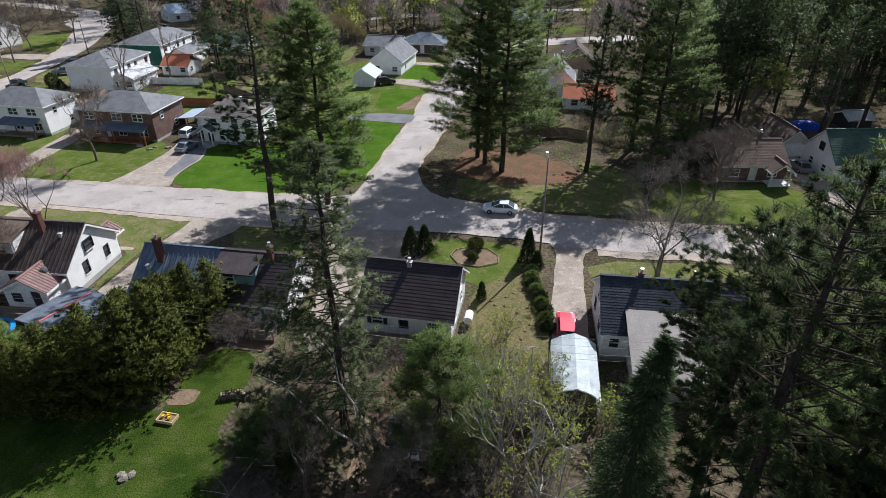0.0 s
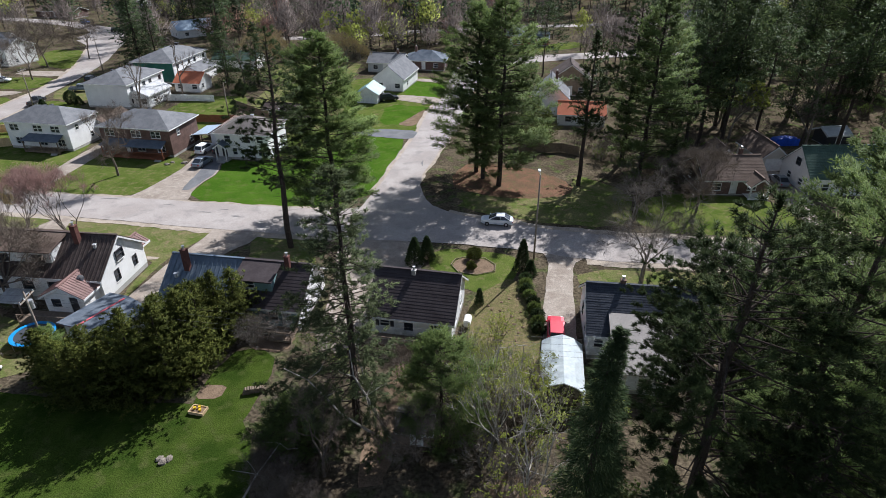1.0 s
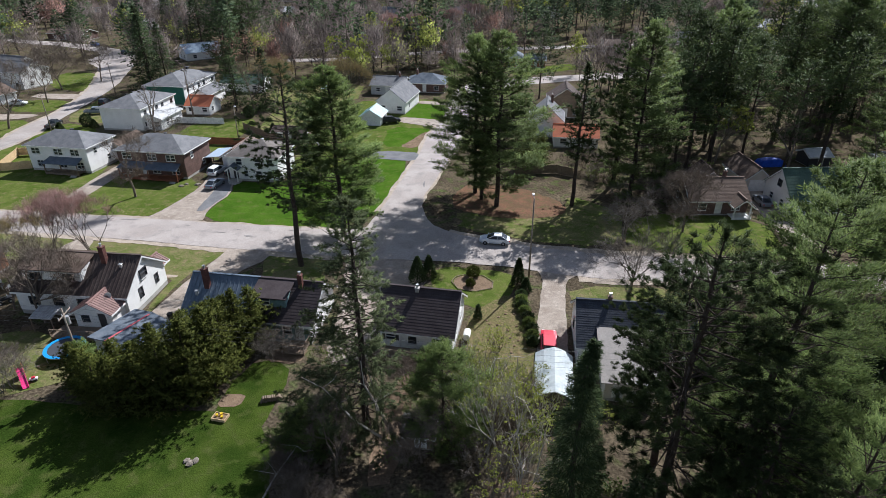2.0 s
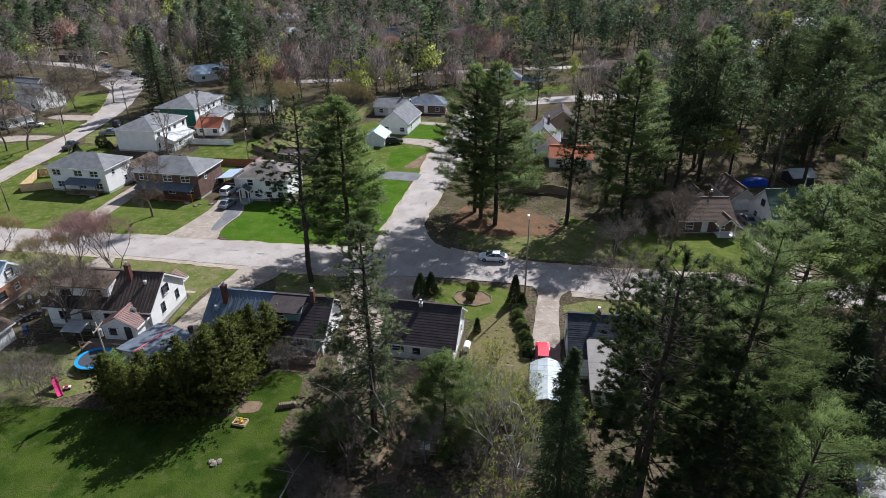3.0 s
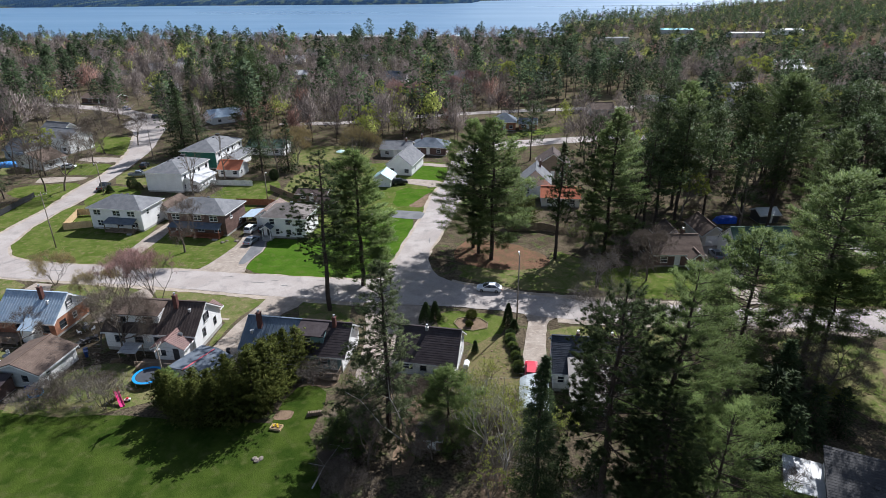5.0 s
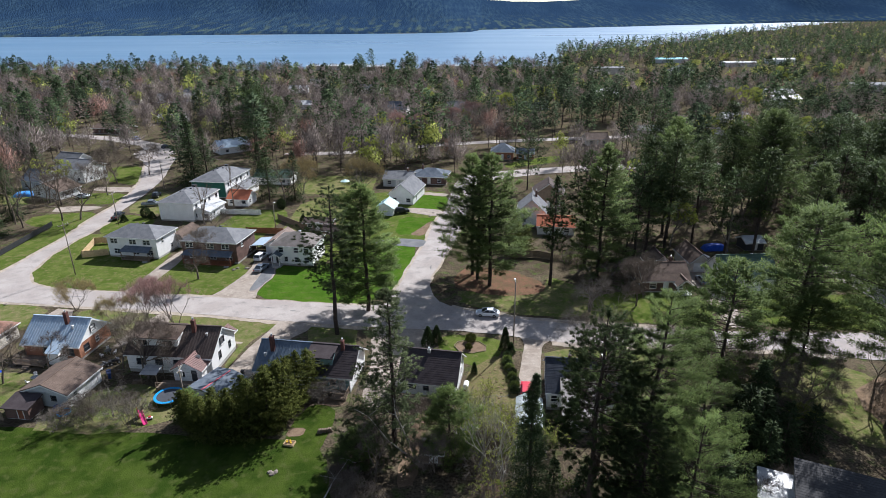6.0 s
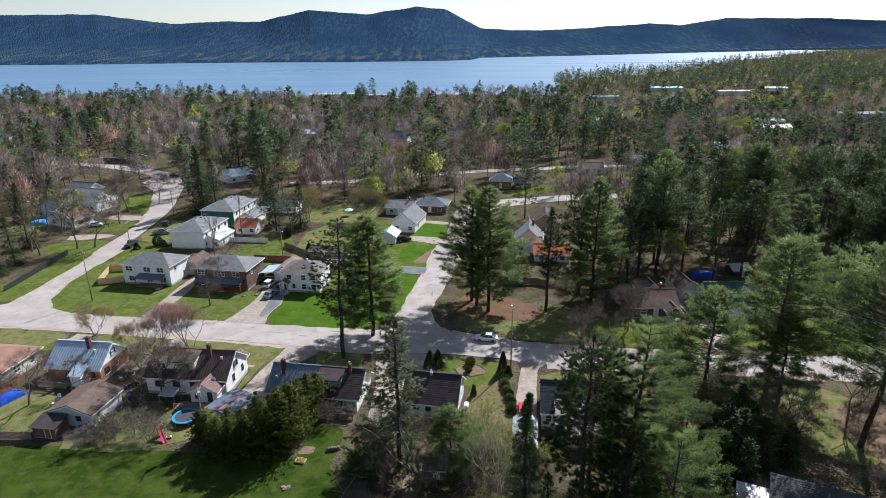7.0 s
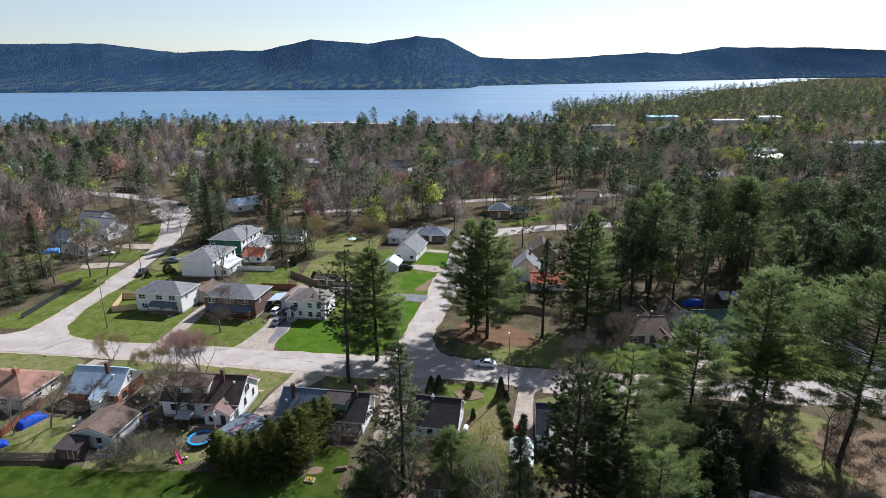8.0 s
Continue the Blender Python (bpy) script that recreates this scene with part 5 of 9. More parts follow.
# the house at the wood's edge with the dark roof and white deck roof
h = house_at("house", 43.6, 18.1, -25, "house with dark single-slope roof and white metal deck roof", w=11, d=9)
add_walls(h, 10.6, 8.4, 3.25, 3.25, M_GREY, [("W", -1.4, 1.0, 1.4, 1.3, "white"), ("S", -2, 1.0, 1.6, 1.3, "white"), ("S", 2.5, 1.0, 1.6, 1.3, "white"), ("N", 0, 1.0, 1.6, 1.3, "white"), ("E", 0, 1.0, 1.4, 1.2, "white")], None, 0.4)
for x0, x1 in ((-5.3, -5.12), (5.12, 5.3)):
    bm = bmesh.new()
    slab(bm, [(x0, -4.2, 3.27), (x1, -4.2, 3.27), (x1, 4.2, 3.27), (x0, 4.2, 3.27)], 0.02)
    prism = [bm.verts.new(p) for p in ((x0, -4.2, 3.28), (x1, -4.2, 3.28), (x1, 4.0, 3.28), (x0, 4.0, 3.28), (x0, 4.0, 5.1), (x1, 4.0, 5.1), (x0, -4.2, 3.42), (x1, -4.2, 3.42))]
    for f in ((0, 3, 4, 6), (1, 7, 5, 2), (0, 1, 2, 3), (4, 5, 7, 6), (3, 2, 5, 4), (0, 6, 7, 1)):
        bm.faces.new([prism[k] for k in f])
    part("gable_end", bm, M_GREY, h)
bm = bmesh.new()
box(bm, -5.1, 5.1, 4.02, 4.2, 3.26, 5.1)
part("clerestory_wall", bm, M_GREY, h)
SLOPE = [(-5.7, -4.7, 3.5), (5.7, -4.7, 3.5), (5.7, 4.6, 5.36), (-5.7, 4.6, 5.36)]
bm = bmesh.new()
slab(bm, SLOPE, 0.14)
r = part("roof", bm, M_RCHAR, h, "charcoal single-slope roof")
roof_pieces(r, pose(0, 0, 0), *SLOPE, M_RCHAR, courses=26)
add_vent(h, -1.2, 0.6, 4.5, 0.35, M_DARK)
DECK_ROOF = [(-9.2, -0.9, 2.75), (-5.33, -0.9, 2.75), (-5.33, 4.4, 2.98), (-9.2, 4.4, 2.98)]
bm = bmesh.new()
slab(bm, DECK_ROOF, 0.1)
r = part("deck_roof", bm, M_RWHITE, h, "white sheet metal deck roof")
roof_pieces(r, pose(0, 0, 0), *DECK_ROOF, M_RWHITE, ribs=5)
for px, py in ((-9.05, -0.7), (-9.05, 1.8), (-9.05, 4.2), (-5.6, -0.7)):
    bm = bmesh.new()
    box(bm, px - 0.07, px + 0.07, py - 0.07, py + 0.07, -0.2, 2.66)
    part("post", bm, M_TRIM, h)
deck(h, -9.2, -5.4, -0.9, 4.4, 0.6, True, M_WOOD, True, "SW")
# street to the north-west
bungalow(-129.5, 160.0, -20, 12, 8, M_WHITE, M_RTAN, "white bungalow with brown roof", 2.9, 5.2, "y")
bungalow(-134.0, 182.5, -18, 13, 10, M_WHITE, M_RGREY, "white two-storey house with grey roof", 5.2, 7.6)
bungalow(-141.5, 171.5, -18, 9, 9, M_GREY, M_RSLATE, "grey house with slate-coloured roof", 3.4, 6.2)
bungalow(-174, 284, -14, 20, 9, M_BRICK, M_RTAN, "long brick ranch house with brown roof", 2.9, 4.6)
bungalow(-95.0, 232, 40, 14, 9, M_WHITE, M_RBLUE, "house with blue metal roof under pines", 3.0, 5.6, ribs=18)
bungalow(-150, 205, -18, 11, 8, M_WHITE, M_RGREY, "white house with grey roof among trees", 3.0, 5.4)
bungalow(-29, 343, -10, 14, 10, M_WHITE, M_RSLATE, "white gabled house among bare trees", 4.0, 8.0)
bungalow(7.5, 338, 10, 11, 9, M_CREAM, M_RGREY, "grey gabled house among bare trees", 5.0, 8.5)
bungalow(70, 243, 0, 10, 8, M_CREAM, M_RTAN, "tan house with brown roof among pines", 3.0, 5.2)


# ---- trees ----
def unit(v):
    return v / np.maximum(np.linalg.norm(v, axis=-1, keepdims=True), 1e-6)


def tufts(rng, centres, axes, per, length, width, spread=0.9, up=0.15, flat=0.0):
    """Thin blades springing from each centre about its axis: arrays of vertices and triangles. flat: how far they lie level, as in a pine's plumes."""
    n = len(centres)
    c = np.repeat(centres, per, 0)
    d = unit(np.repeat(axes, per, 0) + rng.normal(0, spread, (n * per, 3)) * np.array([1, 1, 1 - 0.5 * flat]) + np.array([0, 0, up]))
    ln = length * rng.uniform(0.6, 1.25, (n * per, 1))
    hint = rng.normal(0, 1, (n * per, 3)) * (1 - 0.75 * flat) + np.array([0, 0, 2.2]) * flat
    side = unit(np.cross(d, hint)) * width * rng.uniform(0.6, 1.3, (n * per, 1))
    c = c + rng.normal(0, length * 0.18, c.shape)
    v = np.stack([c - side * 0.5, c + side * 0.5, c + d * ln], 1).reshape(-1, 3)
    return v, np.arange(len(v)).reshape(-1, 3)


def tubes(segs, sides=4):
    """Tapered sticks (a, b, ra, rb) as open prisms."""
    verts, faces = [], []
    for a, b, ra, rb in segs:
        a, b = np.asarray(a, float), np.asarray(b, float)
        d = b - a
        k = np.linalg.norm(d)
        if k < 1e-5:
            continue
        d /= k
        u = np.cross(d, (0.31, 0.77, 0.12) if abs(d[2]) > 0.8 else (0, 0, 1))
        u /= np.linalg.norm(u)
        w = np.cross(d, u)
        s = len(verts)
        for p, r in ((a, ra), (b, rb)):
            for i in range(sides):
                t = 2 * math.pi * i / sides
                verts.append(p + (u * math.cos(t) + w * math.sin(t)) * r)
        for i in range(sides):
            j = (i + 1) % sides
            faces.append((s + i, s + j, s + sides + j, s + sides + i))
    return verts, faces


def ribbons(segs):
    """Fine twigs as narrow tapering strips."""
    a, b = np.array([s[0] for s in segs], float), np.array([s[1] for s in segs], float)
    ra, rb = np.array([[s[2]] for s in segs]), np.array([[s[3]] for s in segs])
    rng = np.random.default_rng(len(segs))
    w = unit(np.cross(b - a, rng.normal(0, 1, a.shape)))
    v = np.stack([a - w * ra, a + w * ra, b + w * rb, b - w * rb], 1).reshape(-1, 3)
    return v, np.arange(len(v)).reshape(-1, 4)


def trunk_line(rng, h, r, lean=0.02, n=9):
    pts, p = [], np.zeros(3)
    drift = rng.normal(0, lean, 2)
    for i in range(n + 1):
        s = i / n
        pts.append((np.array([drift[0] * h * s + rng.normal(0, 0.004) * h * (i > 0), drift[1] * h * s + rng.normal(0, 0.004) * h * (i > 0), h * s]), r * (1 - s) ** 0.75 + 0.02))
    return pts


def at_height(pts, z):
    for (a, ra), (b, rb) in zip(pts, pts[1:]):
        if a[2] <= z <= b[2]:
            t = (z - a[2]) / (b[2] - a[2])
            return a + (b - a) * t
    return pts[-1][0]


def conifer(seed, h, radius, kind, detail=1.0):
    """Trunk segments and needle sprays of one conifer. kind: white_pine, red_pine, spruce, cedar."""
    rng = np.random.default_rng(seed)
    shape = {"white_pine": (0.13, 0.98, 6, 0.2), "red_pine": (0.36, 0.72, 6, 0.25), "spruce": (0.05, 0.46, 8, 0.0), "cedar": (0.02, 0.36, 9, 0.0), "spire": (0.1, 0.62, 6, 0.3)}[kind]
    low, gap, per, bare = shape
    gap /= detail ** 0.4
    line = trunk_line(rng, h, h * 0.0125 + 0.05, 0.012)
    segs = [(a, b, ra, rb) for (a, ra), (b, rb) in zip(line, line[1:])]
    cs, ax = [], []
    fine = detail >= 0.7 and kind in ("white_pine", "red_pine", "spire")
    z = h * low
    lopsided = rng.uniform(0, 6.28)
    while z < h * 0.985:
        u = (z - h * low) / (h * (1 - low))
        if kind == "white_pine":
            reach = radius * (0.62 + 0.5 * math.sin(math.pi * min(1, u * 0.9 + 0.12))) * (1.0 if int(z / 1.9) % 2 else 0.72) * (1 - u ** 2.2) ** 0.7
            tilt, curl = 0.05 + 0.35 * u, 0.12
        elif kind == "red_pine":
            reach = radius * (0.35 + 0.75 * math.sin(math.pi * (u * 0.75 + 0.2))) * (1 - u ** 3.5) ** 0.6
            tilt, curl = 0.0 + 0.45 * u, 0.25
        elif kind == "spruce":
            reach = radius * (1 - u) ** 0.7 * (0.8 + 0.2 * math.sin(u * 17 + seed)) + 0.1
            tilt, curl = -0.25 + 0.5 * u, 0.1
        elif kind == "spire":
            reach = radius * (1 - u) ** 0.62 * rng.uniform(0.55, 1.15) + 0.15
            tilt, curl = -0.12 + 0.45 * u, 0.15
        else:
            reach = radius * (1 - u ** 2.1) ** 0.7 * (0.9 + 0.1 * math.sin(u * 8 + seed)) * (0.75 + 0.25 * min(1, u * 4)) + 0.12
            tilt, curl = 0.35, 0.25
        a0 = rng.uniform(0, 6.28)
        for i in range(per):
            if kind in ("white_pine", "red_pine") and rng.random() < 0.18:
                continue
            a = a0 + 6.28 * i / per + rng.normal(0, 0.25)
            if kind == "cedar":
                reach_i = 0.8 + 0.2 * math.sin(3 * a + z * 1.9 + seed) + 0.12 * math.sin(7 * a - z * 2.3)
            else:
                reach_i = 1.0
            ln = reach_i * reach * rng.uniform(0.55, 1.15) * (1 + 0.22 * math.cos(a - lopsided))
            base = at_height(line, z + rng.uniform(-0.4, 0.4) * gap)
            d = np.array([math.cos(a), math.sin(a), tilt + rng.normal(0, 0.1)])
            tip = base + d * ln + np.array([0, 0, curl * ln * 0.4])
            if detail > 0.45 and kind != "cedar":
                mid = base + d * ln * 0.6
                segs += [(base, mid, 0.018 * ln ** 0.6 + 0.012, 0.02), (mid, tip, 0.02, 0.006)]
            if fine:
                side = np.array([-math.sin(a), math.cos(a), 0])
                for j in range(max(3, int(ln * 0.95 * detail) + 1)):
                    t = bare + (1 - bare) * (j + rng.random()) / max(3, int(ln * 0.95 * detail) + 1)
                    e = unit(d * 0.8 + side * rng.choice((-1, 1)) * rng.uniform(0.35, 1.1) + np.array([0, 0, rng.normal(0.05, 0.12)]))
                    p0 = base + d * ln * t + np.array([0, 0, curl * ln * 0.4 * t * t])
                    sl = (ln * 0.42 * (1.2 - t) + 0.25) * rng.uniform(0.6, 1.25)
                    segs.append((p0, p0 + e * sl, 0.012, 0.005))
                    k = max(2, int(sl / 0.3))
                    for i2 in range(k):
                        w = (i2 + 1) / k if kind != "red_pine" else 0.55 + 0.45 * (i2 + 1) / k
                        cs.append(p0 + e * sl * w + rng.normal(0, 0.05, 3))
                        ax.append(e)
                continue
            k = max(2, int(ln * (3.6 if kind != "cedar" else 5) * detail))
            start = bare if ln > 1.2 else 0.0
            side = np.array([-math.sin(a), math.cos(a), 0])
            for j in range(k):
                s = start + (1 - start) * (j + rng.random()) / k
                off = side * rng.normal(0, 1) * ln * (0.24 if kind != "spruce" else 0.17) * (1.15 - s)
                p = base + d * ln * s + np.array([0, 0, curl * ln * 0.4 * s * s]) + off
                if kind == "spruce":
                    p[2] -= abs(rng.normal(0, 0.12)) * ln * 0.5
                cs.append(p)
                ax.append(d * 0.7 + off / max(ln, 0.2) * 2)
        z += gap * rng.uniform(0.75, 1.25)
    for _ in range(int(6 * detail) + 2):
        cs.append(line[-1][0] - np.array([0, 0, rng.uniform(0, 0.6)]))
        ax.append(np.array([0, 0, 1.0]))
    if kind in ("white_pine", "red_pine") and detail > 0.45:
        for _ in range(int(14 * detail)):
            zz = h * rng.uniform(0.1, low + 0.12)
            a = rng.uniform(0, 6.28)
            b = at_height(line, zz)
            segs.append((b, b + np.array([math.cos(a), math.sin(a), rng.uniform(-0.3, 0.1)]) * rng.uniform(0.6, 2.4), 0.03, 0.008))
    per_t, ln, wd, sp, up = {"white_pine": (11, 0.55, 0.13, 0.75, 0.35), "red_pine": (12, 0.5, 0.15, 0.95, 0.2), "spruce": (9, 0.48, 0.13, 0.6, -0.15), "cedar": (9, 0.34, 0.10, 0.8, 0.4), "spire": (10, 0.5, 0.12, 0.7, 0.0)}[kind]
    k = 1 / math.sqrt(detail)
    per_t = max(5, int(per_t * (0.75 + 0.25 * detail)))
    if fine:
        k, (per_t, ln, wd, sp, up) = 1.0, {"white_pine": (20, 0.42, 0.07, 0.65, 0.3), "red_pine": (34, 0.31, 0.044, 1.0, 0.2), "spire": (19, 0.40, 0.07, 0.7, -0.05)}[kind]
    elif kind == "cedar":
        k, per_t = 0.8, 13
    v, f = tufts(rng, np.array(cs), np.array(ax), per_t, ln * k, wd * k, sp, up, {"white_pine": 0.75, "red_pine": 0.3, "spruce": 0.55, "spire": 0.6, "cedar": 0.15}[kind])
    return segs, v, f


def broadleaf(seed, h, spread, depth=5, buds=0, upright=0.5, stems=1, leaf=0.12, twig=0):
    """Bare-limbed tree: limbs forking to fine twigs, with buds or small leaves at the tips."""
    rng = np.random.default_rng(seed)
    segs, tips = [], []

    def grow(p, d, ln, r, k):
        n = 2
        for i in range(n):
            d = unit(d + rng.normal(0, 0.13, 3) + np.array([0, 0, 0.05 * upright]))
            q = p + d * ln / n
            segs.append((p, q, r * (1 - 0.25 * i / n), r * (1 - 0.25 * (i + 1) / n)))
            p = q
        if k == 0:
            tips.append((p, d))
            return
        kids = 2 + (rng.random() < 0.65) + (k <= 1)
        for i in range(kids):
            e = unit(d * 0.85 + rng.normal(0, 0.5 * spread, 3) + np.array([0, 0, 0.22 * upright]))
            grow(p, e, ln * rng.uniform(0.62, 0.86), r * 0.62, k - 1)

    for s in range(stems):
        a = rng.uniform(0, 6.28)
        lean = 0.08 if stems == 1 else 0.3
        grow(np.array([0.15 * math.cos(a), 0.15 * math.sin(a), 0]) if stems > 1 else np.zeros(3), unit(np.array([lean * math.cos(a), lean * math.sin(a), 1])), h * 0.28, (h * 0.016 + 0.02) / stems ** 0.5, depth)
    top_z = max(p[2] for p, _ in tips)
    k = h / top_z
    low = 0.011 if h > 6 else 0.007
    segs = [(a * k, b * k, max(ra, low), max(rb, low * 0.8)) for a, b, ra, rb in segs]
    v = f = None
    if twig:
        cs = np.array([p * k for p, _ in tips])
        v, f = tufts(rng, cs, np.array([d for _, d in tips]), twig, h * 0.035 + 0.45, 0.016 + 0.0007 * h, 0.55, 0.15)
    elif buds:
        cs = np.array([p * k for p, _ in tips])
        v, f = tufts(rng, cs, np.array([d for _, d in tips]), buds, leaf * 1.3, leaf, 1.0, 0.1)
    return segs, v, f


def soften(v, rise=0.5, jitter=0.28):
    """Shade a crown as soft clumps: normals lean out from the trunk and up, and faces are wound to agree with them."""
    rng = np.random.default_rng(1)
    tri = np.asarray(v, float).reshape(-1, 3, 3)
    c = tri.mean(1)
    out = c * np.array([1.0, 1.0, 0.0])
    far_out = np.percentile(np.linalg.norm(out, axis=1), 90) + 0.01
    nrm = unit(out / far_out * 1.0 + np.array([0, 0, rise]) + rng.normal(0, jitter, c.shape))
    geo = np.cross(tri[:, 1] - tri[:, 0], tri[:, 2] - tri[:, 0])
    return nrm, (geo * nrm).sum(1) < 0


def crown_mesh(name, v, material, parent, rise=0.5, jitter=0.28):
    """Needle blades as one mesh with soft normals."""
    v = np.asarray(v, float).reshape(-1, 3, 3)
    nrm, flip = soften(v, rise, jitter)
    v[flip] = v[flip][:, [0, 2, 1]]
    n = len(v)
    me = bpy.data.meshes.new(name)
    me.vertices.add(n * 3)
    me.vertices.foreach_set("co", v.ravel().astype(np.float32))
    me.loops.add(n * 3)
    me.loops.foreach_set("vertex_index", np.arange(n * 3, dtype=np.int32))
    me.polygons.add(n)
    me.polygons.foreach_set("loop_start", np.arange(0, n * 3, 3, dtype=np.int32))
    me.update(calc_edges=True)
    me.shade_smooth()
    me.normals_split_custom_set_from_vertices(np.repeat(nrm, 3, 0).astype(np.float32))
    me.materials.append(material)
    ob = new(name, me)
    ob.parent = parent
    return ob


def tree_proto(name, label, category, segs, v, f, bark, leaf, crown="crown", rise=0.5):
    ob = tagged(new(name), label, category)
    thick = [s for s in segs if s[2] > 0.03]
    thin = [s for s in segs if s[2] <= 0.03]
    tv, tf = tubes(thick, 7 if max(s_[2] for s_ in segs) > 0.15 else 4)
    mesh_ob("trunk", tv, tf, bark, ob)
    if thin:
        tv, tf = ribbons(thin)
        tagged(mesh_ob("bough", tv, tf, bark, ob), kind="stuff")
    if v is not None:
        if name in ("pine_tree", "spruce_tree", "cedar_tree"):
            tagged(crown_mesh(crown, v, leaf, ob, rise), kind="stuff")
        else:
            tagged(mesh_ob(crown, v, f, leaf, ob), kind="stuff")
    return ob


USED = {}


def plant(proto, x, y, s=1.0, rz=None, sz=None, lean=(0, 0), label=""):
    """Set a tree on the land; the first call uses the tree itself, later ones a copy with the same meshes."""
    rz = random.uniform(0, 360) if rz is None else rz
    m = pose(x, y, gz(x, y) - 0.08, lean[0], lean[1], rz)
    if proto in USED:
        ob = copy_thing(proto, m)
        ob.scale = (s, s, sz or s)
    else:
        USED[proto] = 1
        ob = proto
        ob.matrix_world = m
        ob.scale = (s, s, sz or s)
    if label:
        ob["label"] = label
    return ob


def side_of(a):
    return np.stack([-np.sin(a), np.cos(a), np.zeros(len(a))], 1)


def layered(seed, h, radius, kind, boughs, per, blade, low=None, slim=0.4):
    """Trunk, limbs and needle plumes of one conifer, bough by bough. kind: white_pine, red_pine, spruce."""
    rng = np.random.default_rng(seed)
    line = trunk_line(rng, h * 0.98, h * 0.0115 + 0.04, 0.012)
    segs = [(a, b, ra, rb) for (a, ra), (b, rb) in zip(line, line[1:])]
    tall = (np.arange(boughs) + rng.random(boughs)) / boughs
    u = {"white_pine": tall ** 0.85, "red_pine": tall, "spruce": tall ** 1.35}[kind]
    a = np.arange(boughs) * 2.4 + rng.normal(0, 0.35, boughs)
    if kind == "white_pine":
        rows = max(6, boughs // 5)
        u = ((np.floor(tall * rows) + 0.5 + rng.normal(0, 0.13, boughs)) / rows).clip(0.01, 1) ** 0.9
    low = low or {"white_pine": 0.27, "red_pine": 0.48, "spruce": 0.04}[kind]
    z = h * (low + (0.985 - low) * u)
    big = rng.random(boughs)
    side_bias = 1 + 0.2 * np.cos(a - rng.uniform(0, 6.28))
    if kind == "white_pine":
        reach = radius * (0.5 + 0.6 * np.sin(np.pi * np.minimum(1, 0.8 * u + 0.18))) * (1 - u ** 3) ** 0.65 * (0.5 + 0.75 * big ** 1.3) * side_bias + 0.3
        tilt = 0.02 + 0.5 * u ** 1.5
    elif kind == "red_pine":
        reach = radius * np.sqrt(np.maximum(0.03, 1 - (2 * u - 0.95) ** 2)) * (0.35 + 0.7 * big) * side_bias
        tilt = -0.1 + 0.55 * u
    else:
        reach = radius * (1 - u) ** 0.8 * (0.72 + 0.42 * big) + 0.12
        tilt = -0.32 + 0.5 * u
    d = np.stack([np.cos(a), np.sin(a), tilt], 1)
    base = np.array([at_height(line, k) for k in z])
    if kind != "spruce":
        segs += [(b, b + e * r * 0.9, 0.02 + 0.006 * r, 0.01) for b, e, r in zip(base, d, reach)]
    i = np.repeat(np.arange(boughs), per)
    n = len(i)
    ln = reach[i][:, None]
    side = np.stack([-np.sin(a), np.cos(a), np.zeros(boughs)], 1)[i]
    if kind == "red_pine":
        knot = rng.integers(0, 2, (n, 1)) * 0.42
        ball = unit(rng.normal(0, 1, (n, 3))) * rng.random((n, 1)) ** 0.4 * (0.55 + 0.16 * radius)
        c = base[i] + d[i] * ln * (1 - knot) + ball * np.array([1, 1, 0.7])
        ax = ball + d[i] * 0.4
        v, f = tufts(rng, c, ax, 1, blade, blade * slim, 0.4, 0.15, 0.35)
    elif kind == "white_pine" and per >= 30:
        tuft = 26 if slim < 0.3 else 13 if per >= 100 else 8
        share = (reach / reach.mean()) ** 0.9
        i = np.repeat(np.arange(boughs), np.maximum(2, np.round(per / tuft * share)).astype(int))
        n, ln = len(i), reach[i][:, None]
        t = 0.3 + 0.7 * rng.random((n, 1)) ** 0.8
        run = (0.36 * ln * (1.2 - t) + 0.3) * rng.uniform(0.7, 1.25, (n, 1))
        e = unit(d[i] * 0.8 + side_of(a)[i] * rng.choice((-1, 1), (n, 1)) * rng.uniform(0.25, 1.0, (n, 1)) + np.array([0, 0, 1.0]) * rng.normal(0.12, 0.1, (n, 1)))
        start = base[i] + d[i] * ln * t + np.array([0, 0, 1.0]) * 0.12 * ln * t * t
        if per >= 100:
            segs += [(p, p + q * r, 0.011, 0.005) for p, q, r in zip(start, e, run)]
        c = np.repeat(start, tuft, 0) + np.repeat(e * run, tuft, 0) * rng.uniform(0.1, 1.05, (n * tuft, 1)) + rng.normal(0, 0.3 * blade, (n * tuft, 3))
        v, f = tufts(rng, c, np.repeat(e, tuft, 0), 1, blade, blade * slim * 0.8, 0.75, 0.35, 0.45)
    else:
        t = (0.26 if kind == "white_pine" else 0.1) + rng.random((n, 1)) ** 0.75 * 0.85
        across = rng.normal(0, 1, (n, 1)) * (0.17 if kind == "white_pine" else 0.24) * ln * (1.2 - 0.6 * t)
        lift = 0.1 * ln * t * t if kind == "white_pine" else -0.1 * ln * t + 0.1 * ln * t ** 3
        c = base[i] + d[i] * ln * t + side * across + np.array([0, 0, 1.0]) * (lift + rng.normal(0, 0.032 if kind == "white_pine" else 0.045, (n, 1)) * ln)
        ax = d[i] * 0.9 + side * across / np.maximum(ln, 0.4) * 2.2
        v, f = tufts(rng, c, ax, 1, blade, blade * slim, 0.4, 0.22 if kind == "white_pine" else -0.1, 0.7)
    tip = 6 if blade < 0.7 else 2
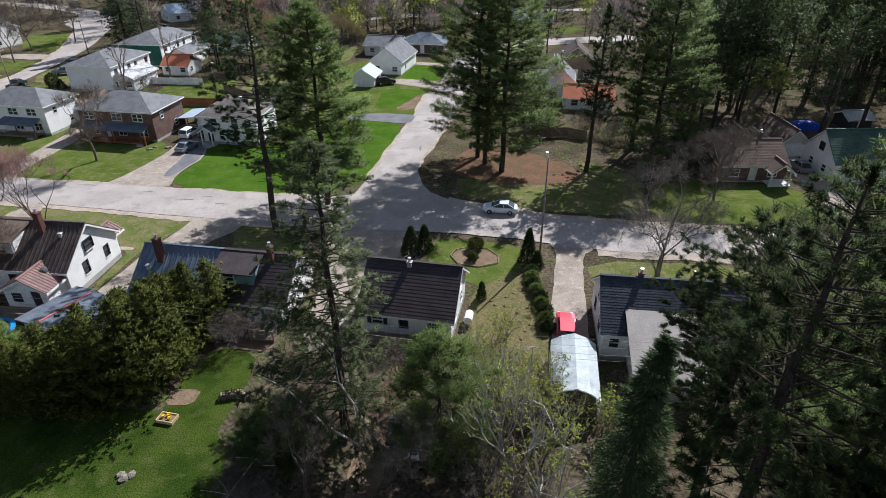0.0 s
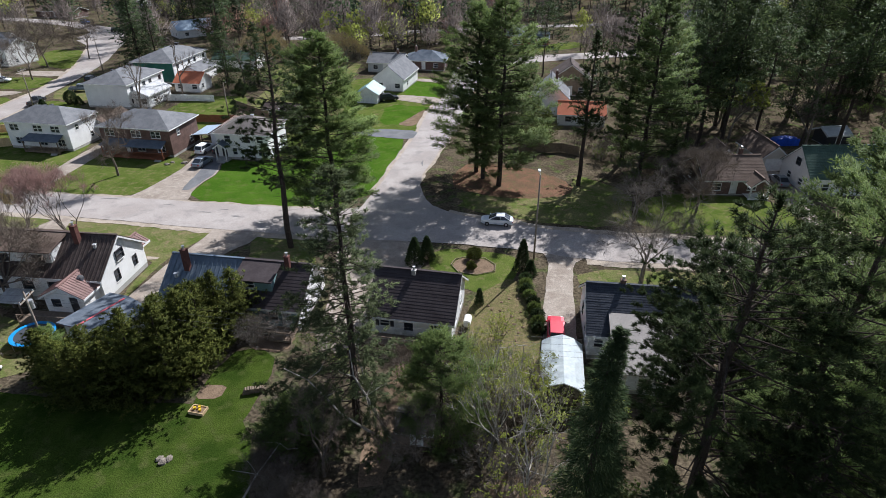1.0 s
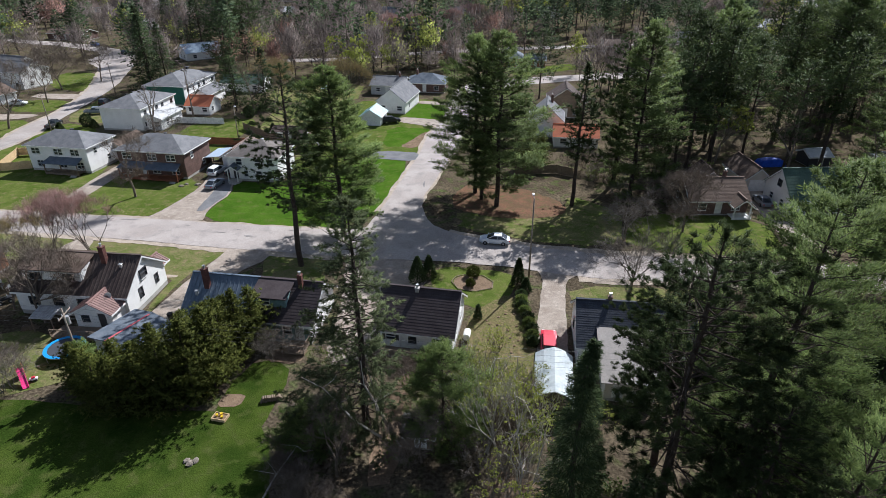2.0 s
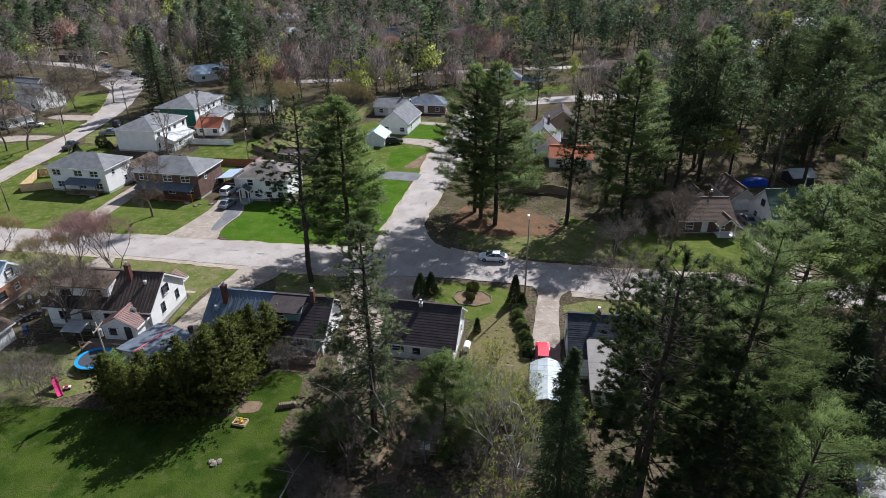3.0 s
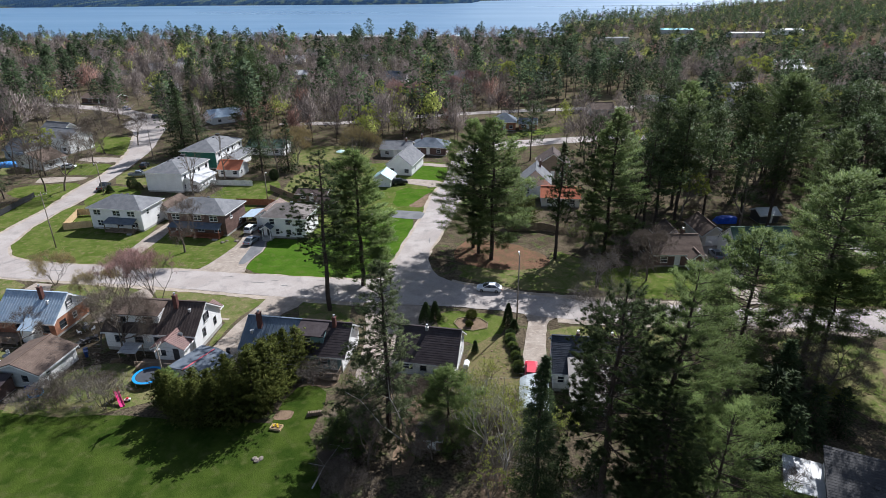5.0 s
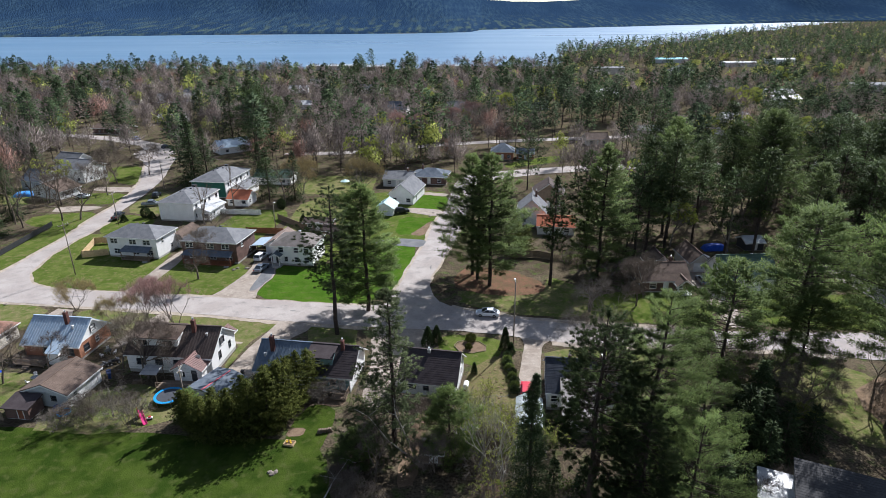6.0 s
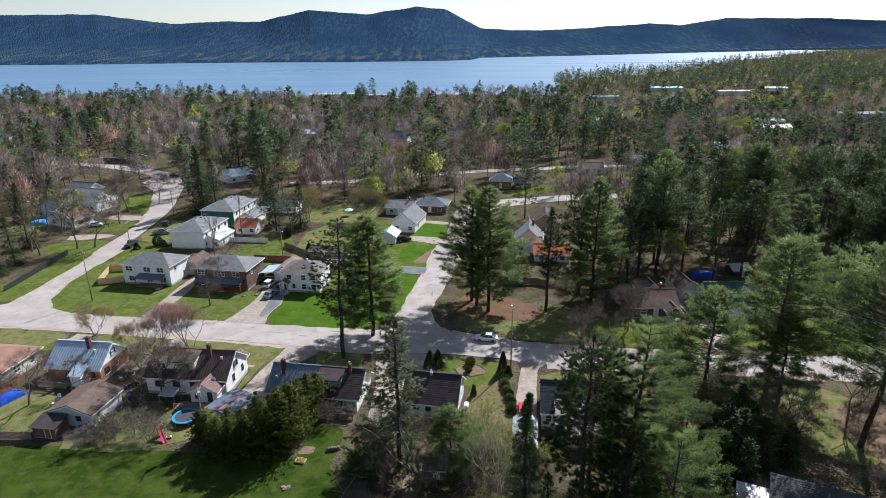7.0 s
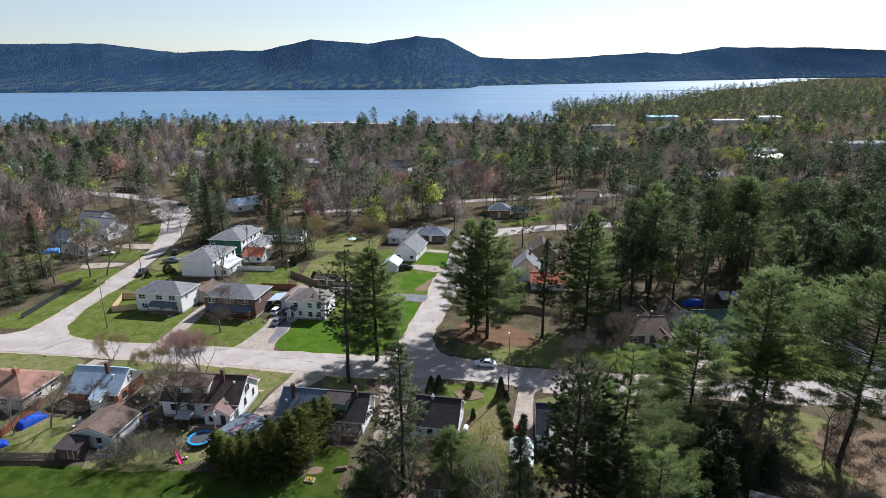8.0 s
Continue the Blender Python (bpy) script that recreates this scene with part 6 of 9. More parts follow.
    tv, tf = tufts(rng, np.repeat(line[-1][0][None, :] - np.array([[0, 0, blade * 0.5]]), tip, 0), np.array([[0, 0, 1.0]] * tip), 1, blade, blade * 0.35, 0.4 if tip > 2 else 0.12, 0.4)
    return segs, np.concatenate([v, tv]), np.concatenate([f, tf + len(v)])


def pine(seed, h, radius, kind, detail, label, boughs=0, per=30, blade=0.9, low=None, slim=0.4):
    segs, v, f = layered(seed, h, radius, kind, boughs, per, blade, low, slim) if boughs else conifer(seed, h, radius, kind, detail)
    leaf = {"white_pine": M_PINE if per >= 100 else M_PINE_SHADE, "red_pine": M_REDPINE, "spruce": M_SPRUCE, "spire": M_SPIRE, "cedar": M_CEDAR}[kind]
    return tree_proto({"white_pine": "pine_tree", "red_pine": "pine_tree", "spruce": "spruce_tree", "spire": "spruce_tree", "cedar": "cedar_tree"}[kind], label,
                      {"spruce": "spruce tree", "spire": "spruce tree", "cedar": "cedar tree"}.get(kind, "pine tree"), segs, v, f, M_BARK, leaf, rise=1.3 if kind == "white_pine" and per >= 100 else 0.5)



# large trees near the camera
T_SPIRE = pine(11, 25.5, 6.2, "spire", 0.85, "tall dark thin-crowned spruce behind the cottage")
plant(T_SPIRE, -7.5, 32.4, 0.98, rz=20, sz=0.94)
RED_BIG = pine(12, 23.5, 4.9, "red_pine", 1.7, "dense dark red pine with tufted crown")
plant(RED_BIG, 14.9, 18.8, 1.15, rz=0, sz=1.19)
WHITE_BIG = pine(13, 24.5, 5.0, "white_pine", 1.1, "broad white pine with spreading layered boughs", 100, 780, 0.27, 0.18, 0.2)
plant(WHITE_BIG, 20.0, 20.2, 1.12, rz=40, sz=1.21)
plant(pine(14, 23.0, 3.5, "spruce", 0.9, "narrow pointed dark spruce", 300, 120, 0.3, None, 0.2), 7.6, 16.6, rz=0)
YOUNG = pine(15, 9.6, 3.0, "white_pine", 1.6, "small bushy young white pine", 110, 390, 0.28, 0.06, 0.22)
plant(YOUNG, -0.2, 31.2, 1.12, rz=0)
plant(YOUNG, -12.2, 29.6, 0.85, rz=140, sz=0.6, label="low spreading pine at the foot of the spruce")
plant(YOUNG, -37.6, 39.4, 0.55, rz=70, label="small pine beside the trampoline")
WHITE_LOW = pine(16, 16.0, 4.8, "white_pine", 1.2, "leafy lower white pine near the deck roof", 74, 640, 0.25, 0.15, 0.2)
plant(WHITE_LOW, 23.6, 14.2, 1.0, rz=90, sz=1.2)
for x, y, sc, rz, pr in ((18.4, 28.2, 0.9, 120, RED_BIG), (18.6, 15.2, 0.84, 250, RED_BIG), (31.0, 28.8, 0.86, 30, WHITE_LOW), (24.2, 24.5, 0.8, 200, WHITE_LOW)):
    plant(pr, x, y, sc, rz)
plant(pine(17, 28.0, 5.0, "red_pine", 0.9, "slender red pine with a tall bare trunk"), -20.4, 64.0, rz=0)
plant(pine(18, 26.0, 5.0, "white_pine", 1.3, "lush green white pine by the street", 210, 240, 0.44, 0.1, 0.36), -15.8, 73.2, 1.2, rz=10, sz=1.0)
wp = pine(19, 29.0, 5.9, "white_pine", 1.0, "tall white pine with spreading boughs over needle litter", 185, 240, 0.46, 0.1, 0.34)
plant(wp, 9.0, 84.8, 1.12, rz=0, sz=1.0)
plant(wp, 5.6, 91.0, 0.96, rz=130)
plant(pine(25, 30.0, 5.4, "white_pine", 1.0, "tall full white pine with boughs to the ground", 230, 208, 0.46, 0.03, 0.36), 33.4, 89.6, rz=60)
rp = pine(20, 25.0, 5.6, "red_pine", 1.0, "red pine with a tall bare trunk")
plant(pine(27, 24.0, 3.0, "red_pine", 0.55, "thin-crowned red pine with a tall bare trunk"), 22.0, 84.8, rz=0)
plant(rp, 6.6, 88.0, 1.0, rz=200)
plant(rp, 31.6, 94.5, 1.1, rz=100)
wq = pine(21, 19.0, 5.2, "white_pine", 1.2, "white pine with soft green boughs by the street", 130, 208, 0.42, 0.12, 0.36)
plant(wq, 39.4, 42.6, 1.22, rz=0)
wr = pine(24, 28.0, 8.0, "white_pine", 1.0, "broad-topped white pine with a bare lower trunk", 170, 221, 0.48, 0.3, 0.36)
plant(wr, 55.0, 52.0, 1.0, rz=250)
plant(wr, 61.0, 36.5, 1.14, rz=20, lean=(0, 6))
plant(wq, 54.0, 46.8, 0.9, rz=70)
plant(wp, 82.0, 94.0, 0.85, rz=90)
plant(wr, 84.0, 119.6, 1.04, rz=140, sz=1.16)
plant(wp, 57.5, 117.3, 1.0, rz=210, sz=1.08)
plant(pine(22, 12.0, 3.6, "spruce", 1.0, "dark shaded spruce at the wood's edge", 120, 26, 0.6), 41.5, 35.5, rz=0)

SHADE = pine(23, 7.5, 2.8, "spruce", 0.7, "young dark spruce in the shade of pines", 70, 22, 0.5)
for x, y, sc in ((15.0, 22.0, 0.9), (19.5, 21.0, 1.1), (23.0, 20.5, 0.8), (30.5, 21.5, 1.2), (34.0, 23.2, 0.9), (38.5, 34.0, 1.2), (43.5, 31.5, 1.1), (44.5, 37.5, 1.0), (36.0, 35.0, 0.8), (12.2, 25.0, 0.7), (48.0, 33.0, 0.9), (37.4, 30.4, 1.5), (40.0, 31.6, 1.35), (39.0, 27.6, 1.1)):
    plant(SHADE, x, y, sc)

# cedar hedge
CEDARS = [pine(30 + i, 8.8, 3.3, "cedar", 0.75, "dense yellow-green cedar grown together in a tall hedge") for i in range(3)]
for i, (x, y, sc) in enumerate(((-21.8, 45.6, 0.9), (-22.6, 43.4, 1.0), (-23.4, 41.0, 1.05), (-24.2, 38.6, 1.12), (-25.2, 36.4, 1.15), (-27.4, 35.2, 1.08), (-29.8, 34.8, 1.0), (-32.2, 35.0, 0.97), (-34.4, 35.8, 0.92), (-36.4, 37.0, 0.86),
                                 (-38.0, 38.6, 0.8), (-26.2, 38.8, 1.05), (-28.6, 37.6, 1.0), (-31.2, 37.6, 0.92), (-33.8, 38.6, 0.85), (-25.2, 41.6, 0.95), (-24.2, 44.4, 0.85))):
    t = plant(CEDARS[i % 3], x, y, sc * 1.06, sz=sc * (0.8 if x < -29 else 1.0))
    t["group"] = "cedar hedge"

for x, y, sc in ((16.6, 101.5, 1.0), (19.0, 103.0, 0.9), (14.8, 103.5, 0.8)):
    plant(CEDARS[0], x, y, sc, label="bushy dark cedar behind the pines")

# bare and budding yard trees
def deciduous(seed, h, spread, depth, label, bark=None, buds=0, leaf=None, stems=1, upright=0.5, size=0.12, name="bare_tree", category="tree", twig=0):
    segs, v, f = broadleaf(seed, h, spread, depth, buds, upright, stems, size, twig)
    return tree_proto(name, label, category, segs, v, f, bark or M_TWIG, leaf or bark or M_TWIG, "twig_haze" if twig else "foliage")


BARE = [deciduous(40, 11, 1.0, 6, "bare grey-brown deciduous tree with fine twigs", twig=10), deciduous(41, 11, 0.8, 6, "bare grey-brown deciduous tree with upright limbs", upright=0.9, twig=8)]
PALE = deciduous(42, 10.5, 1.0, 6, "pale grey bare tree with a forked trunk", M_TWIG_GREY, stems=2, twig=4)
REDBUD = deciduous(43, 10, 0.66, 5, "bare maple with a haze of reddish spring buds", M_TWIG_GREY, leaf=M_BUD, stems=5, upright=1.2, twig=9)
TANBUD = deciduous(44, 8, 0.66, 5, "small upright bare tree with tan buds", M_TWIG_GREY, leaf=M_BUD_TAN, stems=5, upright=1.2, twig=9)
SPRING = deciduous(45, 13, 0.8, 5, "tree flushing with yellow-green spring leaves", M_TWIG_GREY, 9, M_SPRING, upright=0.8, size=0.3)
BRUSH = deciduous(46, 4.2, 0.85, 3, "tangled bare grey-brown shrub", M_TWIG_GREY, stems=7, upright=0.5, name="shrub", category="shrub", twig=12)
BRUSHB = deciduous(47, 3.4, 0.9, 3, "tangled bare brown shrub", M_TWIG, stems=7, upright=0.4, name="shrub", category="shrub", twig=12)
LEAFY = deciduous(48, 5.0, 0.9, 3, "slender shrub with sparse yellow-green leaves", M_TWIG_GREY, 4, M_SPRING, stems=5, upright=0.9, size=0.13, name="shrub", category="shrub")
GREENB = deciduous(49, 3.2, 1.2, 3, "low shrub with small green leaves", M_TWIG, 6, M_SHRUB, stems=6, upright=0.4, size=0.15, name="shrub", category="shrub")
for x, y, sc in ((4.2, 31.4, 1.35), (6.4, 33.4, 1.25), (3.6, 35.8, 1.1), (7.4, 30.4, 1.2)):
    plant(LEAFY, x, y, sc)
for pr, x, y, s in ((BARE[0], -71.3, 48.9, 0.9), (BARE[0], -48.6, 50.2, 1.0), (BARE[1], -49.4, 50.8, 0.9), (BARE[0], -54.2, 53.0, 0.75), (REDBUD, -56.5, 65.5, 1.05), (REDBUD, -51.0, 66.5, 1.1), (TANBUD, -61.0, 66.5, 0.9), (BARE[1], -55.6, 89.4, 1.15),
                    (TANBUD, -74.0, 74.2, 0.85), (BARE[0], -107.1, 133.6, 1.45), (BARE[1], -111.8, 132.6, 1.4), (PALE, 23.6, 55.0, 1.22), (PALE, 27.5, 72.0, 0.85), (BARE[1], 37.5, 74.5, 1.0), (BARE[0], 40.5, 79.5, 0.9),
                    (PALE, -49.2, 40.2, 0.55), (BARE[0], -76.5, 47.0, 0.7), (BARE[1], -66.0, 52.5, 0.6), (BARE[1], -113, 160, 1.2), (BARE[0], -118, 176, 1.2), (BARE[0], -112, 188, 1.1), (PALE, -62, 120, 0.8),
                    (BARE[1], 42.0, 43.0, 0.9), (BARE[0], 47.0, 46.0, 0.85), (BARE[1], 37.0, 48.5, 0.9), (BARE[0], 51.0, 40.5, 0.9), (BARE[1], 62.5, 42.0, 1.0), (BARE[0], 66, 31, 0.9), (BARE[1], 44, 40, 0.8), (PALE, 40, 51, 0.7),
                    (BARE[0], 35, 56, 0.75), (PALE, 43, 58.5, 0.6), (BARE[1], -9.5, 27.0, 0.7), (BARE[0], -2.2, 28.5, 0.6), (SPRING, -31, 190, 1.1), (SPRING, -26, 186, 0.9)):
    plant(pr, x, y, s)
rs = random.Random(5)
for x0, x1, y0, y1, k, kinds, lo, hi in ((-56, -44, 36.2, 41.5, 14, (BRUSH, BRUSHB), 0.7, 1.1), (2.0, 8.0, 22, 34, 16, (BRUSH, BRUSHB, BRUSH, LEAFY, GREENB), 0.6, 1.1), (-5.5, 0, 24, 40, 9, (BRUSH, BRUSHB, GREENB), 0.6, 1.0),
                                        (-16, -9, 22, 31, 16, (BRUSHB,), 0.5, 0.85), (-14, -9, 33, 43, 10, (BRUSHB, GREENB, BRUSH), 0.5, 0.9), (3.4, 7.6, 36, 48, 4, (LEAFY, LEAFY, GREENB), 0.4, 0.7), (8.6, 10.2, 44, 58, 12, (GREENB, BRUSHB), 0.2, 0.36),
                                        (2.6, 6.6, 33, 42, 5, (LEAFY,), 0.7, 1.1), (7.2, 9.2, 31, 41, 5, (LEAFY, BRUSH), 0.5, 0.8), (12.5, 15.5, 30, 36, 6, (LEAFY, GREENB), 0.5, 0.8), (12, 44, 17, 26, 34, (GREENB, BRUSHB, BRUSH), 0.7, 1.2), (34, 56, 36, 56, 34, (BRUSH, BRUSHB, GREENB), 0.7, 1.3), (56, 72, 26, 44, 16, (BRUSHB, BRUSH), 0.6, 1.1), (-6, 2.5, 40.6, 43.2, 6, (BRUSHB,), 0.4, 0.6),
                                        (-20, -16, 42.5, 46, 5, (BRUSH,), 0.5, 0.8), (24, 34, 95, 112, 14, (BRUSH, BRUSHB, GREENB), 0.8, 1.3), (36, 42, 80, 92, 6, (BRUSHB, BRUSH), 0.8, 1.1)):
    for _ in range(k):
        plant(rs.choice(kinds), rs.uniform(x0, x1), rs.uniform(y0, y1), rs.uniform(lo, hi), rs.uniform(0, 360))
plant(deciduous(50, 4.0, 0.7, 4, "bright yellow flowering shrub in brush", M_TWIG, 8, M_SPRING, stems=5, upright=0.9, size=0.16, name="shrub", category="shrub"), 49.0, 36.2)

SAPLING = deciduous(51, 9.0, 0.55, 5, "slender pale sapling with fresh yellow-green leaves", M_BIRCH, 2, M_SPRING, stems=2, upright=1.0, size=0.085, name="sapling")
for x, y, sc, rz in ((3.6, 29.5, 0.95, 0), (5.2, 27.5, 1.05, 80), (4.6, 33.5, 0.85, 150), (6.4, 30.5, 0.9, 220), (6.0, 24.5, 0.9, 300), (3.0, 36.0, 0.7, 40), (7.6, 34.0, 0.7, 110)):
    plant(SAPLING, x, y, sc, rz)

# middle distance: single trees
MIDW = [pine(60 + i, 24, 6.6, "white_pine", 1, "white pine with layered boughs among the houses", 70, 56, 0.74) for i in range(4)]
MIDR = [pine(64 + i, 25, 3.9, "red_pine", 1, "tall red pine with a bare lower trunk", 44, 56, 0.68) for i in range(4)]
MIDS = [pine(68 + i, 18, 5.0, "spruce", 1, "dark pointed spruce among bare trees", 110, 32, 0.66) for i in range(3)]
MIDB = [deciduous(72 + i, 15, 0.75, 4, "bare grey-brown woodland tree", M_TWIG, upright=0.9, twig=7) for i in range(3)]
MIDY = SPRING
for x, y, sc in ((114.4, 214.0, 1.25), (169.0, 311.0, 1.35), (149.9, 206.5, 1.25), (61.3, 349.8, 1.3), (268.5, 463.4, 1.5), (323.7, 488.6, 1.5)):
    plant(SPRING, x, y, sc)


# ---- vehicles ----
def loft(rings):
    bm = bmesh.new()
    vs = [[bm.verts.new(p) for p in r] for r in rings]
    k = len(rings[0])
    for a, b in zip(vs, vs[1:]):
        for i in range(k):
            j = (i + 1) % k
            bm.faces.new((a[i], a[j], b[j], b[i]))
    bm.faces.new(vs[0][::-1])
    bm.faces.new(vs[-1])
    return bm


SHAPES = {  # stations along the length: (x, half width, bottom, shoulder), then the cabin: (x, half width at base, half width at top, top)
    "sedan": (4.6, [(-2.3, 0.72, 0.42, 0.72), (-2.1, 0.84, 0.3, 0.9), (-1.3, 0.9, 0.26, 0.96), (0.9, 0.9, 0.26, 0.93), (1.9, 0.86, 0.28, 0.82), (2.28, 0.68, 0.4, 0.66)],
              [(-1.85, 0.76, 0.72, 0.97), (-1.05, 0.8, 0.6, 1.42), (0.1, 0.8, 0.61, 1.45), (1.15, 0.78, 0.72, 0.95)]),
    "suv": (4.6, [(-2.28, 0.8, 0.45, 0.95), (-2.15, 0.9, 0.36, 1.05), (-1.3, 0.93, 0.32, 1.08), (1.0, 0.93, 0.32, 1.06), (1.95, 0.9, 0.34, 1.0), (2.28, 0.76, 0.45, 0.8)],
            [(-2.15, 0.8, 0.7, 1.1), (-1.85, 0.82, 0.66, 1.66), (0.2, 0.82, 0.66, 1.7), (1.1, 0.8, 0.74, 1.08)]),
    "pickup": (5.5, [(-2.75, 0.84, 0.5, 1.05), (-2.65, 0.95, 0.45, 1.1), (-1.0, 0.97, 0.4, 1.12), (1.2, 0.97, 0.4, 1.12), (2.4, 0.94, 0.42, 1.06), (2.75, 0.84, 0.5, 0.9)],
               [(-0.75, 0.86, 0.8, 1.15), (-0.6, 0.86, 0.7, 1.78), (0.7, 0.86, 0.7, 1.8), (1.45, 0.84, 0.78, 1.13)])}


def car(shape, paint, x, y, rz, label):
    """A parked car: lofted body, glazed cabin, wheels with rims, lamps."""
    length, body, cabin = SHAPES[shape]
    c = thing("pickup_truck" if shape == "pickup" else "car", pose(x, y, gz(x, y) + 0.095, 0, 0, rz), label, "pickup truck" if shape == "pickup" else "car")
    rings = [[(sx, -w * 0.94, lo), (sx, w * 0.94, lo), (sx, w, (lo + hi) / 2), (sx, w * 0.95, hi), (sx, w * 0.6, hi + 0.04), (sx, -w * 0.6, hi + 0.04), (sx, -w * 0.95, hi), (sx, -w, (lo + hi) / 2)] for sx, w, lo, hi in body]
    bd = part("body", loft(rings), M_CARS[paint], c, smooth=False)
    glass = [[(sx, -wb, min(top, 0.9 if shape == "sedan" else 1.0)), (sx, wb, min(top, 0.9 if shape == "sedan" else 1.0)), (sx, wt, top), (sx, -wt, top)] for sx, wb, wt, top in cabin]
    part("cabin_glass", loft(glass), M_GLASS, c, "dark tinted car windows")
    (x1, _, w1, z1), (x2, _, w2, z2) = cabin[1], cabin[2]
    bm = bmesh.new()
    box(bm, x1 - 0.02, x2 + 0.02, -w1 - 0.02, w1 + 0.02, min(z1, z2) - 0.015, max(z1, z2) + 0.035, 0.015)
    rf_ = part("roof", bm, M_CARS[paint], c)
    for s in (-1, 1):
        bm = bmesh.new()
        for (ax, ab, at, az), (bx, bb, bt, bz) in ((cabin[0], cabin[1]), (cabin[3], cabin[2])):
            rod(bm, (ax, s * (ab + at) / 2, az), (bx, s * (bt + 0.01), bz), 0.045, sides=4)
        mx = (x1 + x2) / 2
        rod(bm, (mx, s * 0.79, 0.92), (mx, s * (w1 + 0.005), z1), 0.035, sides=4)
        part("pillar", bm, M_CARS[paint], c)
        bm = bmesh.new()
        box(bm, cabin[3][0] - 0.2, cabin[3][0] - 0.05, s * 1.0 - 0.08, s * 1.0 + 0.08, 0.98, 1.1, 0.02)
        part("side_mirror", bm, M_CARS[paint], c)
        bm = bmesh.new()
        fx = body[-2][0] + 0.12
        box(bm, fx, fx + 0.24, s * 0.62 - 0.14, s * 0.62 + 0.14, body[-1][3] - 0.08, body[-1][3] + 0.07, 0.02)
        part("headlight", bm, M_LENS, c)
        bm = bmesh.new()
        box(bm, body[0][0] - 0.02, body[0][0] + 0.16, s * 0.64 - 0.12, s * 0.64 + 0.12, body[0][3] - 0.1, body[0][3] + 0.06, 0.02)
        part("tail_light", bm, M_REDLENS, c)
        for wx in (-length * 0.29, length * 0.3):
            r = 0.33 if shape == "sedan" else 0.38
            bm = bmesh.new()
            rod(bm, (wx, s * 0.7, r - 0.03), (wx, s * 0.93, r - 0.03), r, r, 14)
            tyre = part("wheel", bm, M_RUBBER, c)
            bm = bmesh.new()
            rod(bm, (wx, s * 0.9, r - 0.03), (wx, s * 0.945, r - 0.03), r * 0.62, r * 0.5, 10)
            part("rim", bm, M_CHROME, tyre)
    if shape == "pickup":
        bm = bmesh.new()
        box(bm, -2.6, -0.85, -0.78, 0.78, 1.12, 1.165)
        part("bed_cover", bm, M_RUBBER, c)
    return c


car("sedan", "silver", 7.6, 70.7, 171, "silver sedan parked at the street edge")
car("suv", "white", -44.8, 101.2, 76, "white hatchback on a gravel driveway")
car("sedan", "grey", -42.9, 94.4, 76, "grey-blue sedan on a gravel driveway")
car("suv", "black", -41.4, 101.0, 76, "black car parked beside the house")
car("pickup", "black", -96.4, 134.6, 92, "black pickup parked on the street edge")
car("pickup", "grey", -92.6, 147.2, 12, "dark grey pickup in a short driveway")
car("suv", "black", -95.4, 157.4, 95, "black suv parked on the street edge")
car("sedan", "white", -119.4, 156.9, 10, "white car parked beside a bungalow")
car("suv", "red", 11.7, 44.9, 82, "bright red car behind the shelter")
car("suv", "black", -13.2, 137.6, 15, "black car by a pale garage")
car("suv", "blue", -152, 261.5, -30, "blue car on a far street")
car("suv", "black", -128, 240, 20, "dark van parked by a far street")
car("sedan", "white", 60.0, 98.6, 20, "white car behind the garage")
car("sedan", "grey", 55.2, 85.5, 88, "grey car on a pale driveway")


# ---- poles and cables ----
def utility_pole(x, y, h, label, arm=True, lamp=False, rz=0, transformer=False, steel=False):
    p = thing("street_lamp" if lamp else "utility_pole", pose(x, y, gz(x, y), 0, 0, rz), label, "street lamp" if lamp else "utility pole")
    bm = bmesh.new()
    rod(bm, (0, 0, -0.2), (0.05, 0, h), 0.13 if not steel else 0.1, 0.085 if not steel else 0.06, 10)
    part("pole", bm, M_STEEL if steel else M_POLE, p, smooth=True)
    if arm:
        bm = bmesh.new()
        box(bm, -1.2, 1.2, -0.17, -0.09, h - 0.7, h - 0.57, 0.01)
        ca = part("crossarm", bm, M_POLE, p)
        for u in (-1.1, -0.4, 0.5, 1.1):
            bm = bmesh.new()
            rod(bm, (u, -0.13, h - 0.57), (u, -0.13, h - 0.38), 0.05, 0.03, 8)
            part("insulator", bm, M_TRIM, ca)
    if lamp:
        bm = bmesh.new()
        rod(bm, (0.05, 0, h - 0.15), (0.05, -0.7, h + 0.15), 0.035, 0.03, 6)
        part("lamp_arm", bm, M_STEEL, p)
        bm = bmesh.new()
        box(bm, -0.11, 0.2, -1.3, -0.65, h + 0.08, h + 0.24, 0.04)
        part("lamp_head", bm, M_TRIM, p)
    if transformer:
        bm = bmesh.new()
        rod(bm, (0.36, 0, h - 2.0), (0.36, 0, h - 1.1), 0.26, 0.26, 12)
        part("transformer", bm, M_STEEL, p, "grey cylindrical transformer")
    return p


utility_pole(11.4, 60.0, 12.0, "tall slender street lamp pole by the driveway", False, True, 180, steel=False)
utility_pole(-84.8, 92.4, 12.6, "tall wooden utility pole on the lawn", True, False, 60)
utility_pole(-93.4, 128.6, 9.8, "wooden utility pole beside the street", True, False, 85)
utility_pole(-97.5, 168.0, 9.8, "wooden utility pole beside the street", True, False, 85)
utility_pole(-38.0, 39.6, 9.1, "weathered utility pole behind the white house", True, False, 95, True)
utility_pole(32.4, 33.4, 7.0, "thin utility pole among the pines", True, False, 90)
utility_pole(-69.3, 129.2, 9.5, "thin wooden pole by a white house", False)
utility_pole(-46.5, 121.0, 8.5, "thin pole with yard lamp", False, True, 40)
utility_pole(-120, 236, 10, "wooden utility pole by a far street", True, False, 30)
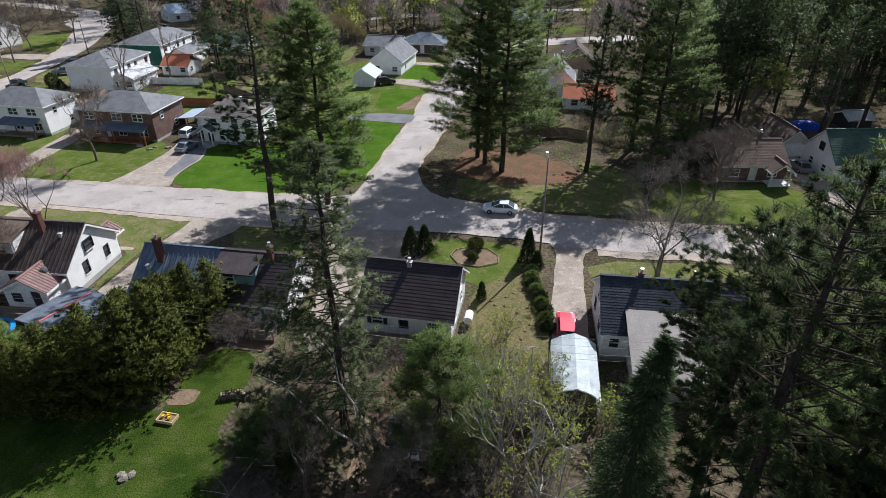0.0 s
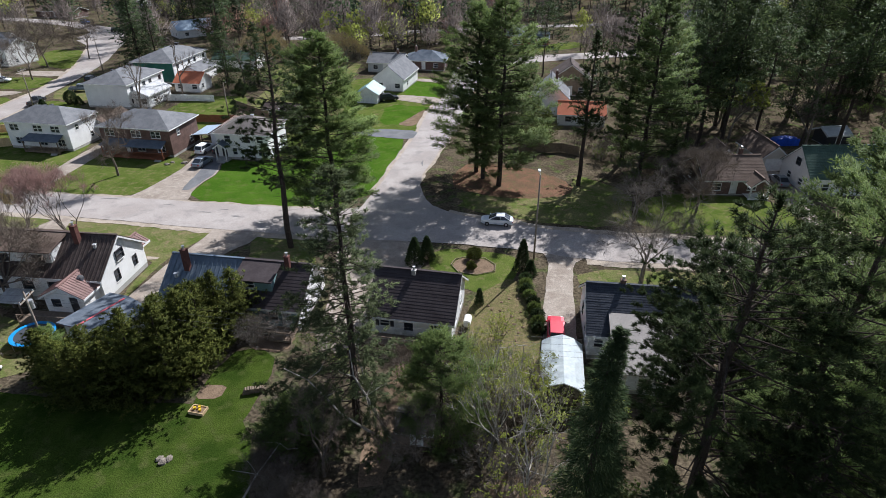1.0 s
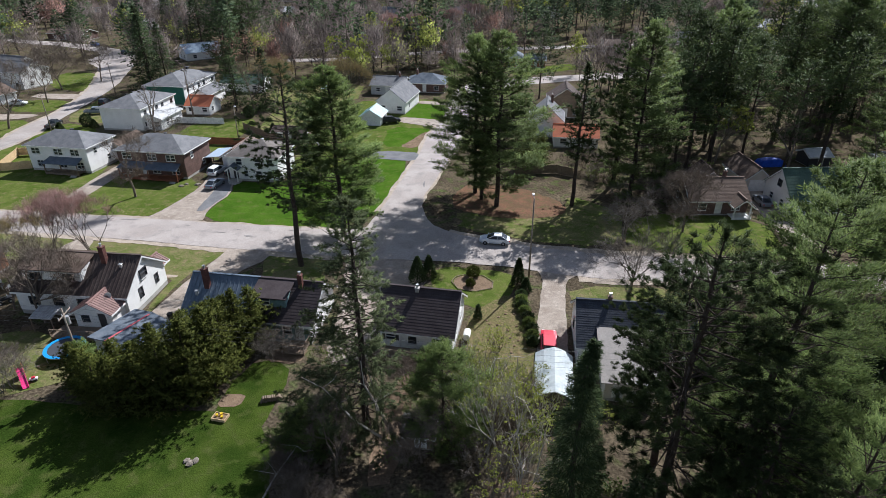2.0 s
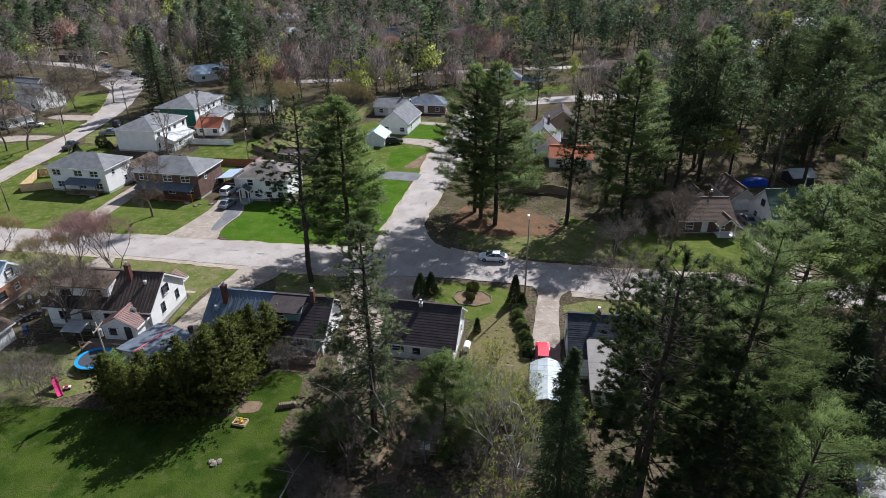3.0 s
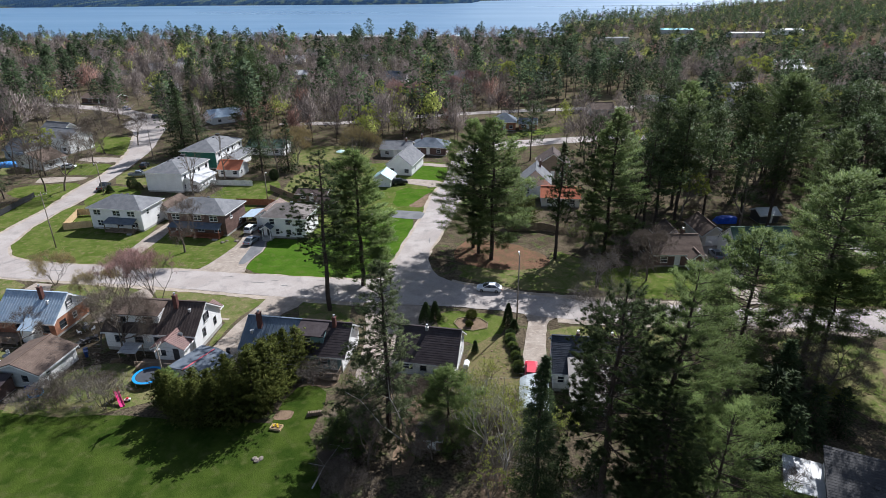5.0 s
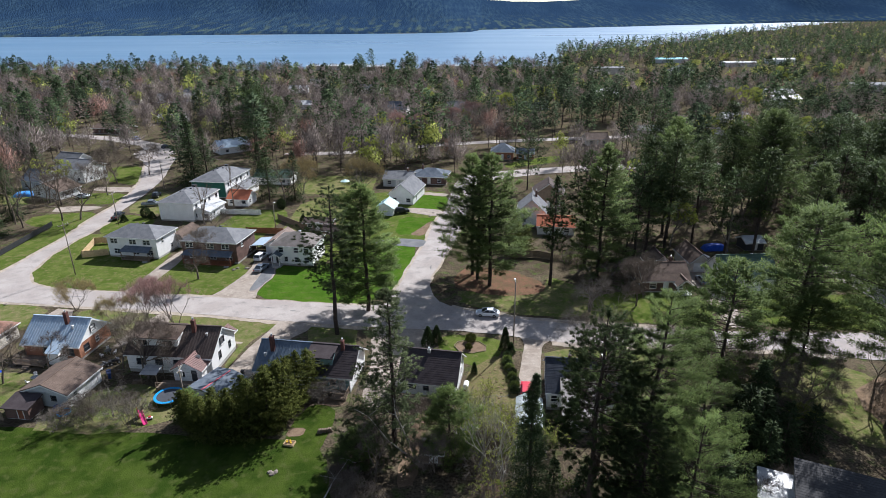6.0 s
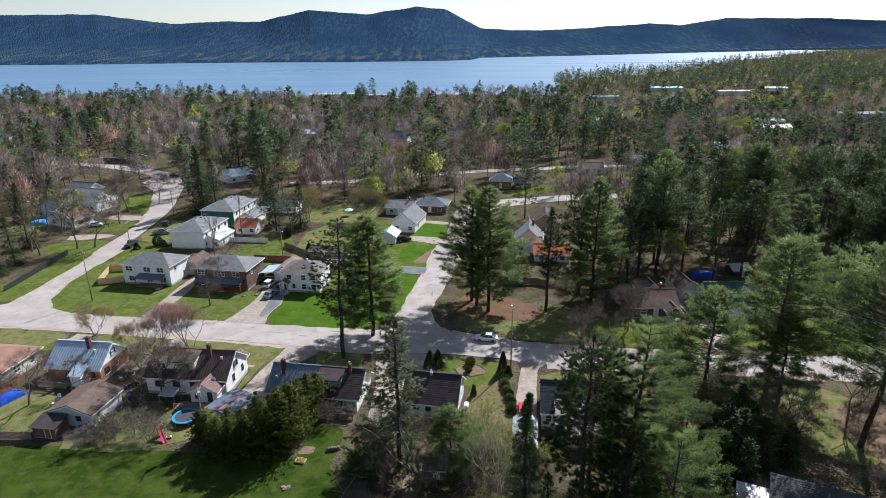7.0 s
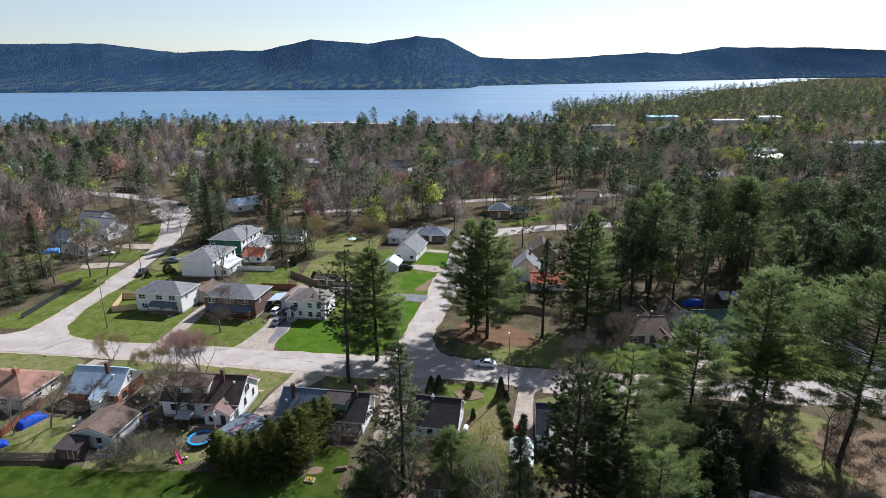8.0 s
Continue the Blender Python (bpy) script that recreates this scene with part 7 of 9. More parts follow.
utility_pole(-168, 262, 10, "wooden utility pole by a far street", True, False, 30)


def cable(a, b, sag, r=0.007):
    pts = []
    for i in range(15):
        t = i / 14
        p = Vector(a).lerp(Vector(b), t)
        p.z -= sag * 4 * t * (1 - t)
        pts.append(p)
    bm = bmesh.new()
    for p, q in zip(pts, pts[1:]):
        rod(bm, p, q, r, r, 4)
    bmesh.ops.remove_doubles(bm, verts=bm.verts[:], dist=0.004)
    ob = part("overhead_cable", bm, M_WIRE, None)
    tagged(ob, "thin weathered overhead cable strung between poles", "cable", "overhead cables")


for dx, dz in ((-0.9, 0.1), (0.0, 0.1), (0.9, 0.1), (0.0, -1.2)):
    cable((-84.8 + dx * 0.5, 92.4 + dx * 0.8, 12.0 + dz - 0.3), (-93.4 + dx, 128.6, 8.6 + dz), 0.7)
    cable((-93.4 + dx, 128.6, 8.6 + dz), (-97.5 + dx, 168.0, 8.2 + dz), 0.7)
    cable((-84.8 + dx * 0.5, 92.4 + dx * 0.8, 12.0 + dz - 0.3), (-118 + dx, 74, 11.5 + dz), 0.9)
    cable((-38.0, 39.6 + dx, 8.6 + dz), (32.4, 33.4 + dx, 6.6 + dz), 1.0)
    cable((-38.0, 39.6 + dx, 8.6 + dz), (-100, 50 + dx, 8.5 + dz), 1.2)
cable((-38.0, 39.6, 8.0), (-41.5, 50.2, 3.4), 0.3)
cable((-38.0, 39.6, 8.0), (-28.0, 47.0, 3.2), 0.3)
cable((-120, 236, 9.2), (-168, 262, 9.2), 0.8, 0.05)
cable((-120, 236, 8.6), (-60, 262, 9.2), 1.0, 0.05)


# ---- fences ----
def fence(pts, height, material, label, gap=0.16, board=0.14, post=2.4):
    """Posts, two rails and upright boards along a line of corners."""
    f = thing("fence", pose(pts[0][0], pts[0][1], gz(*pts[0])), label, "fence")
    o = Vector((pts[0][0], pts[0][1], 0))
    mesh = None
    for a, b in zip(pts, pts[1:]):
        a3, b3 = Vector((*a, 0)) - o, Vector((*b, 0)) - o
        ln = (b3 - a3).length
        rz = math.degrees(math.atan2(b3.y - a3.y, b3.x - a3.x))
        m = Matrix.Translation(a3) @ pose(0, 0, 0, 0, 0, rz)
        bm = bmesh.new()
        for z in (0.35, height - 0.3):
            box(bm, 0, ln, 0.02, 0.07, z, z + 0.09)
        bm.transform(m)
        part("rail", bm, material, f)
        for i in range(int(ln / post) + 1):
            bm = bmesh.new()
            box(bm, i * post - 0.05, i * post + 0.05, 0.072, 0.17, -0.3, height + 0.05)
            bm.transform(m)
            part("post", bm, material, f)
        if mesh is None:
            bm = bmesh.new()
            box(bm, 0, board, -0.02, 0.018, 0.06, height)
            mesh = bpy.data.meshes.new("board")
            bm.to_mesh(mesh)
            bm.free()
            mesh.materials.append(material)
        for i in range(int(ln / gap)):
            ob = new("board", mesh)
            ob.parent = f
            ob.matrix_basis = m @ pose(i * gap, 0, random.uniform(-0.03, 0.02), 0, random.uniform(-0.8, 0.8), 0)
    return f


fence([(-89.1, 103.0), (-83.4, 104.6)], 1.7, M_NEWWOOD, "fresh yellow lumber fence beside the white duplex", 0.19, 0.17)
fence([(-89.1, 103.0), (-91.2, 112.5), (-85.5, 113.5)], 1.7, M_NEWWOOD, "fresh yellow lumber fence beside the white duplex", 0.19, 0.17)
fence([(-90.0, 39.9), (-64.6, 39.5)], 1.5, M_WOOD, "dark weathered board fence along the meadow", 0.17, 0.13)
fence([(-78.1, 44.5), (-77.6, 51.5), (-77.9, 57)], 1.5, M_STAINED, "red-brown stained board fence between yards", 0.17, 0.14)
fence([(-110.2, 99.0), (-111.0, 127.0)], 1.4, M_DARK, "dark board fence beside a lawn", 0.24, 0.2)
fence([(-67.5, 138.0), (-55.0, 136.9)], 1.6, M_TRIM, "white board fence behind the houses", 0.2, 0.18)
fence([(-54.5, 120.5), (-44.8, 119.6), (-41.0, 117.4)], 1.7, M_STAINED, "red-brown board fence round a yard", 0.2, 0.18)
fence([(-49.0, 132.5), (-39.2, 123.2), (-28, 121.8)], 1.7, M_WOOD, "weathered board fence round a yard", 0.2, 0.18)
fence([(14.0, 100.5), (22.0, 101.0), (25, 99)], 1.8, M_WOOD, "weathered board fence behind the pines", 0.2, 0.18)


# ---- yard things ----
def ring_mesh(bm, r0, r1, z0, z1, n=28):
    """A flat-topped hoop."""
    rows = []
    for i in range(n):
        a = 2 * math.pi * i / n
        c, s = math.cos(a), math.sin(a)
        rows.append([bm.verts.new((c * r, s * r, z)) for r, z in ((r0, z1), (r1, z1), (r1, z0), (r0, z0))])
    for i in range(n):
        a, b = rows[i], rows[(i + 1) % n]
        for k in range(4):
            bm.faces.new((a[k], a[(k + 1) % 4], b[(k + 1) % 4], b[k]))


t = thing("trampoline", pose(-42.7, 44.2, 0.03), "round trampoline with bright blue pad and black mat", "trampoline")
bm = bmesh.new()
ring_mesh(bm, 1.75, 2.15, 0.84, 0.9)
part("pad", bm, M_BLUEPAD, t, "bright blue vinyl edge pad")
bm = bmesh.new()
rod(bm, (0, 0, 0.82), (0, 0, 0.85), 1.74, 1.74, 28)
part("jumping_mat", bm, M_MESHMAT, t, "black woven jumping mat")
bm = bmesh.new()
ring_mesh(bm, 2.08, 2.14, 0.78, 0.835)
part("rim", bm, M_STEEL, t)
for i in range(6):
    a = i * math.pi / 3
    bm = bmesh.new()
    rod(bm, (2.1 * math.cos(a), 2.1 * math.sin(a), 0), (2.1 * math.cos(a), 2.1 * math.sin(a), 0.78), 0.03)
    part("leg", bm, M_STEEL, t)

t = thing("play_slide", pose(-45.3, 40.3, 0.03, 0, 0, -50), "small pink and orange plastic play slide", "slide")
bm = bmesh.new()
for a, b in zip(np.linspace(0, 1, 9), np.linspace(0, 1, 9)[1:]):
    za, zb = 1.25 * (1 - a) ** 1.3 + 0.08, 1.25 * (1 - b) ** 1.3 + 0.08
    slab(bm, [(0.4 + 2.2 * a, -0.25, za), (0.4 + 2.2 * b, -0.25, zb), (0.4 + 2.2 * b, 0.25, zb), (0.4 + 2.2 * a, 0.25, za)], 0.04)
    for s in (-1, 1):
        slab(bm, [(0.4 + 2.2 * a, s * 0.27 - 0.03, za + 0.15), (0.4 + 2.2 * b, s * 0.27 - 0.03, zb + 0.15), (0.4 + 2.2 * b, s * 0.27 + 0.03, zb + 0.15), (0.4 + 2.2 * a, s * 0.27 + 0.03, za + 0.15)], 0.19)
part("chute", bm, M_PINK, t, "pink plastic chute")
for s in (-1, 1):
    bm = bmesh.new()
    slab(bm, [(-0.45, s * 0.3 - 0.03, 0), (0.45, s * 0.3 - 0.03, 0), (0.45, s * 0.3 - 0.03, 1.5), (0.1, s * 0.3 - 0.03, 1.7), (-0.2, s * 0.3 - 0.03, 1.4)], 0.06)
    part("side_panel", bm, M_ORANGE, t, "orange plastic side panel")
for i in range(4):
    bm = bmesh.new()
    box(bm, -0.42 + i * 0.14, -0.3 + i * 0.14, -0.27, 0.27, 0.22 + i * 0.28, 0.28 + i * 0.28)
    part("tread", bm, M_PINK, t)
t = thing("toy_car", pose(-43.6, 39.6, 0.03, 0, 0, 20), "small white and red plastic ride-on toy", "toy")
bm = bmesh.new()
box(bm, -0.4, 0.4, -0.2, 0.2, 0.12, 0.36, 0.06)
part("body", bm, M_TRIM, t)
bm = bmesh.new()
box(bm, -0.15, 0.2, -0.16, 0.16, 0.36, 0.5, 0.04)
part("seat", bm, M_REDPAINT, t)
for wx in (-0.26, 0.26):
    for s in (-1, 1):
        bm = bmesh.new()
        rod(bm, (wx, s * 0.17, 0.12), (wx, s * 0.23, 0.12), 0.12, 0.12, 10)
        part("wheel", bm, M_RUBBER, t)

t = thing("planter_box", pose(-22.0, 34.0, 0.035, 0, 0, -12) @ Matrix.Scale(0.8, 4), "low wooden planter box with yellow toys", "planter")
for x0, x1, y0, y1 in ((-0.9, 0.9, -0.6, -0.52), (-0.9, 0.9, 0.52, 0.6), (-0.9, -0.82, -0.52, 0.52), (0.82, 0.9, -0.52, 0.52)):
    bm = bmesh.new()
    box(bm, x0, x1, y0, y1, 0, 0.38)
    part("board", bm, M_NEWWOOD, t)
bm = bmesh.new()
box(bm, -0.82, 0.82, -0.52, 0.52, 0, 0.28)
part("soil", bm, M_EARTH, t)
for k, (px, py) in enumerate(((-0.4, 0.1), (0.1, 0.3), (0.3, -0.2))):
    toy = thing("toy_bucket", pose(-22.0 + px * 0.8, 34.0 + py * 0.8, 0.26), "small yellow plastic sand toy in the planter", "toy")
    bm = bmesh.new()
    rod(bm, (0, 0, 0), (0, 0, 0.22), 0.1, 0.14, 10)
    part("bucket", bm, M_YELLOW, toy)
    bm = bmesh.new()
    rod(bm, (-0.14, 0, 0.24), (0.14, 0, 0.24), 0.012)
    part("handle", bm, M_RUBBER, toy)


M_STONE = mat("brown_grey_stone", (0.16, 0.135, 0.11), (0.23, 0.2, 0.165), scale=0.4, fine=9, rough=0.9, bump=0.6)


def boulder(x, y, s, label, seed):
    rng = random.Random(seed)
    bm = bmesh.new()
    bmesh.ops.create_icosphere(bm, subdivisions=2, radius=s)
    for v in bm.verts:
        k = 1 + 0.35 * noise.noise(v.co * (1.4 / s) + Vector((seed, 0, 0)))
        v.co = Vector((v.co.x * k * 1.2, v.co.y * k, max(v.co.z * k * 0.6, -0.12)))
    ob = part("boulder", bm, M_STONE, None)
    ob.matrix_world = pose(x, y, gz(x, y) + 0.06, 0, 0, rng.uniform(0, 360))
    tagged(ob, label, "boulder")


boulder(-22.9, 28.4, 0.36, "rough grey stone ring pile on the lawn", 3)
boulder(-22.5, 28.7, 0.3, "rough grey stone ring pile on the lawn", 4)
boulder(-23.3, 28.7, 0.28, "rough grey stone ring pile on the lawn", 5)
for i, (bx, by) in enumerate(((-46.6, 95.4), (-49.4, 94.6), (-48.8, 95.6), (-90.2, 77.1), (-4.8, 134.2), (-2.6, 135.8), (-3.8, 137.4), (-1.4, 134.6))):
    boulder(bx, by, random.uniform(0.28, 0.5), "small grey boulder at the roadside", 10 + i)

# round bed in the cottage lawn
bed = sheet("flower_bed", [(1.0, 59.4), (1.9, 57.6), (4.0, 57.0), (6.2, 57.8), (6.4, 59.2), (5.2, 60.8), (3.0, 61.2), (1.6, 60.6)], M_EARTH, "oval bare-earth flower bed in a lawn", "flower bed", 0.05, 0.1)
edge = thing("bed_edging", pose(3.7, 59.1, 0.05), "low wooden edging round the flower bed", "garden edging")
corners = [(-2.8, 0.3), (-1.9, -1.6), (0.3, -2.2), (2.6, -1.4), (2.8, 0.2), (1.6, 1.8), (-0.7, 2.2), (-2.2, 1.6)]
for (ax, ay), (bx, by) in zip(corners, corners[1:] + corners[:1]):
    bm = bmesh.new()
    rod(bm, (ax, ay, 0.08), (bx, by, 0.08), 0.055, sides=4)
    part("edging_log", bm, M_WOOD, edge)


def bush(seed, x, y, r, h, leaf, label, kind="round", name="bush"):
    """A clipped or cone-shaped evergreen of many small sprays."""
    rng = np.random.default_rng(seed)
    n = int(420 * r * h) + 160
    u = rng.random(n)
    z = h * u
    prof = np.sqrt(np.maximum(0, 1 - (2 * u - 0.9) ** 2)) if kind == "round" else (1 - u) ** 0.75 + 0.05
    a = rng.uniform(0, 6.28, n)
    rr = r * prof * rng.uniform(0.55, 1.05, n)
    c = np.stack([np.cos(a) * rr, np.sin(a) * rr, z], 1)
    v, f = tufts(rng, c, np.stack([np.cos(a), np.sin(a), np.full(n, 0.6)], 1), 4, 0.22, 0.07, 0.7, 0.3)
    ob = thing(name, pose(x, y, gz(x, y) + 0.03), label, "bush")
    tagged(mesh_ob("crown", v, f, leaf, ob), kind="stuff")
    bm = bmesh.new()
    rod(bm, (0, 0, -0.05), (0, 0, h * 0.6), 0.06, 0.03)
    part("stem", bm, M_BARK, ob)
    return ob


bush(1, 3.9, 61.0, 0.95, 1.5, M_CEDAR, "round yellow-green bush in the flower bed")
bush(2, 3.4, 58.4, 0.6, 1.0, M_CEDAR, "small round bush in the flower bed")
for i, (bx, by, r, hh) in enumerate(((-3.7, 59.8, 1.25, 3.6), (-2.2, 60.9, 1.05, 3.2), (9.7, 58.2, 1.0, 4.2), (10.6, 57.0, 0.8, 2.0), (4.0, 50.8, 0.5, 2.0))):
    bush(10 + i, bx, by, r, hh, M_SPRUCE, "dark cone-shaped evergreen bush by the lawn", "cone")
for i in range(9):
    bush(30 + i, 10.0 + 0.12 * (i % 3) + (i > 4) * -0.4, 45.5 + i * 1.25, 0.75, 1.1, M_SHRUB if i % 2 else M_SPRUCE, "low hedge bush along the driveway")
for i, (bx, by) in enumerate(((-93.2, 131.5), (-88.5, 135.0), (-86.2, 134.2), (-50.5, 143), (-41, 130))):
    bush(50 + i, bx, by, 1.1 + 0.3 * (i % 2), 2.0 + 1.2 * (i % 2), M_SPRUCE, "dark evergreen bush beside a house", "cone" if i % 2 == 0 else "round")
rg = random.Random(3)
for r_ in range(4):
    for c_ in range(4):
        x, y = 5.2 + c_ * 1.05 + rg.uniform(-0.45, 0.45), 44.8 + r_ * 2.1 + rg.uniform(-0.8, 0.8)
        bm = bmesh.new()
        bmesh.ops.create_icosphere(bm, subdivisions=1, radius=0.22)
        for v in bm.verts:
            v.co.z = v.co.z * 0.5
            v.co *= 1 + 0.3 * noise.noise(v.co * 4 + Vector((r_, c_, 0)))
        ob = part("soil_mound", bm, M_EARTH, None)
        ob.matrix_world = pose(x, y, 0.05)
        tagged(ob, "small brown planting mound in the garden", "soil mound", "garden mounds")

# fabric shelter over the drive
t = thing("car_shelter", pose(11.0, 37.7, 0.0, 0, 0, -9), "white poly-covered peaked car shelter", "shelter")
w2, l2, e2, p2 = 1.95, 3.5, 2.1, 3.1
prof = [(-w2, 0), (-w2, e2), (-w2 * 0.55, e2 + 0.62), (0, p2), (w2 * 0.55, e2 + 0.62), (w2, e2), (w2, 0)]
for k, nm in ((0, "side_cover"), (1, "roof_cover"), (2, "roof_cover"), (3, "roof_cover"), (4, "roof_cover"), (5, "side_cover")):
    (xa, za), (xb, zb) = prof[k], prof[k + 1]
    n = 8
    bm = bmesh.new()
    rows = []
    for i in range(n + 1):
        y = -l2 + 2 * l2 * i / n
        dip = -0.05 if i % 2 else 0.0
        rows.append([bm.verts.new((xa, y, za + dip * (za > 0))), bm.verts.new((xb, y, zb + dip * (zb > 0)))])
    for a, b in zip(rows, rows[1:]):
        bm.faces.new((a[0], a[1], b[1], b[0]))
    geom = bm.faces[:]
    ext = bmesh.ops.solidify(bm, geom=geom, thickness=0.02)
    part(nm, bm, M_POLY, t)
for i in range(5):
    y = -l2 + 0.03 + (2 * l2 - 0.06) * i / 4
    bm = bmesh.new()
    for (xa, za), (xb, zb) in zip(prof, prof[1:]):
        rod(bm, (xa * 0.97, y, za * 0.97), (xb * 0.97, y, zb * 0.97), 0.025)
    part("hoop", bm, M_STEEL, t)

# tarpaulins, tanks, bins, clutter
def covered(x, y, rz, lx, ly, h, label, material=None):
    """Something under a draped tarpaulin."""
    bm = bmesh.new()
    nx, ny = 16, 10
    grid_v = []
    for j in range(ny + 1):
        row = []
        for i in range(nx + 1):
            u, v = i / nx * 2 - 1, j / ny * 2 - 1
            edge_ = max(abs(u), abs(v))
            z = h * (1 - max(0, edge_ - 0.78) / 0.22 * 0.9) * (0.85 + 0.15 * math.cos(u * 2.2)) + 0.1 * noise.noise(Vector((u * 3, v * 3, x)))
            row.append(bm.verts.new((u * lx / 2, v * ly / 2, max(0.02, z))))
        grid_v.append(row)
    for j in range(ny):
        for i in range(nx):
            bm.faces.new((grid_v[j][i], grid_v[j][i + 1], grid_v[j + 1][i + 1], grid_v[j + 1][i]))
    rim_v = grid_v[0] + [r[-1] for r in grid_v[1:]] + grid_v[-1][-2::-1] + [r[0] for r in grid_v[-2:0:-1]]
    low = [bm.verts.new((v.co.x, v.co.y, -0.1)) for v in rim_v]
    for i in range(len(rim_v)):
        j = (i + 1) % len(rim_v)
        bm.faces.new((rim_v[j], rim_v[i], low[i], low[j]))
    bm.faces.new(low)
    ob = part("tarpaulin", bm, material or M_TARP, None, smooth=True)
    ob.matrix_world = pose(x, y, gz(x, y) + 0.03, 0, 0, rz)
    tagged(ob, label, "tarpaulin")


covered(-75.8, 50.6, 65, 5.0, 2.2, 1.2, "bright blue tarpaulin draped over a boat")
covered(66.4, 105.6, 3, 5.8, 2.6, 1.4, "bright blue tarpaulin over a large load")
covered(-77.0, 43.2, 40, 3.4, 2.0, 0.8, "blue tarpaulin over a yard pile")
covered(-141, 160.5, 10, 6.5, 4.5, 1.2, "pale blue cover on a raised pool", mat("pool_cover", (0.06, 0.25, 0.62), (0.09, 0.32, 0.7), scale=0.8, fine=2, rough=0.35))
t = thing("oil_tank", pose(2.5, 46.6, 0, 0, 0, 80), "white rounded oil tank beside the cottage", "tank")
bm = bmesh.new()
rod(bm, (-0.75, 0, 0.75), (0.75, 0, 0.75), 0.42, 0.42, 16)
bmesh.ops.bevel(bm, geom=[e for e in bm.edges if abs(e.verts[0].co.x - e.verts[1].co.x) < 0.01], offset=0.1, segments=2, affect="EDGES")
part("tank", bm, M_TRIM, t)
for sx in (-0.5, 0.5):
    for sy in (-0.3, 0.3):
        bm = bmesh.new()
        rod(bm, (sx, sy, 0), (sx, sy * 0.7, 0.5), 0.025)
        part("leg", bm, M_STEEL, t)


def bin_(x, y, material, label, rz=0):
    b = thing("waste_bin", pose(x, y, gz(x, y) + 0.04, 0, 0, rz), label, "waste bin")
    bm = bmesh.new()
    rod(bm, (0, 0, 0), (0, 0, 0.95), 0.27, 0.34, 4)
    part("bin_body", bm, material, b)
    bm = bmesh.new()
    box(bm, -0.3, 0.3, -0.32, 0.3, 0.95, 1.02, 0.02)
    part("lid", bm, material, b)


for i, (bx, by) in enumerate(((-55.4, 51.0), (-54.9, 50.2), (-58.2, 41.6), (-57.4, 41.4))):
    bin_(bx, by, M_CARS["blue"], "dark blue plastic bin by the garage", 30 * i)
bin_(-33.5, 50.6, M_RUBBER, "black plastic bin on the driveway")


def patio_set(x, y, label):
    """A round table with four stools."""
    t = thing("patio_table", pose(x, y, gz(x, y) + 0.05), label, "table")
    bm = bmesh.new()
    rod(bm, (0, 0, 0.7), (0, 0, 0.74), 0.6, 0.6, 16)
    part("tabletop", bm, M_GLASS, t)
    for a in range(4):
        bm = bmesh.new()
        rod(bm, (0.4 * math.cos(a * 1.57), 0.4 * math.sin(a * 1.57), 0), (0.3 * math.cos(a * 1.57), 0.3 * math.sin(a * 1.57), 0.7), 0.025)
        part("leg", bm, M_STEEL, t)
    for k in range(3):
        a = k * 2.1
        c = thing("patio_chair", pose(x + 1.15 * math.cos(a), y + 1.15 * math.sin(a), gz(x, y) + 0.05, 0, 0, math.degrees(a) + 90), "white plastic garden chair by a table", "chair", "garden chairs")
        bm = bmesh.new()
        box(bm, -0.24, 0.24, -0.24, 0.24, 0.4, 0.45, 0.02)
        part("seat", bm, M_TRIM, c)
        bm = bmesh.new()
        box(bm, -0.24, 0.24, -0.27, -0.22, 0.45, 0.9, 0.02)
        part("backrest", bm, M_TRIM, c)
        for lx in (-0.2, 0.2):
            for ly in (-0.2, 0.2):
                bm = bmesh.new()
                rod(bm, (lx, ly, 0), (lx, ly, 0.4), 0.02)
                part("leg", bm, M_TRIM, c)


patio_set(-59.0, 57.6, "round garden table behind the brick house")
patio_set(-66.5, 49.6, "round garden table in the back yard")
t = thing("patio_umbrella", pose(-34.8, 168.5, gz(-34.8, 168.5)), "pale green patio umbrella in a back yard", "umbrella")
bm = bmesh.new()
rod(bm, (0, 0, 0), (0, 0, 2.6), 0.03)
part("pole", bm, M_STEEL, t)
bm = bmesh.new()
rod(bm, (0, 0, 2.1), (0, 0, 2.75), 1.7, 0.04, 8)
part("canopy", bm, M_RTEAL, t)


def firewood(x, y, rz, n, label):
    """A low stack of split logs."""
    t = thing("wood_pile", pose(x, y, gz(x, y) + 0.03, 0, 0, rz), label, "wood pile")
    r = random.Random(int(x * 10))
    for row in range(3):
        for i in range(n - row):
            bm = bmesh.new()
            yy_ = r.uniform(-0.06, 0.06)
            rod(bm, (i * 0.22 + row * 0.11, -0.2 + yy_, 0.1 + row * 0.19), (i * 0.22 + row * 0.11, 0.25 + yy_, 0.1 + row * 0.19), r.uniform(0.085, 0.11), None, 6)
            part("log", bm, M_WOOD, t)


firewood(-50.5, 48.6, 10, 9, "stack of split firewood behind the white house")
firewood(-18.6, 36.2, 15, 10, "stack of dark firewood on the lawn")
firewood(-34.2, 40.4, -30, 8, "stack of firewood by the garage")

# garden shed half hidden by the young pine
bungalow(-2.4, 31.2, -6, 2.6, 2.4, M_WOOD, M_RCHAR, "small weathered garden shed under a pine", 1.9, 2.5, name="shed", category="shed")

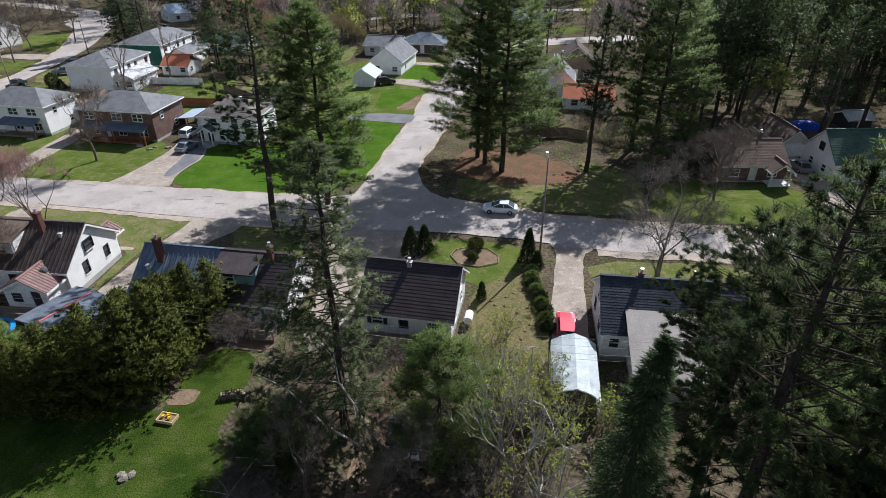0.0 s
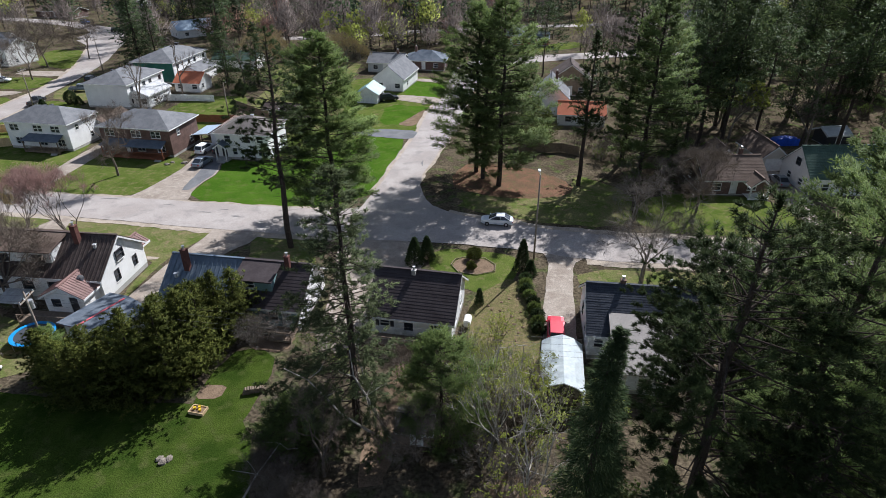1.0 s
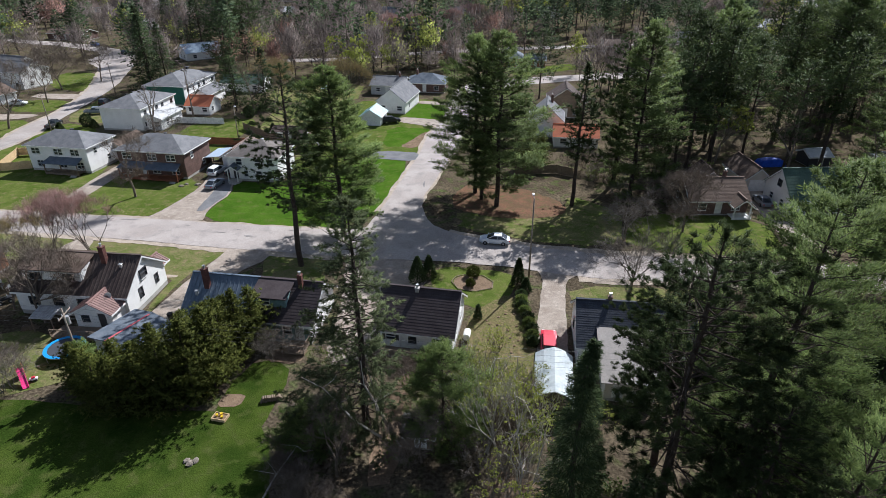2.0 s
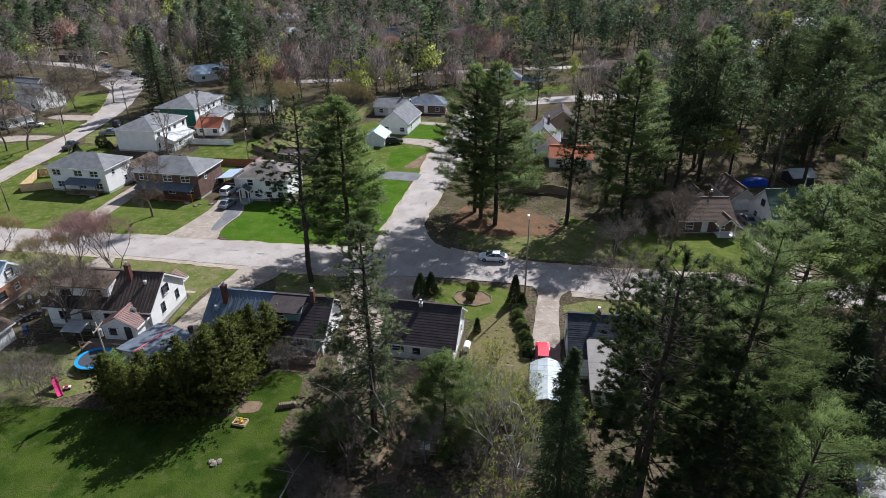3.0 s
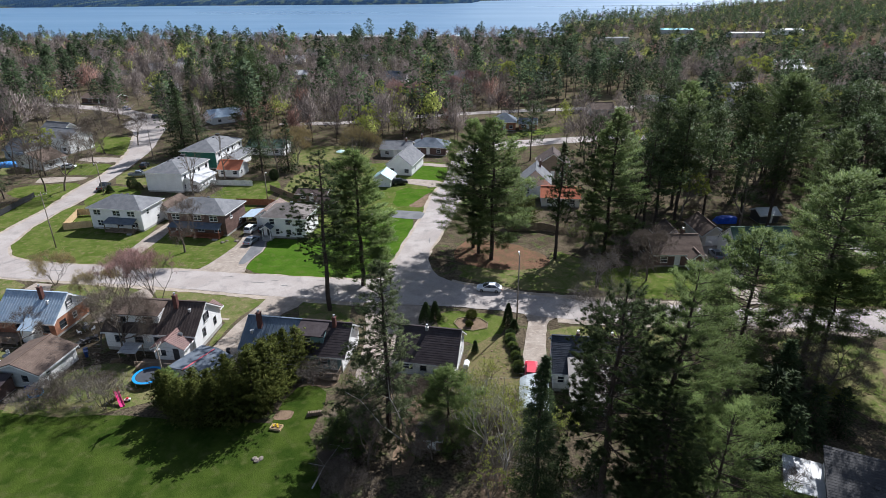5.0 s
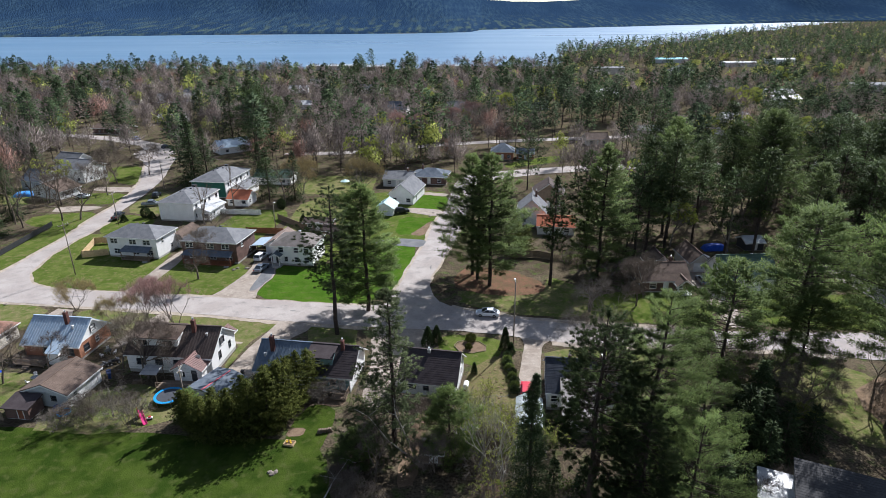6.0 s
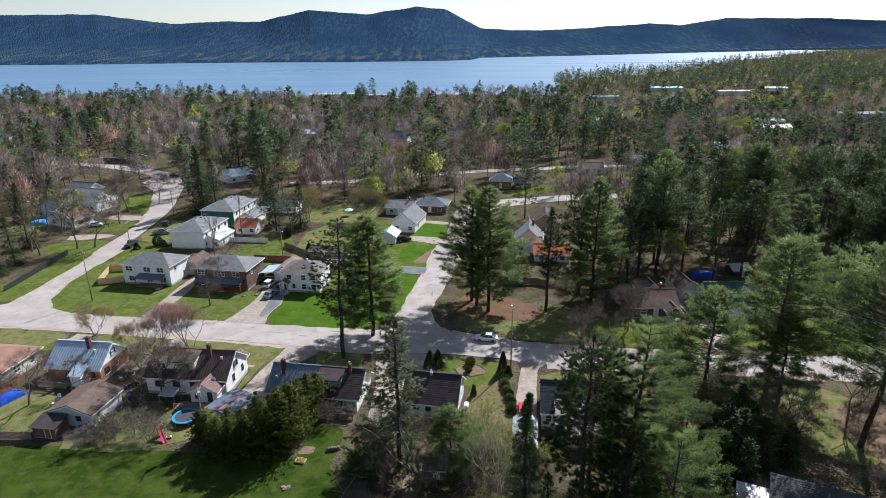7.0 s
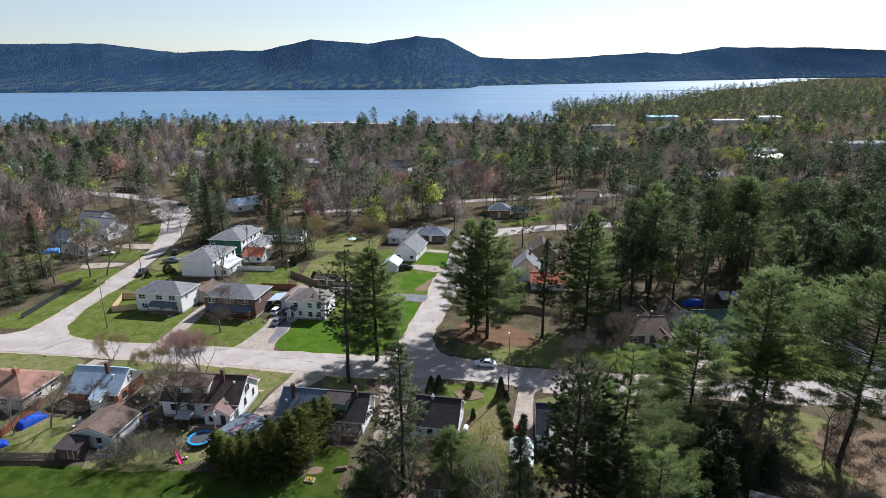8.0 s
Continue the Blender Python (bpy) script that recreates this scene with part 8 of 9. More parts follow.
# fallen and leaning pale dead limbs by the tall spruce
def dead_limb(pts, r, label, twigs=7, seed=0):
    t = thing("dead_tree", pose(pts[0][0], pts[0][1], 0), label, "dead tree")
    o = Vector((pts[0][0], pts[0][1], 0))
    rng = random.Random(seed)
    P_ = [Vector(p) - o for p in pts]
    bm = bmesh.new()
    for i, (a, b) in enumerate(zip(P_, P_[1:])):
        rod(bm, a, b, r * (1 - i / len(P_)), r * (1 - (i + 1) / len(P_)) + 0.015, 7)
    part("trunk", bm, M_BIRCH, t)
    for k in range(twigs):
        i = rng.randrange(1, len(P_))
        a = P_[i]
        d = Vector((rng.uniform(-1, 1), rng.uniform(-1, 1), rng.uniform(-0.2, 0.9))).normalized()
        bm = bmesh.new()
        m_ = a + d * rng.uniform(0.6, 1.4)
        rod(bm, a, m_, 0.035, 0.022, 4)
        rod(bm, m_, m_ + (d + Vector((rng.uniform(-0.5, 0.5), rng.uniform(-0.5, 0.5), 0.3))).normalized() * rng.uniform(0.5, 1.2), 0.022, 0.008, 4)
        part("limb", bm, M_BIRCH, t)


dead_limb([(-4.2, 30.4, -0.1), (-5.2, 30.3, 2.4), (-6.2, 30.1, 5.6), (-7.0, 29.9, 7.8), (-7.1, 29.8, 10.4)], 0.14, "pale dead birch leaning beside the spruce", 10, 1)
dead_limb([(-4.6, 30.0, -0.1), (-5.5, 29.6, 1.7), (-6.9, 29.2, 3.4), (-8.1, 28.9, 4.9), (-9.1, 28.7, 6.8), (-10.2, 28.6, 8.6), (-11.8, 28.5, 9.8)], 0.12, "pale arching dead limb in the brush", 4, 2)
dead_limb([(-6.6, 33.6, -0.1), (-6.8, 33.8, 3.4), (-7.3, 34.1, 6.6), (-7.0, 34.4, 9.6)], 0.10, "pale slender dead birch stem", 8, 3)
dead_limb([(-15.5, 24.0, 0.1), (-14.4, 26.0, 1.4), (-13.0, 28.2, 2.4)], 0.09, "pale fallen branch in brown brush", 5, 4)
dead_limb([(6.0, 24.0, 0.1), (6.2, 25.0, 3.0), (5.8, 26.2, 5.8), (6.3, 27.0, 8.6)], 0.08, "thin pale birch sapling", 9, 5)
dead_limb([(4.2, 31.0, -0.1), (4.4, 31.2, 3.0), (4.0, 31.6, 6.0), (4.3, 31.8, 9.0)], 0.07, "thin pale birch sapling", 10, 6)
dead_limb([(5.6, 33.5, -0.1), (5.9, 33.4, 2.5), (6.5, 33.6, 5.0), (6.6, 33.9, 7.6)], 0.06, "thin pale birch sapling", 10, 7)

# yard clutter between the houses
def satellite_dish(x, y, z, rz, label, mast=0.0):
    t = thing("satellite_dish", pose(x, y, z, 0, 0, rz), label, "satellite dish")
    bm = bmesh.new()
    rod(bm, (0, 0, -0.1 - mast), (0, 0, 0.35), 0.03)
    part("mast", bm, M_STEEL, t)
    rings = []
    bm = bmesh.new()
    for k in range(5):
        r = 0.38 * k / 4 + 0.01
        rings.append([bm.verts.new((r * math.cos(a * 0.524), r * r * 0.9, r * math.sin(a * 0.524))) for a in range(12)])
    for a, b in zip(rings, rings[1:]):
        for i in range(12):
            bm.faces.new((a[i], a[(i + 1) % 12], b[(i + 1) % 12], b[i]))
    bm.faces.new(rings[0])
    bmesh.ops.solidify(bm, geom=bm.faces[:], thickness=0.02)
    bm.transform(pose(0, 0.04, 0.42, 25))
    part("dish", bm, M_GREY, t)
    bm = bmesh.new()
    rod(bm, (0, 0.1, 0.2), (0, 0.45, 0.6), 0.012)
    box(bm, -0.04, 0.04, 0.42, 0.52, 0.56, 0.66)
    part("feed_arm", bm, M_DARK, t)


satellite_dish(-40.2, 50.5, 3.3, 200, "grey satellite dish on the house corner")
satellite_dish(-29.9, 48.4, 2.6, 160, "dark satellite dish on a short mast by the teal house", 2.7)


def quad_bike(x, y, rz, label):
    t = thing("quad_bike", pose(x, y, gz(x, y), 0, 0, rz), label, "quad bike")
    bm = bmesh.new()
    box(bm, -0.75, 0.75, -0.22, 0.22, 0.4, 0.68, 0.06)
    box(bm, 0.35, 0.85, -0.42, 0.42, 0.66, 0.8, 0.05)
    box(bm, -0.85, -0.35, -0.42, 0.42, 0.66, 0.8, 0.05)
    part("body", bm, M_DARK, t)
    bm = bmesh.new()
    box(bm, -0.4, 0.25, -0.17, 0.17, 0.7, 0.88, 0.06)
    part("seat", bm, M_RUBBER, t)
    bm = bmesh.new()
    rod(bm, (0.4, -0.35, 1.05), (0.4, 0.35, 1.05), 0.02)
    rod(bm, (0.45, 0, 0.7), (0.4, 0, 1.05), 0.03)
    part("handlebar", bm, M_STEEL, t)
    for px in (-0.55, 0.6):
        for py in (-0.42, 0.42):
            bm = bmesh.new()
            rod(bm, (px, py - 0.11, 0.29), (px, py + 0.11, 0.29), 0.29, 0.29, 14)
            w = part("tyre", bm, M_RUBBER, t)
            bm = bmesh.new()
            rod(bm, (px, py - 0.125, 0.29), (px, py + 0.125, 0.29), 0.14, 0.14, 10)
            part("rim", bm, M_STEEL, w)


quad_bike(-56.4, 54.6, 40, "dark quad bike parked between two houses")
quad_bike(-57.6, 53.2, 70, "dark quad bike parked between two houses")


def canopy(x, y, rz, label):
    t = thing("garden_canopy", pose(x, y, gz(x, y), 0, 0, rz), label, "canopy")
    bm = bmesh.new()
    slab(bm, [(-1.4, -1.1, 2.0), (1.4, -1.1, 2.0), (1.4, 1.1, 2.45), (-1.4, 1.1, 2.45)], 0.06)
    r = part("roof", bm, M_STEEL, t, "pale ribbed sheet roof")
    roof_pieces(r, pose(0, 0, 0), (-1.4, -1.1, 2.0), (1.4, -1.1, 2.0), (1.4, 1.1, 2.45), (-1.4, 1.1, 2.45), M_STEEL, ribs=9)
    for px in (-1.3, 1.3):
        for py, z in ((-1.0, 1.95), (1.0, 2.36)):
            bm = bmesh.new()
            box(bm, px - 0.05, px + 0.05, py - 0.05, py + 0.05, -0.1, z)
            part("post", bm, M_WOOD, t)


canopy(-47.4, 49.2, -6, "small metal-roofed canopy behind the white house")


def ring_pool(x, y, r, material, label):
    t = thing("wading_pool", pose(x, y, gz(x, y) + 0.02), label, "wading pool")
    bm = bmesh.new()
    ring_mesh(bm, r * 0.9, r, 0.0, 0.32, 20)
    part("rim", bm, material, t)
    bm = bmesh.new()
    rod(bm, (0, 0, 0.0), (0, 0, 0.1), r * 0.895, r * 0.895, 20)
    part("floor", bm, M_MESHMAT, t)


ring_pool(-57.0, 41.2, 0.95, M_BLUEPAD, "small blue wading pool beside the garage")
ring_pool(-58.6, 42.0, 0.55, M_CARS["blue"], "small dark blue tub beside the garage")

# patched cracks in the street
for i, (x, y, lx, ly) in enumerate(((-36, 74.6, 3.2, 0.3), (-33, 75.4, 2.0, 0.22), (-52, 79.6, 4.0, 0.25), (-78, 80.6, 5.0, 0.2), (-30.5, 73.4, 1.8, 0.5), (-24, 75.0, 2.6, 0.3), (-42, 77.2, 3.0, 0.2), (-3.8, 95.0, 0.35, 4.0), (-98, 112, 0.3, 5), (-60, 77.5, 0.4, 2.2), (30, 63.5, 3, 0.4))):
    sheet("road_patch", [(x - lx / 2, y), (x, y - ly / 2), (x + lx / 2, y - 0.15 * lx * 0.5), (x + lx * 0.1, y + ly / 2)], M_CRACK, "dark tar-sealed crack in the street", "road patch", 0.105, 0.25)

YARDS = []  # cleared lots: x, y, half width, depth
# larger buildings beyond the woods
for x, y, rz, w, d, e, r, wall, roof, lab in (
        (362, 728, 0, 38, 18, 5, 5.6, M_GREY, M_RWHITE, "long low white commercial building"), (300, 790, 0, 42, 18, 5, 6.6, M_GREY, mat("teal_sheet_roof", (0.02, 0.33, 0.42), (0.03, 0.38, 0.46), scale=4, fine=1, rough=0.5), "commercial building with teal roof"),
        (240, 592, 10, 22, 18, 6, 12, M_CREAM, M_RGREY, "pale building with grey hipped roof"), (343, 452, 0, 52, 18, 6, 6.8, M_GREY, M_RFLAT, "long grey flat-roofed building"), (178, 640, 5, 34, 16, 7, 7.6, M_CREAM, M_RFLAT, "pale flat-roofed school building"),
        (-135, 722, 4, 60, 14, 5, 5.8, M_CREAM, M_RWHITE, "long low lakeside building"), (-75, 706, 4, 34, 12, 5, 5.8, M_BRICK, M_RWHITE, "low lakeside building with pale roof"), (10, 720, 0, 40, 12, 4, 4.8, M_CREAM, M_RWHITE, "low pale lakeside building"),
        (430, 760, 0, 30, 20, 6, 7, M_WHITE, M_RWHITE, "white flat commercial building"), (120, 420, 10, 18, 10, 4, 7, M_WHITE, M_RWHITE, "white house in the bare woods"), (-150, 430, 20, 16, 10, 3.5, 6.5, M_WHITE, M_RGREY, "white house in the bare woods"),
        (-240, 300, 20, 18, 10, 3.2, 5.6, M_CREAM, M_RTAN, "brown-roofed house in the woods"), (-60, 470, -10, 16, 10, 3.5, 6.5, M_WHITE, M_RSLATE, "white house in the bare woods"), (60, 360, 15, 14, 9, 3.5, 6.5, M_WHITE, M_RGREY, "white house in the bare woods"),
        (160, 300, 5, 15, 9, 3.2, 6, M_WHITE, M_RWHITE, "pale-roofed house in the woods"), (130, 250, -5, 14, 9, 3.2, 6, M_CREAM, M_RGREY, "grey-roofed house in the woods"), (-190, 420, 0, 16, 10, 3.2, 6, M_WHITE, M_RWHITE, "pale-roofed house in the woods"),
        (-110, 520, 10, 18, 10, 4, 7, M_WHITE, M_RGREY, "white house near the lake"), (-300, 520, 10, 18, 10, 4, 7, M_WHITE, M_RGREY, "white house near the lake"), (230, 380, 0, 20, 12, 4, 6, M_WHITE, M_RWHITE, "pale building in the woods")):
    bungalow(x, y, rz, w, d, wall, roof, lab, e, r, hip=(r - e > 5))
    FOOT.append((x, y - d * 0.5 - w * 0.45, w * 0.5))
    YARDS.append((x, y, w * 0.5, 22 + w * 0.7))

for x, y, rz, w, r, wall, roof, lab in ((-202, 413, 15, 13, 6.5, M_WHITE, M_RGREY, "white gabled house among bare trees"), (-197, 451, -10, 14, 6.5, M_WHITE, M_RSLATE, "white house in the bare woods"), (-119, 472, 5, 15, 6, M_WHITE, M_RWHITE, "pale-roofed white house in the woods"),
                                        (-91, 374, 0, 14, 5.4, M_WHITE, M_RWHITE, "pale-roofed white house in the woods"), (-224, 404, 10, 13, 5.6, M_CREAM, M_RTAN, "cream house with brown roof in the woods"), (-296, 356, 20, 18, 6, M_GREY, M_RSLATE, "grey house in the woods"),
                                        (-158, 319, 0, 15, 5, M_WHITE, M_RWHITE, "long white building beside a street"), (102, 264, 0, 15, 5, M_CREAM, M_RGREY, "grey-roofed house under tall pines"), (249, 422, 0, 20, 5.6, M_WHITE, M_RWHITE, "white flat building in the woods"),
                                        (152, 194, 10, 13, 5, M_WHITE, M_RWHITE, "pale-roofed house under tall pines"), (233, 488, -5, 16, 6, M_WHITE, M_RGREY, "white house beyond the pines")):
    bungalow(x, y, rz, w, 9, wall, roof, lab, 3.2, r)
    YARDS.append((x, y, w * 0.55, 45))
YARDS += [(-174, 284, 11, 45), (-95, 232, 9, 25), (-29, 343, 9, 45), (7.5, 338, 8, 45), (70, 243, 7, 35), (28, 214, 14, 25), (-134, 182, 14, 25)]

# named trees of the middle distance
for pr, x, y, s in ((MIDS[0], -128.8, 286, 1.2), (MIDS[1], -219, 357, 1.2), (MIDW[0], -95.7, 268, 1.2), (MIDS[2], -97, 240, 1.5), (MIDW[1], -81.7, 246, 1.15), (MIDW[3], -84, 236, 1.1), (MIDS[0], -144, 175, 0.85), (MIDS[1], -148, 162, 0.8), (MIDS[0], -88, 172, 1.25), (MIDS[1], -91.5, 178, 1.35), (MIDS[2], -86, 178, 1.1), (MIDW[2], -88, 250, 1.05),
                    (MIDW[0], -76, 238, 0.95), (MIDW[0], 115, 179, 1.12), (MIDW[1], 73.4, 181, 1.08), (MIDW[2], 93, 187, 1.04), (MIDS[1], -5, 214, 0.75), (MIDS[0], 0.5, 216, 0.8), (MIDS[1], -8, 218, 0.7), (MIDW[1], 27.6, 163, 0.8),
                    (MIDY, -26.7, 234, 1.2), (MIDY, -13.9, 229, 1.15), (MIDY, 29, 299, 1.4), (MIDY, 41, 298, 1.35), (MIDY, 53.7, 312, 1.5), (MIDY, -8, 347, 1.15), (MIDY, 105.7, 196, 1.5), (MIDY, 141, 191, 1.4), (MIDY, 165.7, 305, 1.5),
                    (REDBUD, -10.8, 244, 1.6), (REDBUD, 14, 279, 1.6), (REDBUD, 1.5, 262, 1.6), (REDBUD, -20, 250, 1.5), (TANBUD, -47.5, 160, 1.6), (TANBUD, -27.4, 159, 1.6), (MIDR[0], 53.7, 105, 1.1), (MIDR[1], 75.8, 123, 1.15), (MIDR[2], 84.6, 121, 1.25),
                    (MIDR[0], 88, 128, 1.1), (MIDW[0], 45, 101, 1.0), (MIDS[0], -67, 178, 0.8), (MIDW[1], -70, 186, 0.9), (MIDW[0], -56, 150, 0.6), (MIDW[2], 15, 112, 0.45), (MIDS[1], 18, 108, 0.5)):
    plant(pr, x, y, s)

rf = random.Random(8)
BOXES = [(min(p[0] for p in q), max(p[0] for p in q), min(p[1] for p in q), max(p[1] for p in q), q) for q in PAVED]


def clear(x, y, pad=1.2):
    """True where nothing is built or paved."""
    if any((x - a) ** 2 + (y - b) ** 2 < (r + pad) ** 2 for a, b, r in FOOT):
        return False
    for x0, x1, y0, y1, q in BOXES:
        if x0 - pad < x < x1 + pad and y0 - pad < y < y1 + pad:
            if any(inside(q, x + i, y + j) for i, j in ((0, 0), (pad, 0), (-pad, 0), (0, pad), (0, -pad))):
                return False
    return True


def density(x, y):
    """Chance of a tree and the mix (pine, red pine, spruce, bare, spring, red-budded), in clumps."""
    chance, mix = zone(x, y)
    if y < 180 or len(mix) < 6:
        return chance, mix
    a, b = noise.noise(Vector((x / 38, y / 55, 0))), noise.noise(Vector((x / 30, y / 45, 7)))
    c = noise.noise(Vector((x / 24, y / 40, 13)))
    mix = tuple(m * k for m, k in zip(mix, (math.exp(3.0 * a), math.exp(3.0 * a), math.exp(2.4 * b), math.exp(-2.0 * a), math.exp(3.5 * c - 0.2), math.exp(3.5 * c))))
    return chance * (0.92 + 0.5 * noise.noise(Vector((x / 26, y / 40, 3)))), mix


def zone(x, y):
    if 8 < x < 42 + max(0, y - 110) * 0.5 and 93 < y < 188:
        return (0.25, (0, 0, 0, 1, 0, 0)) if x > 42 else (0.0, (1,))
    if x > 92 and 60 < y < 168:
        return 0.55, (0.3, 0.45, 0.05, 0.2, 0, 0)
    if x > 30 and 92 < y < 330:
        return 0.36 if y < 168 else 0.62, (0.3, 0.3, 0.03, 0.34, 0.02, 0.01)
    if x > 100 and y > 40 and y < 330:
        return 0.5, (0.35, 0.25, 0.05, 0.35, 0, 0)
    if x > 130 and 520 < y < 830:
        return 0.3, (0.2, 0.06, 0.1, 0.4, 0.18, 0.06)
    if -75 < x <= 60 and 170 < y < 340:
        return 0.85, (0.06, 0.04, 0.045, 0.68, 0.075, 0.1)
    if -75 < x <= 30 and y <= 170:
        return (0.2, (0.12, 0.06, 0.12, 0.64, 0.03, 0.03)) if y > 112 and not (-16 < x < 26 and y < 130) else (0, (1,))
    if x <= -75 and y < 240:
        return (0.5, (0.08, 0.04, 0.16, 0.66, 0.02, 0.04)) if x < -118 or y > 185 else (0.0, (1,))
    if y > 330 and x > 60:
        return 0.74, (0.2, 0.07, 0.06, 0.5, 0.11, 0.06)
    return 0.92, (0.075, 0.02, 0.07, 0.72, 0.07, 0.045)


# single trees out to the far street
mixed = (MIDW, MIDR, MIDS, MIDB, (MIDY,), (REDBUD,))
grid = 5.6
yy = 92.0
single = 0
while yy < 168:
    xx = -0.95 * (yy + 45)
    while xx < 0.95 * (yy + 45):
        x, y = xx + rf.uniform(-2.6, 2.6), yy + rf.uniform(-2.6, 2.6)
        chance, mix = density(x, y)
        if rf.random() < chance * 0.9 and clear(x, y):
            k = rf.choices(range(len(mix)), mix)[0]
            plant(rf.choice(mixed[k]), x, y, rf.uniform(0.78, 1.15) * (0.8 if x < 20 and k < 3 else 1.0), rf.uniform(0, 360))
            single += 1
        xx += grid
    yy += grid
for _ in range(70):
    x, y = rf.uniform(34, 150), rf.uniform(93, 160)
    if clear(x, y):
        plant(rf.choice((BRUSH, BRUSHB, GREENB)), x, y, rf.uniform(0.8, 1.5), rf.uniform(0, 360))


def open_yard(x, y):
    """Cleared lots on the street side of the larger buildings."""
    return any(b - r < y < b and abs(x - a * (0.5 + 0.5 * (y + 45) / (b + 45))) < w for a, b, w, r in YARDS)


# ---- far woods ----
def far_proto(seed, kind, h, fine):
    """A distant tree: a filled crown of blades on its profile, and its trunk and limbs. fine: 0 far, 1 middling, 2 near."""
    rng = np.random.default_rng(seed)
    size = h * (0.12, 0.078, 0.05)[fine]
    p1, p2 = rng.uniform(0, 6.28, 2)
    if kind in ("pine", "red_pine", "spruce"):
        n = {"pine": (70, 300, 620), "red_pine": (50, 200, 400), "spruce": (60, 220, 420)}[kind][fine]
        u = rng.random(n)
        a = rng.uniform(0, 6.28, n)
        if kind == "pine":
            low, u = 0.2, u ** 0.85
            wide = h * 0.25 * (0.4 + 0.72 * np.sin(np.pi * np.minimum(1, 0.8 * u + 0.2))) * (1 - u ** 6) ** 0.5 * (0.78 + 0.3 * np.sin(u * 24 + p2 + np.sin(a + p1)))
        elif kind == "red_pine":
            low = 0.44
            wide = h * 0.165 * np.sqrt(np.maximum(0.05, 1 - (2 * u - 0.95) ** 2)) * (0.85 + 0.25 * np.sin(u * 15 + a * 2))
        else:
            low, u = 0.05, u ** 1.35
            wide = h * 0.23 * (1 - u) ** 0.85 * (0.85 + 0.2 * np.sin(u * 30 + p2)) + 0.15
        r = wide * (1 + 0.24 * np.sin(3 * a + p1 + u * 8)) * np.sqrt(rng.uniform(0.12, 1, n))
        c = np.stack([np.cos(a) * r, np.sin(a) * r, h * (low + (0.98 - low) * u)], 1)
        ax = np.stack([np.cos(a), np.sin(a), 0 * a], 1)
        v, f = tufts(rng, c, ax, 1, size, size * 0.7, 0.4, {"spruce": -0.2}.get(kind, 0.25), 0.55)
        tip = np.array([[0, 0, h * 0.97]] * 3)
        tv2, tf2 = tufts(rng, tip, np.array([[0, 0, 1.0]] * 3), 1, size, size * 0.4, 0.25, 0.4)
        v, f = np.concatenate([v, tv2]), np.concatenate([f, tf2 + len(v)])
        tv, tf = tubes([((0, 0, -0.5), (0, 0, h * 0.9), h * 0.012, 0.05)], 3)
        return v, f, np.array(tv), np.array(tf)
    stems = [((0, 0, -0.5), (0, 0, h * 0.42), h * 0.012, h * 0.009)]
    n = (5, 8, 12)[fine]
    a = np.arange(n) * 2.4 + rng.normal(0, 0.4, n)
    u = rng.uniform(0.1, 1, n)
    ends = np.stack([np.cos(a) * u * h * 0.37, np.sin(a) * u * h * 0.37, h * (0.94 - 0.36 * u ** 2) * rng.uniform(0.85, 1.02, n)], 1)
    roots = np.stack([0 * a, 0 * a, h * rng.uniform(0.16, 0.4, n)], 1)
    if fine:
        stems += [(p, q, h * 0.0035, 0.02) for p, q in zip(roots, ends)]
    per = {"spring": (8, 24, 40)}.get(kind, (10, 26, 44))[fine]
    i = np.repeat(np.arange(n), per)
    t = 0.35 + 0.7 * rng.random((n * per, 1)) ** 0.8
    c = roots[i] + (ends - roots)[i] * t + rng.normal(0, 0.06 * h, (n * per, 3))
    ax = unit((ends - roots)[i]) * 0.8 + unit(c - np.array([0, 0, h * 0.5])) * 0.5
    if kind == "spring":
        v, f = tufts(rng, c, ax, 1, size, size * 0.8, 0.8, 0.1, 0.4)
    else:
        v, f = tufts(rng, c, ax, 1, h * 0.13, (1.0, 0.42, 0.2)[fine], 0.5, 0.2)
    tv, tf = tubes(stems, 3)
    return v, f, np.array(tv), np.array(tf)


